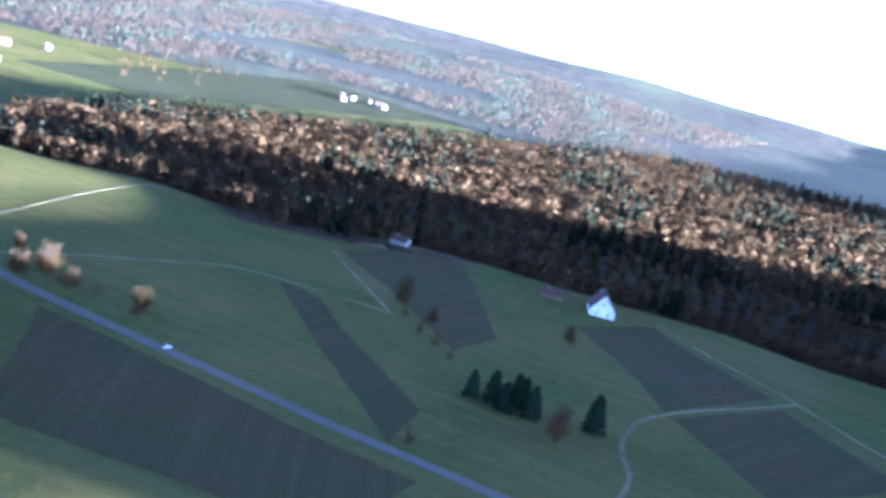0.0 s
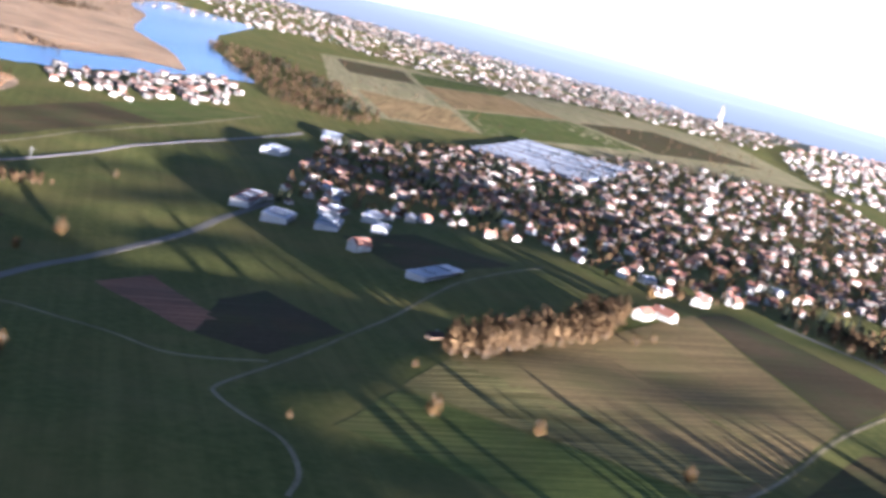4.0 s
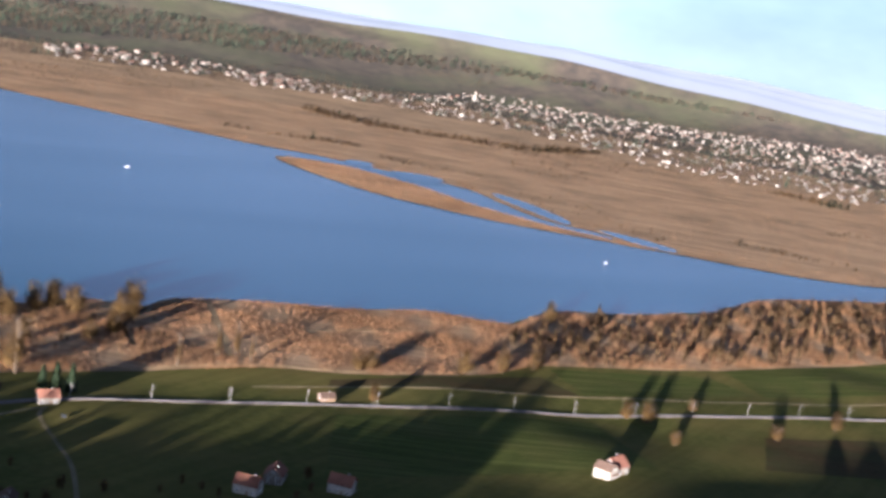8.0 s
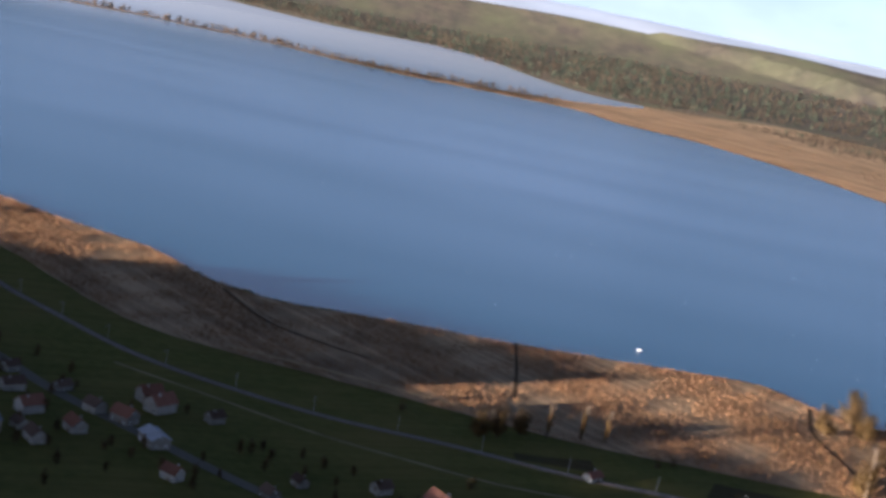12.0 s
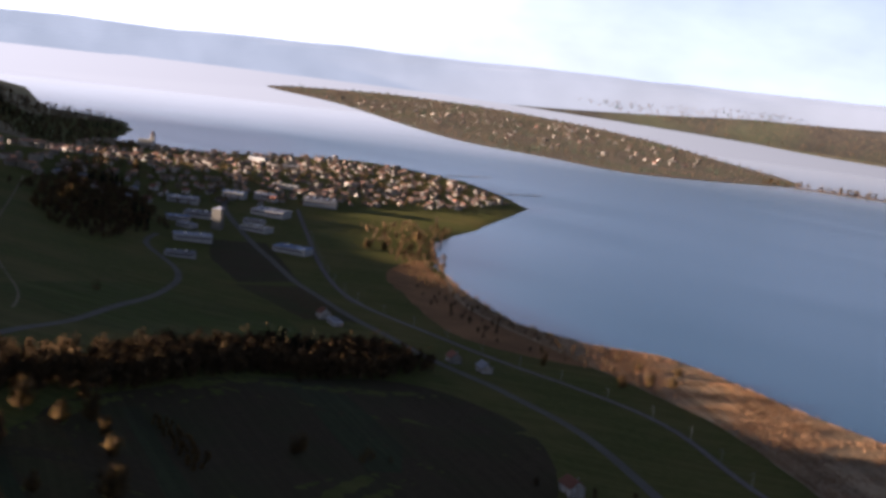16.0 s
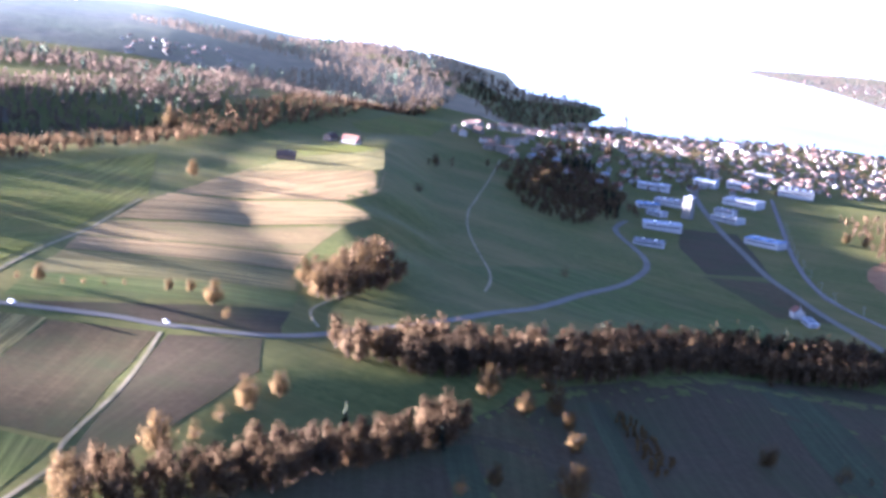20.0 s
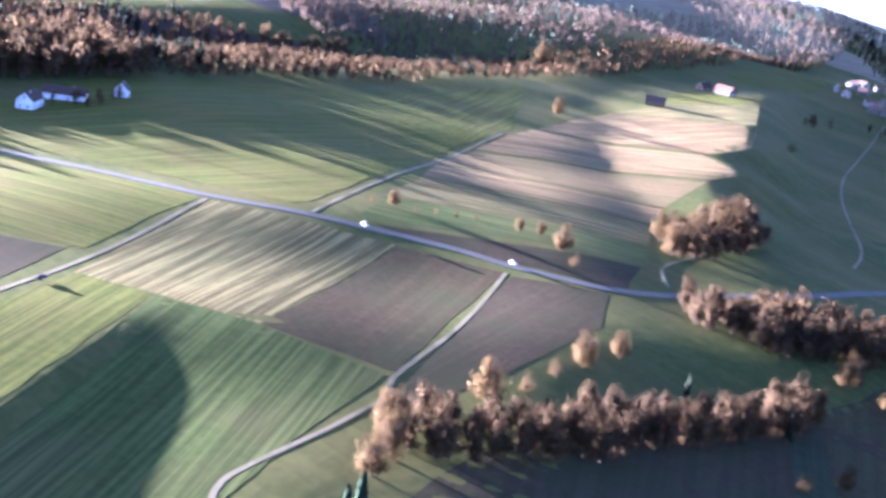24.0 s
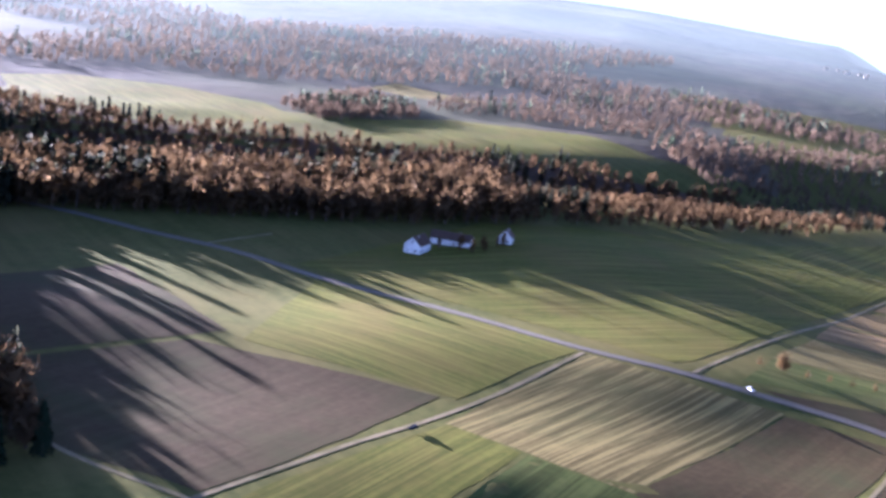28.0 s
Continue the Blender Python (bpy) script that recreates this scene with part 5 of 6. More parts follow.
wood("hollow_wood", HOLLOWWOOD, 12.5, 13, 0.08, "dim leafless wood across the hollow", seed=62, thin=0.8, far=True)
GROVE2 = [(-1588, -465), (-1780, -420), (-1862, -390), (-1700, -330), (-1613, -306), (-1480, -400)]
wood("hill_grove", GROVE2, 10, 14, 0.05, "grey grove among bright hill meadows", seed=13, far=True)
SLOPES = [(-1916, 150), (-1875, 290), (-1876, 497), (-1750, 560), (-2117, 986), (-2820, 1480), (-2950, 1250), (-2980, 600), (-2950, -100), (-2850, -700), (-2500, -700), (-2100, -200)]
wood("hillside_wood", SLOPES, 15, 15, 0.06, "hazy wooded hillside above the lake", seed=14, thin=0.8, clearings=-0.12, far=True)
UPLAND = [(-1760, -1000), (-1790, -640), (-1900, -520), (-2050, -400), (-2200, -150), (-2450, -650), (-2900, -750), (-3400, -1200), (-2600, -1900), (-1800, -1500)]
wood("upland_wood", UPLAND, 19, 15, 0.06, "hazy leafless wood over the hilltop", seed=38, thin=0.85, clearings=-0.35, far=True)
MIDSLOPE = [(-1520, -330), (-1880, -300), (-2080, -180), (-1900, 130), (-1880, 480), (-1700, 420), (-1660, 200), (-1560, -60)]
wood("midslope_wood", MIDSLOPE, 15, 13, 0.06, "dim woods between hill meadows", seed=63, thin=0.8, clearings=-0.15, far=True)
BANK = [(-1395, 629), (-1597, 829), (-1616, 889), (-1450, 800), (-1319, 737), (-1180, 616), (-1130, 520), (-1218, 516)]
wood("bank_wood", BANK, 10, 12, 0.04, "dark wooded bank above the works halls", seed=47, thin=0.75)
VALE = [(-1334, 432), (-1411, 536), (-1417, 612), (-1230, 600), (-1195, 659), (-1382, 777), (-1508, 753), (-1450, 640)]
wood("slope_wood", VALE, 11, 13, 0.0, "bare trees on a shaded slope", seed=15, thin=0.6)
# only the corner is seen; the rest is added for its shade
SCREEN = [(-545, -372), (-526, -384), (-480, -430), (-400, -470), (-360, -540), (-460, -560), (-520, -480), (-620, -440), (-575, -395)]
wood("dark_copse", SCREEN, 9, 26, 0.6, "dark conifer copse at a field corner, extended unseen for shade", seed=16)
# unseen wood, added so that its shadow falls on the meadows
SOUTH_SHADE = [(-1010, -590), (-900, -545), (-800, -515), (-720, -495), (-640, -505), (-600, -520), (-560, -570), (-640, -660), (-780, -760), (-960, -760)]
wood("south_wood", SOUTH_SHADE, 9, 32, 0.1, "unseen wood edge added to shade the meadows", seed=17, thin=0.95, grade="mid")
# light blocker out of view: trees added to darken the ploughed fields
FIELD_SHADE = [(-800, -530), (-740, -485), (-690, -472), (-620, -480), (-640, -540), (-760, -580)]
wood("tall_copse", FIELD_SHADE, 9, 25, 0.0, "unseen copse added to shade the ploughed fields", seed=40, thin=0.8, grade="mid")
# never in view: trees added below the camera to shade the village
SLOPE_SHADE = [(-275, 21), (-240, 58), (-150, -40), (-75, -120), (-105, -160), (-190, -75)]
wood("slope_copse", SLOPE_SHADE, 7, 21, 0.1, "unseen copse added to shade the village below", seed=37, thin=0.9, grade="far")
SHOREWOOD = [(440, 404), (505, 426), (668, 413), (920, 436), (1100, 472), (1240, 540), (1228, 640), (1131, 655), (983, 640), (849, 580), (735, 560), (639, 570), (560, 525), (500, 480)]
wood("shore_wood", SHOREWOOD, 11, 15, 0.0, "thin leafless wood standing in reed", kind="slim", seed=18, thin=0.3, spread=0.45)
wood("shore_scrub", SHOREWOOD, 17, 7, 0.0, "brown scrub under the shore trees", seed=19, thin=0.45, spread=0.5)
wood("shore_trees", SHOREWOOD, 26, 15, 0.0, "spreading bare trees among the reeds", seed=46, thin=0.4, spread=0.35)
RIVERWOOD = [(2322, 841), (2420, 760), (2352, 650), (2273, 540), (1932, 310), (1741, 295), (1748, 430), (1850, 500), (1972, 600), (2150, 720)]
wood("river_wood", RIVERWOOD, 15, 14, 0.05, "bare trees along the river", seed=20, thin=0.7)
SCRUB = [(60, 470), (110, 425), (170, 440), (230, 470), (260, 540), (200, 570), (120, 560), (70, 540)]
wood("reed_scrub", SCRUB, 12, 5.5, 0.0, "brown scrub among reeds", seed=21, thin=0.6)
SCRUB2 = [(-1060, 870), (-960, 790), (-860, 690), (-720, 600), (-640, 590), (-560, 620), (-600, 680), (-700, 670), (-860, 760), (-1000, 870)]
wood("shore_hedge", SCRUB2, 13, 8, 0.0, "brown bushes along the shore", seed=22, thin=0.55)
BAYWOOD = [(-1190, 960), (-1060, 860), (-980, 800), (-940, 840), (-1060, 960), (-1130, 1100), (-1200, 1080)]
wood("bay_wood", BAYWOOD, 13, 12, 0.0, "lit bare trees beside the bay", seed=23, thin=0.6)
POINTWOOD = [(-2900, 1480), (-2660, 1530), (-2480, 1585), (-2500, 1540), (-2650, 1480), (-2880, 1400)]
wood("point_wood", POINTWOOD, 17, 19, 0.0, "row of poplars on a lake point", kind="slim", seed=24)
line = np.array(rounded(DAM, 30))
DAMWOOD = [(x, y + 20) for x, y in line if x < -120] + [(x, y - 18) for x, y in line[::-1] if x < -120]
wood("causeway_trees", DAMWOOD, 12, 15, 0.0, "bare trees and bushes on the causeway", seed=25, thin=0.8, spread=0.55)
wood("causeway_poplars", DAMWOOD, 24, 22, 0.0, "scattered bare poplars on the causeway", kind="slim", seed=45, thin=0.4, spread=0.3)
wood("island_trees", ISLE, 26, 12, 0.05, "scattered bare trees on the island", seed=26, thin=0.75, far=True)
wood("marsh_bushes", RIED, 24, 6.5, 0.0, "scattered dark bushes on the marsh", seed=27, thin=0.5, clearings=0.42, spread=0.5)
# lines of bushes and trees across the marsh: plan line, width, height
MARSH_LINES = [([(1260, 2424), (1289, 2263), (1351, 2176)], 70, 12), ([(1351, 2176), (1463, 2104), (1591, 2030), (1881, 2139)], 60, 11), ([(827, 1894), (922, 1806), (1052, 1774)], 26, 8), ([(1018, 1640), (1048, 1579), (1145, 1486)], 18, 7),
               ([(1124, 1310), (1164, 1289), (1190, 1236)], 16, 5), ([(2019, 1681), (2043, 1600), (2045, 1503)], 60, 12), ([(1621, 1165), (1736, 1174)], 24, 7), ([(1256, 1024), (1303, 977), (1317, 921), (1372, 872)], 22, 7),
               ([(1638, 1016), (1601, 906), (1603, 791), (1563, 690)], 26, 9), ([(2028, 1153), (2127, 1091), (2310, 1092)], 60, 10), ([(987, 1830), (1041, 1743)], 24, 9)]
for k, (line, wide, high) in enumerate(MARSH_LINES):
    q = np.array(rounded(line, 25))
    d = np.gradient(q, axis=0)
    d = np.stack([d[:, 1], -d[:, 0]], -1) / np.hypot(d[:, 0], d[:, 1])[:, None] * wide / 2
    wood("marsh_hedge", [tuple(v) for v in q + d] + [tuple(v) for v in (q - d)[::-1]], 9.5, high, 0.05, "dark line of bare bushes across the marsh", seed=70 + k, thin=0.6, spread=0.5)
FOOT = [(1100, 3050), (1500, 3000), (1900, 2520), (2150, 1850), (2600, 1500), (3000, 1450), (3300, 2000), (2300, 3300), (1500, 3700), (700, 3800), (300, 3400), (600, 3100)]
wood("town_trees", FOOT, 20, 11, 0.08, "bare trees round the far town", seed=28, thin=0.7, far=True)
NORTHWOOD = [(-1700, 4750), (-700, 4350), (0, 3450), (600, 3900), (1500, 4100), (3200, 4400), (4600, 4000), (4300, 4300), (2500, 4850), (0, 5100), (-1700, 5000)]
wood("far_forest", NORTHWOOD, 30, 20, 0.3, "wide dark forest beyond the marsh", seed=29, thin=0.85, far=True)
EASTWOOD = [(1850, -950), (2600, -800), (4200, -700), (4300, -3000), (2500, -3300), (1700, -1900), (2100, -1750), (2300, -1500), (2000, -1150)]
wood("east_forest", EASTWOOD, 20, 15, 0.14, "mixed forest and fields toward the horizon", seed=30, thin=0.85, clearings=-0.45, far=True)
GARDENS = [(880, 60), (1500, 240), (1890, 147), (2300, -50), (2600, -415), (2120, -520), (1790, -670), (1631, -690), (1212, -530), (1071, -410), (930, -350), (850, -262), (930, -173), (950, -69)]
wood("village_trees", GARDENS, 15, 10, 0.12, "bare garden trees among village houses", seed=31, thin=0.6)
LANE = [(-1350, 760), (-1500, 720), (-2085, 1230), (-1960, 1330), (-1862, 1660), (-1578, 1650), (-1320, 1480), (-1280, 1300), (-1340, 1100)]
wood("town_garden_trees", LANE, 16, 9, 0.0, "bare garden trees among lakeside houses", seed=32, thin=0.5)

NORTHBANK = [(-4066, 5950), (-3215, 5450), (-2172, 4740), (-1551, 4590), (-1000, 4280), (-541, 4320), (-200, 4000), (-100, 4500), (-1500, 5300), (-3000, 6300)]
wood("north_shore_trees", NORTHBANK, 48, 17, 0.1, "hazy bare woods along the far shore", seed=41, thin=0.75, far=True)
POINTSLOPE = [(-2300, 1460), (-2080, 1262), (-1960, 1250), (-1900, 1120), (-2050, 1020), (-2450, 1150), (-2700, 1400), (-2650, 1500), (-2480, 1560)]
wood("point_slope_wood", POINTSLOPE, 15, 11, 0.05, "bare trees on the lake point", seed=42, thin=0.75)
HOMES = [(-460, 300), (-400, 360), (-250, 300), (-120, 260), (30, 262), (220, 215), (200, 140), (0, 120), (-170, 140), (-330, 180)]
wood("house_garden_trees", HOMES, 15, 7.5, 0.12, "bare bushes and small trees between village houses", seed=43, thin=0.5, grade="near")
FARMYARD = [(-905, -262), (-915, -240), (-945, -225), (-960, -250), (-935, -275)]
wood("farmyard_trees", FARMYARD, 11, 9, 0.1, "bare trees behind the farmhouse", seed=44, thin=0.7)
RING = [(571, 142), (631, 194), (717, 235), (763, 231), (783, 192), (763, 176), (741, 212), (688, 207), (627, 174), (532, 100)]
wood("hedge", RING, 7, 9, 0.0, "brown hedge curving round a barn", seed=34)
ORCHARD = [(-573, 124), (-570, 137), (-517, 117), (-499, 92)]
wood("orchard", ORCHARD, 4.5, 4, 0.0, "rows of small orchard trees, golden light in their colour", seed=35, twigs=TWIG_GOLD)
HAMLETWOOD = [(1800, -1040), (2161, -1300), (2000, -1400), (1700, -1150), (1640, -1000)]
wood("meadow_trees", HAMLETWOOD, 30, 13, 0.05, "scattered lit trees on far meadows", seed=36, thin=0.5)

# ---- reeds ----
def reed_heap(name, poly, count, height, seed, label, level=None, wide=0.38):
    rng = np.random.default_rng(seed)
    q = np.array(poly, float)
    x, y = rng.uniform(q[:, 0].min(), q[:, 0].max(), count * 4), rng.uniform(q[:, 1].min(), q[:, 1].max(), count * 4)
    ok = inside(poly, x, y) & (np.sin(x / 19 + y / 31) + np.sin(x / 7 - y / 11) * 0.6 + rng.normal(0, 0.7, x.shape) > (-0.4 if level is None else -9))
    for lane, pts in REED_LANES:
        for (ax, ay), (bx, by) in zip(pts, pts[1:]):
            k = np.clip(((x - ax) * (bx - ax) + (y - ay) * (by - ay)) / ((bx - ax) ** 2 + (by - ay) ** 2), 0, 1)
            ok &= np.hypot(x - ax - k * (bx - ax), y - ay - k * (by - ay)) > lane * 0.55
    x, y = x[ok][:count], y[ok][:count]
    z = ground(x, y) if level is None else np.full(x.shape, level)
    c = np.stack([x, y, np.maximum(z, 0) + 0.3 + height * 0.45], 1)
    # stalk normals lean toward the sun so that the reeds look lit
    v, f, lean = soft(*shards(rng, c, height, wide, 2.4), rng.normal(0, 0.45, c.shape) * (1, 1, 0.3) + (-0.25, -0.22, 0.5))
    v, _ = drawn_in(v)
    tagged(heap(name, v, f, [REED_STALK], None, lean), label, "reeds", kind="stuff")


BELT_W = [p for p in BELT if p[0] < 130]
BELT_E = [p for p in BELT if p[0] >= 100]
reed_heap("reed_stand", BELT_W, 110000, 2.4, 41, "tall dry tan reed along the shore")
reed_heap("reed_stand", BELT_E, 80000, 2.6, 42, "tall dry tan reed under bare trees")
reed_heap("reed_stand", BAR, 9000, 3.0, 43, "dry reed on a narrow lake island", 0.4)
front = [p for p in RIED[:22]]
fringe = front + [(x + 60, y + 60) for x, y in front[::-1]]
reed_heap("reed_fringe", fringe, 24000, 3.2, 44, "dry reed fringe of the far marsh", 0.4)
reed_heap("marsh_reeds", [p for p in RIED if p[1] < 3400 and p[0] < 3200], 70000, 1.7, 45, "endless dry reed of the far marsh", 0.4, 0.5)


# ---- houses ----
def gable(bm, l, w, h, rise, base=0.0):
    """A gabled block, ridge along x."""
    a, b = l / 2, w / 2
    v = [bm.verts.new(p) for p in ((-a, -b, base), (a, -b, base), (a, b, base), (-a, b, base), (-a, -b, h), (a, -b, h), (a, b, h), (-a, b, h), (-a, 0, h + rise), (a, 0, h + rise))]
    for f in ((3, 2, 1, 0), (0, 1, 5, 4), (2, 3, 7, 6), (1, 2, 6, 9, 5), (3, 0, 4, 8, 7), (4, 5, 9, 8), (6, 7, 8, 9)):
        bm.faces.new([v[i] for i in f])


def block(bm, size, at):
    m = Matrix.LocRotScale(Vector(at), None, Vector(size))
    bmesh.ops.create_cube(bm, size=1.0, matrix=m)


def roof_slabs(bm, l, w, h, rise, over, thick=0.28):
    """Two roof slabs meeting at the ridge, with eaves and verges."""
    a, b = l / 2 + over, w / 2 + over
    drop = rise / (w / 2) * over
    for s in (-1, 1):
        low, top = Vector((0, s * b, h - drop)), Vector((0, 0, h + rise))
        vs = []
        for x in (-a, a):
            for p in (low, top):
                vs.append(bm.verts.new((x, p.y, p.z + 0.05)))
                vs.append(bm.verts.new((x, p.y, p.z + 0.05 + thick)))
        for f in ((0, 1, 3, 2), (4, 6, 7, 5), (1, 5, 7, 3), (0, 2, 6, 4), (0, 4, 5, 1), (2, 3, 7, 6)):
            bm.faces.new([vs[i] for i in f])
    bmesh.ops.recalc_face_normals(bm, faces=bm.faces[:])


PANES = {}


def pane_mesh(w, h):
    key = (w, h)
    if key not in PANES:
        out = []
        bm = bmesh.new()
        for sx, sz, px, pz in ((w + 0.24, 0.12, 0, h / 2 + 0.06), (w + 0.24, 0.12, 0, -h / 2 - 0.06), (0.12, h, w / 2 + 0.06, 0), (0.12, h, -w / 2 - 0.06, 0), (0.07, h, 0, 0)):
            block(bm, (sx, 0.10, sz), (px, 0, pz))
        me = bpy.data.meshes.new("window_frame")
        bm.to_mesh(me)
        bm.free()
        me.materials.append(WHITE)
        out.append(me)
        bm = bmesh.new()
        block(bm, (w, 0.04, h), (0, 0, 0))
        me = bpy.data.meshes.new("pane")
        bm.to_mesh(me)
        bm.free()
        me.materials.append(GLASS)
        out.append(me)
        PANES[key] = out
    return PANES[key]


def add_window(parent, x, y, z, turn, w=1.1, h=1.35):
    f, p = pane_mesh(w, h)
    win = new("window", f)
    win.parent = parent
    win.matrix_local = pose(x, y, z, 0, 0, turn)
    pane = new("pane", p)
    pane.parent = win


def make_house(l, w, h, rise, wall=None, roof=None, chimney=True, balcony=False, name="house", windows=True):
    """A gabled house: walls, roof slabs, chimney, door and windows."""
    root = empty(name)
    bm = bmesh.new()
    gable(bm, l, w, h, rise, base=-1.2)
    part("wall", bm, wall or PLASTER, root)
    bm = bmesh.new()
    roof_slabs(bm, l, w, h, rise, 0.6)
    part("roof", bm, roof or TILE_RED, root)
    if chimney:
        bm = bmesh.new()
        block(bm, (0.7, 0.7, 2.0), (l * 0.2, w * 0.14, h + rise * 0.9))
        block(bm, (0.9, 0.9, 0.15), (l * 0.2, w * 0.14, h + rise * 0.9 + 1.05))
        part("chimney", bm, CONCRETE, root)
    bm = bmesh.new()
    block(bm, (1.1, 0.12, 2.1), (l * 0.1, -w / 2 - 0.05, 1.05))
    part("door", bm, TIMBER, root)
    if windows:
        for floor in range(max(1, int(h / 2.7))):
            z = 1.6 + floor * 2.7
            for k in range(max(2, int(l / 3.2))):
                x = -l / 2 + (k + 0.5) * l / max(2, int(l / 3.2))
                for s in (-1, 1):
                    if not (floor == 0 and s < 0 and abs(x - l * 0.1) < 1.4):
                        add_window(root, x, s * (w / 2 + 0.03), z, 0)
            for s in (-1, 1):
                for yy in (-w * 0.24, w * 0.24):
                    add_window(root, s * (l / 2 + 0.03), yy, z, 90)
        for s in (-1, 1):
            add_window(root, s * (l / 2 + 0.03), 0, h + rise * 0.35, 90, 1.1, 1.2)
    if balcony:
        bm = bmesh.new()
        block(bm, (0.14, w * 0.8, 1.0), (l / 2 + 1.3, 0, 3.4))
        block(bm, (1.4, w * 0.8, 0.2), (l / 2 + 0.7, 0, 2.85))
        part("balcony", bm, TIMBER, root)
    return root


def make_hall(l, w, h, roof=None, wall=None, bays=5):
    """A flat works hall with a parapet, roof lights and a loading door."""
    root = empty("hall")
    bm = bmesh.new()
    block(bm, (l, w, h + 1), (0, 0, (h - 1) / 2))
    part("wall", bm, wall or CONCRETE, root)
    bm = bmesh.new()
    block(bm, (l + 0.6, w + 0.6, 0.35), (0, 0, h + 0.18))
    part("roof", bm, roof or SHEET, root)
    for k in range(bays):
        bm = bmesh.new()
        block(bm, (l / bays * 0.35, w * 0.7, 0.5), (-l / 2 + (k + 0.5) * l / bays, 0, h + 0.6))
        part("roof_light", bm, GLASS if k % 2 else SHEET, root)
    for s in (-1, 1):
        bm = bmesh.new()
        block(bm, (l * 0.86, 0.12, 1.1), (0, s * (w / 2 + 0.05), h * 0.62))
        part("window_band", bm, GLASS, root)
    bm = bmesh.new()
    block(bm, (0.14, 3.6, 3.4), (l / 2 + 0.05, 0, 1.7))
    part("door", bm, STEEL, root)
    return root


placed = []


def settle(ob, x, y, turn, label, category="house", group="", lift=0.0):
    p, k = spot(x, y, lift)
    ob.matrix_basis = Matrix.LocRotScale(p, Euler((0, 0, radians(90 - turn))), (k, k, k))
    placed.append((x, y))
    return tagged(ob, label, category, group)


# single farms and houses: plan place, bearing of the ridge
settle(make_house(26, 16, 4.5, 9.5, wall=WHITE, roof=TILE_BROWN, balcony=True, name="farmhouse"), 484, -906, 127, "large farmhouse with white gable and brown roof by the forest", "farmhouse")
settle(make_house(14, 8, 3, 3.5, roof=TILE_BROWN, wall=TIMBER, windows=False, name="barn"), 508, -884, 40, "low timber barn beside the farmhouse", "barn")
settle(make_house(12, 8, 4, 3, roof=TILE_BROWN), 619, -836, 60, "small pale house against the dark wood")
settle(make_house(9, 5, 2.6, 0.8, roof=SHEET, wall=STEEL, chimney=False, windows=False, name="shed"), 728, -505, 80, "flat white field shed on the meadow", "shed")
settle(make_house(13, 10, 5, 4.5, roof=TILE_RED), 384, 193, 70, "white house with bright orange tiled roof")
settle(make_house(10, 9, 5.2, 3, roof=TILE_BROWN, balcony=True), 374, 188, 160, "white gabled house annex with dark roof")
settle(make_house(9, 6, 3, 2.2, wall=TIMBER, roof=TILE_BROWN, name="railway_hut"), 284, 346, 95, "small timber hut beside the railway", "hut")
settle(make_house(11, 7, 4, 3.2), 117, 350, 92, "yellow-lit station house under conifers by the railway")
settle(make_house(16, 8, 3.5, 3, roof=TILE_RED, wall=TIMBER, name="barn"), 676, 184, 110, "low red-roofed barn inside a hedge", "barn")
settle(make_house(32, 12, 4.5, 2.5, roof=SHEET, chimney=False, name="barn"), 352, -26, 62, "long barn with pale sheet roof", "barn")
settle(make_house(14, 10, 5, 4, roof=TILE_BROWN), 363, 13, 62, "small roadside house with brown roof")
settle(make_house(9, 5, 2.5, 1.6, wall=TIMBER, roof=TILE_BROWN, windows=False, name="shed"), 569, -180, 120, "dark timber field shed", "shed")
settle(make_house(16, 10, 5, 4.5, wall=WHITE, roof=TILE_BROWN, name="farmhouse"), -913, -277, 110, "white gabled farmhouse with dark roof in the meadows", "farmhouse")
settle(make_house(24, 10, 3.5, 3.5, wall=WHITE, roof=TILE_BROWN, windows=False, name="barn"), -940, -258, 10, "long low farm barn with dark roof", "barn")
settle(make_house(9, 8, 4.5, 4.0, wall=WHITE, roof=TILE_BROWN), -954, -225, 100, "small white gabled house standing alone")
settle(make_house(18, 10, 4.5, 4, wall=TIMBER, roof=TILE_BROWN, windows=False, name="barn"), -1270, 272, 24, "dark timber barn on the plateau", "barn")
settle(make_house(20, 11, 5, 4.5), -1413, 417, 60, "white farmhouse on the plateau edge", "farmhouse")
settle(make_house(16, 10, 4.5, 4, roof=TILE_BROWN, wall=TIMBER, name="barn"), -1440, 405, 150, "brown barn beside a white farmhouse", "barn")
settle(make_house(11, 9, 5.5, 3.5), -827, 520, 120, "white house beside the main road")
settle(make_hall(22, 8, 3.5), -806, 512, 120, "low white shed beside the main road", "hall")
settle(make_house(12, 9, 5, 3.5), -673, 503, 125, "white roadside house in the trees")
settle(make_house(14, 9, 4.5, 3.5, roof=SHEET), -640, 498, 125, "small grey-roofed house beside the road")
settle(make_house(12, 9, 4.5, 3.5), 757, -268, 118, "white house at the village edge")
settle(make_house(16, 9, 4.5, 3.5, roof=TILE_RED), 770, -280, 30, "white house with red roof at the village edge")
settle(make_house(14, 9, 4.5, 3.5, roof=TILE_BROWN), 872, -296, 110, "pale villa at the village edge")
settle(make_house(12, 9, 4.5, 3.2), 920, -318, 110, "pale villa beside bare trees")
settle(make_house(12, 9, 4.5, 3.5), 1560, -812, 60, "house with red roof beyond the wood")
settle(make_house(9, 6, 3, 2, roof=TILE_RED), -39, 338, 40, "small red-roofed garden house")
settle(make_house(14, 10, 5.5, 4, roof=TILE_RED), 771, -63, 120, "white corner house at the works yard")
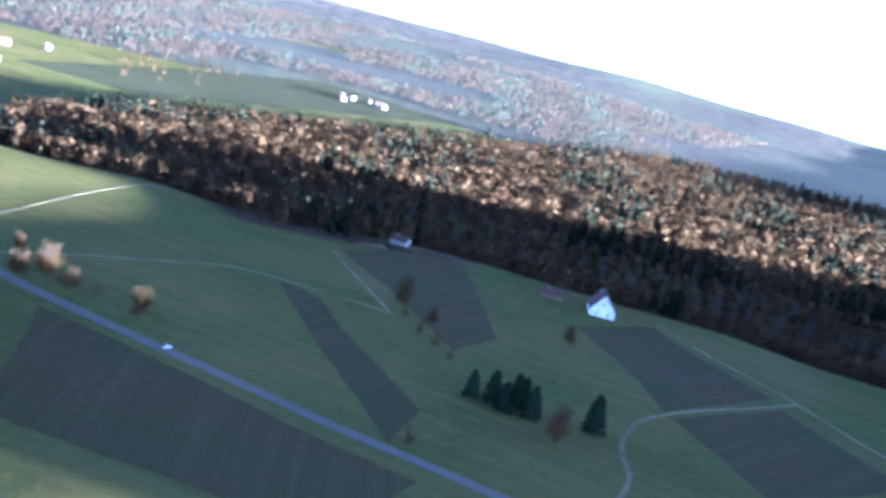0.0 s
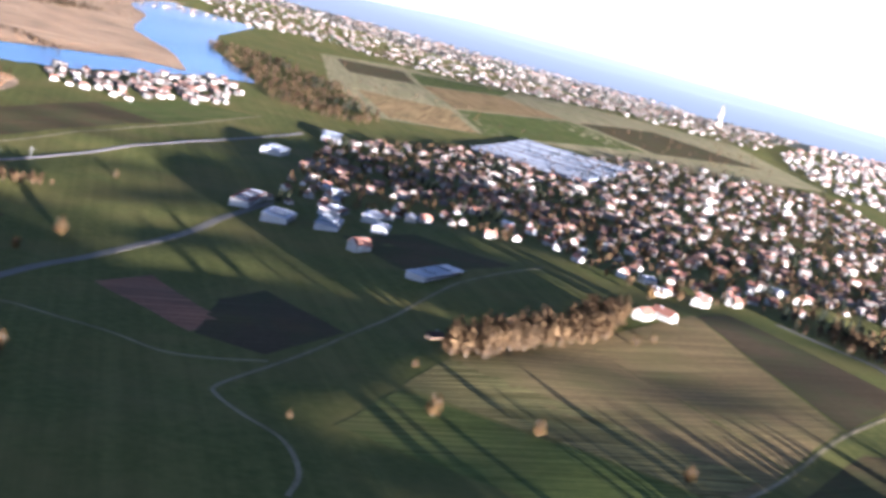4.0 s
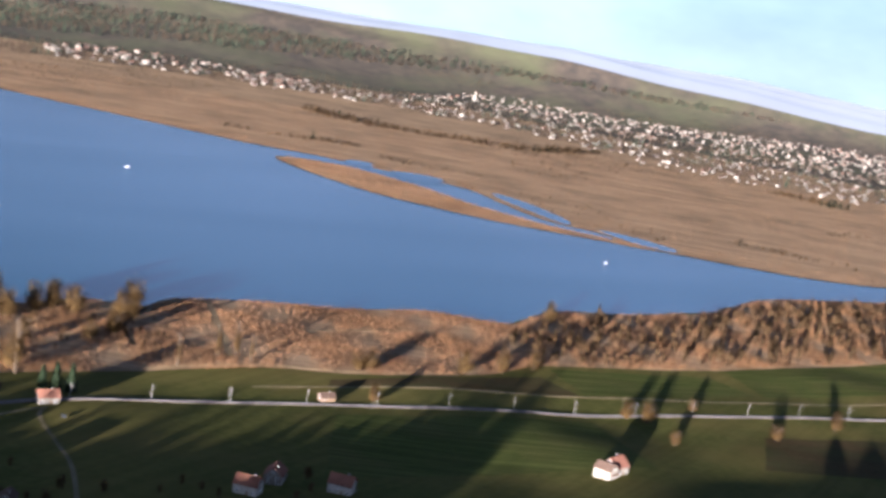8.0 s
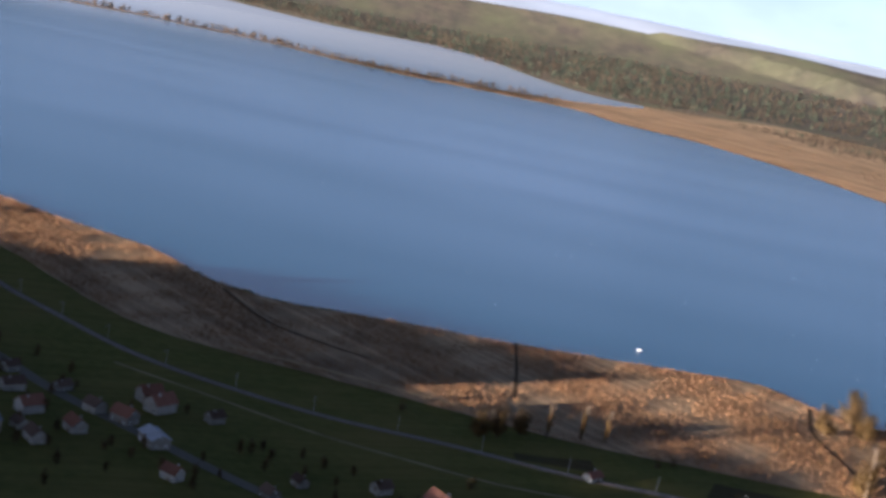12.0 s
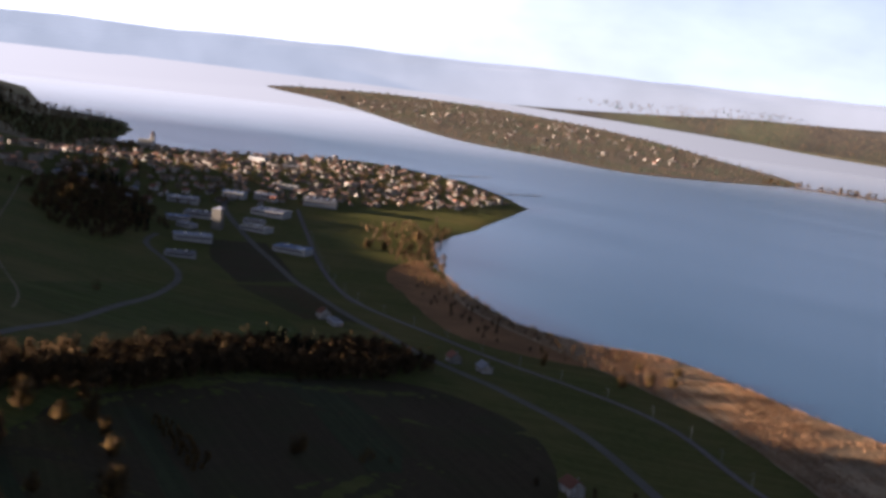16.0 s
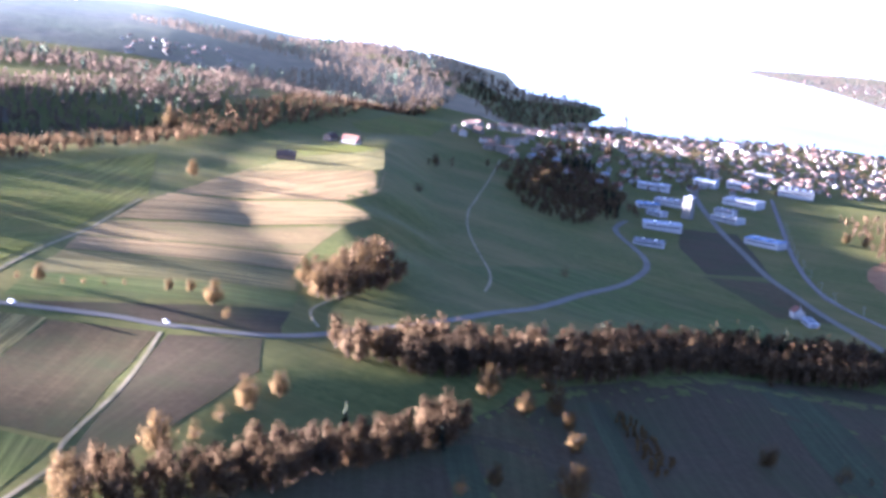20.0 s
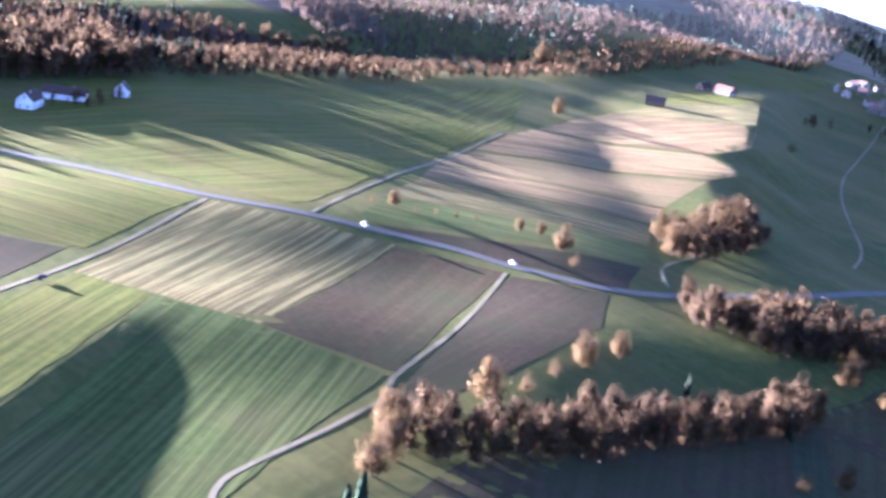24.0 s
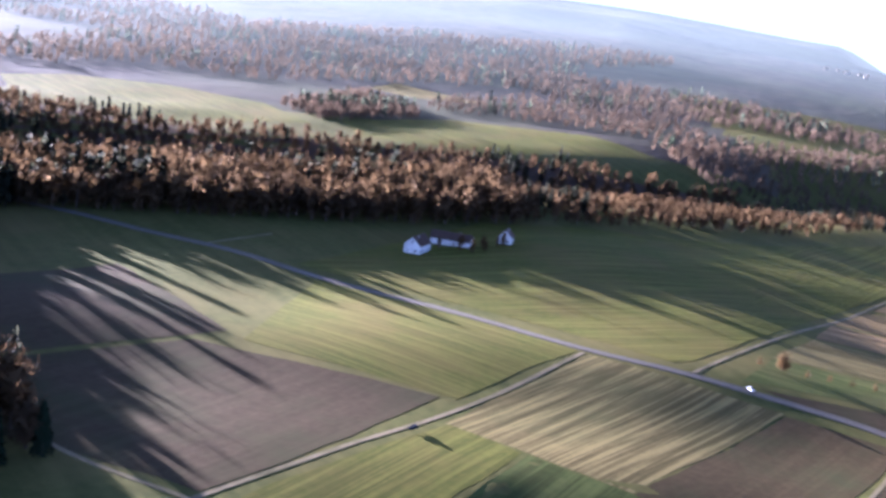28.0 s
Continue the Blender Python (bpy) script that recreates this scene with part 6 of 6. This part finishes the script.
# works yards
for l, w, h, x, y, turn, roof in ((60, 16, 6, 880, 72, 80, TILE_RED), (34, 20, 6, 830, 24, 80, SHEET), (30, 18, 5, 905, 8, 85, TILE_RED), (40, 18, 5, 838, -14, 75, SHEET), (26, 14, 6, 905, -26, 80, SHEET), (24, 12, 5, 862, -48, 80, SHEET),
                                  (70, 26, 7, 1518, 245, 70, SHEET), (44, 22, 7, 1240, 205, 80, SHEET), (60, 14, 3.5, 736, -130, 100, SHEET)):
    settle(make_hall(l, w, h, roof), x, y, turn, "long works hall with red roof at the village edge" if roof is TILE_RED else "pale works hall with flat sheet roof", "hall", "works halls")
BLUE_SHEET = plain("blue sheet roof", (0.09, 0.17, 0.32), 0.5)
FLAT_FELT = surface("grey roofing felt", (0.12, 0.115, 0.11), (0.17, 0.165, 0.16), 2, big=8)
SAND_SHEET = plain("sand-coloured sheet roof", (0.33, 0.29, 0.20), 0.6)
ROOFS = [(SHEET, "pale sheet"), (FLAT_FELT, "grey felt"), (BLUE_SHEET, "blue sheet"), (SHEET, "pale sheet"), (SAND_SHEET, "sand-coloured"), (FLAT_FELT, "dark felt")]
for n, (l, w, h, x, y, turn) in enumerate(((40, 16, 8, -1368, 826, 60), (36, 22, 7, -1273, 772, 60), (30, 18, 9, -1400, 944, 60), (44, 30, 8, -1281, 898, 60), (34, 20, 6, -1191, 787, 60), (46, 34, 10, -1340, 1050, 60), (40, 22, 7, -1142, 647, 40), (30, 16, 5, -1073, 572, 40), (38, 22, 7, -1073, 729, 60), (30, 20, 8, -1388, 990, 60), (40, 16, 6, -1472, 1112, 60), (24, 14, 6, -1230, 820, 60), (34, 15, 9, -1791, 1360, 65), (30, 14, 8, -1685, 1335, 65), (26, 18, 5, -1258, 725, 40), (20, 14, 5, -1215, 702, 75))):
    settle(make_hall(l, w, h, ROOFS[n % 6][0]), x, y, turn + (n * 37 % 30) - 15, f"works hall with flat {ROOFS[n % 6][1]} roof by the lakeside town", "hall", "lakeside works halls")
silo = empty("silo_tower")
bm = bmesh.new()
block(bm, (11, 11, 24), (0, 0, 11.5))
part("wall", bm, PLASTER, silo)
bm = bmesh.new()
block(bm, (11.5, 11.5, 0.6), (0, 0, 23.8))
block(bm, (4, 4, 2.4), (1, 1, 25.2))
part("roof", bm, SHEET, silo)
settle(silo, -1205, 738, 60, "tall white block tower among the works halls", "silo")

# the village below: six kinds of house, repeated
KINDS = [((12, 9, 5, 3.6), TILE_RED), ((11, 9, 5, 3.4), TILE_BROWN), ((14, 9, 5.2, 3.8), TILE_BROWN), ((10, 8, 4.6, 3.2), TILE_RED), ((13, 10, 5.6, 4.0), TILE_RED), ((15, 10, 5.2, 2.4), SHEET)]
STOCK = [make_house(*size, roof=roof) for size, roof in KINDS]
fresh = set(STOCK)
VILLAGE = [(-34, 252), (13, 250), (27, 211), (5, 192), (59, 197), (34, 180), (-57, 200), (-65, 234), (-179, 214), (-136, 252), (-108, 244), (-109, 217), (-50, 262), (-70, 238), (-85, 215), (-184, 173), (-162, 150),
           (-441, 311), (-410, 287), (-390, 281), (-390, 331), (-377, 357), (-377, 304), (-362, 318), (-362, 262), (-340, 254), (-336, 300), (-322, 272), (-324, 226), (-308, 208), (-296, 222), (-302, 246), (-304, 290), (-279, 268), (-262, 262), (-254, 290), (-319, 184), (-240, 240), (-220, 205),
           (-227, 293), (-264, 303), (-284, 211), (-275, 234), (-171, 238), (-25, 195), (-49, 229), (168, 196), (188, 210), (215, 192), (193, 157), (150, 150), (60, 140), (20, 130)]
house_rng = random.Random(9)
LABELS = {id(TILE_RED): "white village house with red tiled roof", id(TILE_BROWN): "white village house with dark brown roof", id(SHEET): "white village house with low grey roof"}


def village_house(x, y, turn, group, size=0.8):
    k = house_rng.randrange(len(STOCK))
    p, s = spot(x, y)
    s *= size * house_rng.uniform(0.83, 1.15)
    m = Matrix.LocRotScale(p, Euler((0, 0, radians(90 - turn))), (s, s, s))
    if STOCK[k] in fresh:
        fresh.discard(STOCK[k])
        STOCK[k].matrix_basis = m
        ob = STOCK[k]
    else:
        ob = copy_thing(STOCK[k], m)
    placed.append((x, y))
    tagged(ob, LABELS[id(KINDS[k][1])] + " and small windows", "house", group)


for x, y in VILLAGE:
    village_house(x, y, 125 + house_rng.choice((0, 90)) + house_rng.uniform(-12, 12), "village houses", 0.92)


GLASSHOUSE = [(1873, 150), (2196, 135), (2120, -69), (1764, -53)]
glasshouse = empty("greenhouse", "huge pale greenhouse of many glass bays behind the village", "greenhouse")
ga = [np.array(p, float) for p in GLASSHOUSE]
for n in range(18):
    k0, k1 = (n + 0.04) / 18, (n + 0.96) / 18
    corners = [ga[0] + (ga[1] - ga[0]) * k0, ga[0] + (ga[1] - ga[0]) * k1, ga[3] + (ga[2] - ga[3]) * k1, ga[3] + (ga[2] - ga[3]) * k0]
    ridge = [(corners[0] + corners[1]) / 2, (corners[3] + corners[2]) / 2]
    z = [float(ground(*c)) for c in corners]
    vs = [(*c, h) for c, h in zip(corners, z)] + [(*c, h + 4) for c, h in zip(corners, z)] + [(*ridge[0], z[0] + 6.2), (*ridge[1], z[3] + 6.2)]
    ob = mesh_object("glass_bay", vs, [(0, 1, 5, 8, 4), (2, 3, 7, 9, 6), (1, 2, 6, 5), (3, 0, 4, 7), (5, 6, 9, 8), (7, 4, 8, 9)], SHEET, glasshouse)


def far_town(name, poly, gap, label, seed, thin=0.8, size=1.0, flats=0.08, near=0, group=""):
    """A far town: many gabled houses in one heap, walls and roofs apart; the nearest are things of their own."""
    rng = np.random.default_rng(seed)
    q = np.array(poly, float)
    x, y = (g.ravel() for g in np.meshgrid(np.arange(q[:, 0].min(), q[:, 0].max(), gap), np.arange(q[:, 1].min(), q[:, 1].max(), gap)))
    x, y = x + rng.uniform(-0.32, 0.32, x.shape) * gap, y + rng.uniform(-0.32, 0.32, x.shape) * gap
    ok = inside(poly, x, y) & (rng.uniform(size=x.shape) < thin) & ~inside(GLASSHOUSE, x, y)
    x, y = x[ok], y[ok]
    if near:
        order = np.argsort(np.hypot(x - MID[0], y - MID[1]))
        x, y = x[order], y[order]
        for px, py in zip(x[:near], y[:near]):
            if all(math.hypot(px - a, py - b) > 17 for a, b in placed):
                village_house(float(px), float(py), rng.uniform(0, 180), group)
        x, y = x[near:], y[near:]
    vs, fs, ix, n = [], [], [], 0
    for px, py in zip(x, y):
        flat = rng.uniform() < flats
        l, w = rng.uniform(10, 17) * size, rng.uniform(8, 11) * size
        h, r = rng.uniform(4.5, 7.5) * size, rng.uniform(2.5, 4.2) * size
        if flat:
            l, w, h, r = l * 1.6, w * 1.2, h * 1.9, 0.4
        a, b = l / 2, w / 2
        e = 0.5
        z0 = float(ground(px, py)) + (0.5 if ground(px, py) < 0 else 0)
        z0 = max(z0, 0.6)
        body = np.array([(-a, -b, -2), (a, -b, -2), (a, b, -2), (-a, b, -2), (-a, -b, h), (a, -b, h), (a, b, h), (-a, b, h), (-a, 0, h + r), (a, 0, h + r)])
        top = np.array([(-a - e, -b - e, h - 0.2), (a + e, -b - e, h - 0.2), (a + e, 0, h + r + 0.3), (-a - e, 0, h + r + 0.3), (a + e, b + e, h - 0.2), (-a - e, b + e, h - 0.2)])
        th = rng.uniform(0, math.pi)
        c, s = math.cos(th), math.sin(th)
        v = np.concatenate([body, top])
        vs.append(np.stack([v[:, 0] * c - v[:, 1] * s + px, v[:, 0] * s + v[:, 1] * c + py, v[:, 2] + z0], 1))
        f = [(0, 1, 5), (0, 5, 4), (2, 3, 7), (2, 7, 6), (1, 2, 6), (1, 6, 9), (1, 9, 5), (3, 0, 4), (3, 4, 8), (3, 8, 7), (10, 11, 12), (10, 12, 13), (13, 12, 14), (13, 14, 15)]
        fs.append(np.array(f) + n)
        ix.append([0] * 10 + [1] * 4)
        n += 16
    p, _ = drawn_in(np.concatenate(vs))
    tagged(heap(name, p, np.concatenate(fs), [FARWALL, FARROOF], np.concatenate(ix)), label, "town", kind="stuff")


far_town("village", GARDENS, 20, "dense village of pale houses with tiled roofs", 51, thin=0.40, size=0.7, near=90, group="houses of the east village")
CITY = [(2439, 1450), (2823, 1162), (3260, 1037), (3329, 721), (3487, -195), (4895, -300), (5800, 300), (5200, 1500), (4289, 1949), (3151, 1227)]
far_town("city", CITY, 34, "pale city roofs along the far water", 52, thin=0.42, size=0.65, flats=0.14)
PLAIN = [(2300, 120), (2300, 520), (2700, 800), (3250, 720), (3450, -150), (2750, -380), (2450, -200)]
wood("plain_trees", PLAIN, 42, 10, 0.0, "bare trees along field edges before the city", seed=39, thin=0.45, clearings=-0.2)
wood("city_trees", CITY, 30, 12, 0.1, "bare trees between city roofs", seed=33, thin=0.7, far=True)
SOUTHCITY = [(2700, -450), (3400, -250), (4800, -350), (5600, -900), (3800, -1000), (2600, -700)]
far_town("suburb", SOUTHCITY, 36, "scattered suburb houses beyond the village", 53, thin=0.5, size=1.05)
EASTHAM = [(1700, -740), (1731, -797), (1727, -848), (1801, -959), (1870, -940), (1800, -720)]
far_town("east_hamlet", EASTHAM, 26, "row of pale houses beyond the valley", 62, thin=0.5)
EASTHAM2 = [(1859, -1480), (1805, -1560), (1880, -1600), (1960, -1520)]
far_town("far_farms", EASTHAM2, 34, "white farm buildings on far meadows", 63, thin=0.6)
FISHER = [(1379, 600), (1450, 590), (1603, 575), (1853, 550), (1700, 460), (1517, 405), (1337, 433), (1292, 525)]
far_town("river_village", FISHER, 21, "old riverside village of pale houses", 54, thin=0.6, size=0.8, near=8, group="riverside village houses")
NORTHTOWN = [(1519, 3427), (2000, 3300), (2500, 3700), (2757, 3796), (3064, 3491), (4587, 3331), (4400, 2500), (2900, 1750), (2240, 1560), (2146, 1785), (1917, 1972), (1934, 2448), (1717, 2820), (1321, 2954)]
far_town("north_town", NORTHTOWN, 29, "large pale town beyond the marsh", 55, thin=0.33, size=0.6, flats=0.22)
RIDGETOWN = [(873, 3132), (1222, 3113), (1513, 3008), (1788, 3450), (1477, 3600), (1143, 3700), (900, 3500)]
far_town("marsh_village", RIDGETOWN, 40, "village of red roofs above the marsh", 56, thin=0.4, size=1.0)
far_town("lakeside_town", LANE, 20, "lakeside town of pale houses catching the sun", 57, thin=0.5, size=0.66, near=40, group="lakeside town houses")
HILLTOWN = [(-1480, 690), (-1651, 689), (-1769, 800), (-1850, 950), (-2085, 1230), (-1681, 875)]
far_town("hill_houses", HILLTOWN, 26, "pale houses climbing the hill above the town", 58, thin=0.6)
ISLETOWN = [(-3700, 3500), (-2918, 3150), (-2443, 2860), (-2025, 2700), (-1735, 2800), (-1808, 3250), (-2257, 3600), (-2946, 4100), (-3700, 4300)]
far_town("island_houses", ISLETOWN, 60, "scattered garden houses on the island", 59, thin=0.3, size=0.95)
SLOPETOWN = [(-2300, 450), (-2560, 520), (-2500, 720), (-2350, 700)]
far_town("slope_hamlet", SLOPETOWN, 30, "hamlet of pale houses on the hillside", 60, thin=0.5, size=0.75)

far_town("hillside_hamlet", [(-3410, 560), (-3300, 700), (-3480, 700)], 34, "few pale houses among hillside woods", 15, size=0.7, thin=0.7)

far_town("slope_farms", [(-3050, 700), (-2900, 760), (-3000, 850)], 34, "few pale houses among hillside woods", 11, size=0.7, thin=0.7)



# ---- church towers ----
STONE = surface("brown sandstone", (0.13, 0.105, 0.08), (0.17, 0.14, 0.105), 1.5, big=8)

def make_church(height, spire, wall, roof, name="church_tower", width=7.0):
    root = empty(name)
    bm = bmesh.new()
    block(bm, (width, width, height + 1), (0, 0, (height - 1) / 2))
    part("tower", bm, wall, root)
    bm = bmesh.new()
    bmesh.ops.create_cone(bm, cap_ends=True, segments=8, radius1=width * 0.66, radius2=0.1, depth=spire, matrix=Matrix.Translation((0, 0, height + spire / 2)))
    part("spire", bm, roof, root)
    bm = bmesh.new()
    gable(bm, width * 3.2, width * 1.7, height * 0.42, height * 0.25, base=-1)
    bmesh.ops.translate(bm, verts=bm.verts[:], vec=(-width * 2.0, 0, 0))
    part("nave", bm, wall, root)
    for k in range(4):
        th = k * 90
        bm = bmesh.new()
        block(bm, (1.4, 0.2, 2.6), (0, 0, 0))
        ob = part("belfry_opening", bm, GLASS, root)
        ob.matrix_local = Matrix.Rotation(radians(th), 4, "Z") @ pose(0, -width / 2 - 0.05, height * 0.85)
    return root


settle(make_church(22, 16, PLASTER, TILE_BROWN), 1760, -229, 80, "white village church with slender dark spire", "church")
settle(make_church(20, 14, PLASTER, TILE_BROWN), 2050, -330, 80, "second village church with pointed spire", "church")
settle(make_church(48, 34, STONE, STONE, width=11), 4278, -38, 80, "tall city minster tower above the roofs", "church")
settle(make_church(24, 10, PLASTER, TILE_BROWN), -1966, 1262, 60, "lakeside church with square tower", "church")
settle(make_church(26, 9, PLASTER, TILE_BROWN, width=6), 2434, 3524, 40, "pale church tower in the far town", "church")
settle(make_church(26, 9, PLASTER, TILE_BROWN, width=6), 3900, 2200, 40, "pale tower beyond the marsh", "church")

# ---- railway masts ----
def make_mast():
    root = empty("railway_mast")
    v, f = stem((0, 0, -0.5), (0, 0, 8.8), 0.17, 0.12, 8)
    heap("post", v, f, [CONCRETE]).parent = root
    v, f = joined([stem((0, 0, 7.9), (2.9, 0, 7.9), 0.08, 0.06, 5), stem((0, 0, 8.7), (2.6, 0, 7.95), 0.05, 0.05, 4)])
    heap("arm", v, f, [STEEL]).parent = root
    v, f = stem((2.8, 0, 7.9), (2.8, 0, 6.2), 0.05, 0.05, 5)
    heap("insulator", v, f, [CONCRETE]).parent = root
    return root


track = np.array(rounded(RAIL, 2.0))
dist = np.r_[0, np.cumsum(np.hypot(*np.diff(track, axis=0).T))]
mast = make_mast()
first = True
for d in np.arange(640, dist[-1] - 200, 46.0):
    k = int(np.searchsorted(dist, d))
    dx, dy = track[k] - track[k - 1]
    nx, ny = -dy / math.hypot(dx, dy), dx / math.hypot(dx, dy)
    p, _ = spot(float(track[k][0] - nx * 3.2), float(track[k][1] - ny * 3.2), 0.1)
    m = Matrix.LocRotScale(p, Euler((0, 0, math.atan2(ny, nx))), None)
    if first:
        mast.matrix_basis = m
        ob, first = mast, False
    else:
        ob = copy_thing(mast, m)
    tagged(ob, "grey concrete overhead-line mast beside the railway", "mast", "railway masts")


# ---- cars and boats ----
CARPAINT = {"white": plain("white car paint", (0.75, 0.75, 0.74), 0.25), "dark": plain("dark car paint", (0.04, 0.045, 0.06), 0.25)}
RUBBER = plain("tyre rubber", (0.02, 0.02, 0.02), 0.9)


def make_car(paint):
    root = empty("car")
    bm = bmesh.new()
    block(bm, (4.4, 1.76, 0.62), (0, 0, 0.62))
    bmesh.ops.bevel(bm, geom=bm.edges[:], offset=0.14, segments=2, affect="EDGES")
    part("body", bm, CARPAINT[paint], root)
    bm = bmesh.new()
    vs = [bm.verts.new(p) for p in ((-1.7, -0.8, 0.9), (1.1, -0.8, 0.9), (1.1, 0.8, 0.9), (-1.7, 0.8, 0.9), (-1.3, -0.66, 1.45), (0.35, -0.66, 1.45), (0.35, 0.66, 1.45), (-1.3, 0.66, 1.45))]
    for f in ((0, 1, 5, 4), (1, 2, 6, 5), (2, 3, 7, 6), (3, 0, 4, 7), (4, 5, 6, 7)):
        bm.faces.new([vs[i] for i in f])
    part("glazing", bm, GLASS, root)
    bm = bmesh.new()
    block(bm, (1.62, 1.32, 0.06), (-0.48, 0, 1.47))
    part("roof", bm, CARPAINT[paint], root)
    for x in (-1.35, 1.35):
        for y in (-0.82, 0.82):
            bm = bmesh.new()
            bmesh.ops.create_cone(bm, cap_ends=True, segments=14, radius1=0.32, radius2=0.32, depth=0.2, matrix=pose(x, y, 0.32, 90, 0, 0))
            part("wheel", bm, RUBBER, root)
    return root


for x, y, turn, paint in ((-716, -121, 70, "white"), (-683, -58, 70, "white"), (-604, -262, 125, "dark"), (350, -557, 155, "white"), (118, 322, 0, "dark")):
    car = make_car(paint)
    p, _ = spot(x, y, 0.44)
    car.matrix_basis = Matrix.LocRotScale(p, Euler((0, 0, radians(90 - turn))), None)
    tagged(car, f"{paint} passenger car standing on the road", "car", "cars")


def make_boat():
    root = empty("boat")
    bm = bmesh.new()
    l, w = 5.6, 1.9
    vs = []
    for z, k in ((-0.2, 0.7), (0.7, 1.0)):
        for x, y in ((-l / 2, -w / 2), (l * 0.2, -w / 2), (l / 2, 0), (l * 0.2, w / 2), (-l / 2, w / 2)):
            vs.append(bm.verts.new((x * k, y * k, z)))
    bm.faces.new(vs[5:])
    for i in range(5):
        j = (i + 1) % 5
        bm.faces.new((vs[i], vs[j], vs[5 + j], vs[5 + i]))
    part("hull", bm, WHITE, root)
    bm = bmesh.new()
    block(bm, (1.8, 1.2, 0.7), (-0.4, 0, 1.0))
    bmesh.ops.bevel(bm, geom=bm.edges[:], offset=0.15, segments=1, affect="EDGES")
    part("cabin", bm, WHITE, root)
    return root


for n, (x, y) in enumerate(((463, 1279), (-5, 650), (887, 833))):
    boat = make_boat()
    boat.matrix_basis = pose(x, y, 0.15, 0, 0, 40 * n)
    tagged(boat, "small white motor boat on calm water", "boat", "boats")
bm = bmesh.new()
bmesh.ops.create_icosphere(bm, subdivisions=1, radius=0.3)
buoy = part("buoy", bm, CONCRETE)
bob = random.Random(3)
for n in range(30):
    x, y = bob.uniform(-350, 420), bob.uniform(680, 1150)
    ob = buoy if n == 0 else copy_thing(buoy, pose(0, 0, 0))
    ob.matrix_basis = pose(x, y, 0.1, 0, 0, 0)
    tagged(ob, "small pale buoy floating on the lake", "buoy", "buoys")
# landing stages off the lakeside town
for x, y, l, turn in ((-1420, 1620, 90, 20), (-1640, 1740, 110, 15)):
    pier = empty("pier")
    bm = bmesh.new()
    block(bm, (l, 3, 0.4), (l / 2 - 20, 0, 1.2))
    part("deck", bm, TIMBER, pier)
    for k in range(8):
        v, f = stem((k * l / 8 - 15, 0, -2), (k * l / 8 - 15, 0, 1.1), 0.25, 0.25, 6)
        heap("pile", v, f, [TIMBER]).parent = pier
    pier.matrix_basis = pose(x, y, 0, 0, 0, 90 - turn)
    tagged(pier, "narrow timber landing stage in the lake", "pier", "piers")
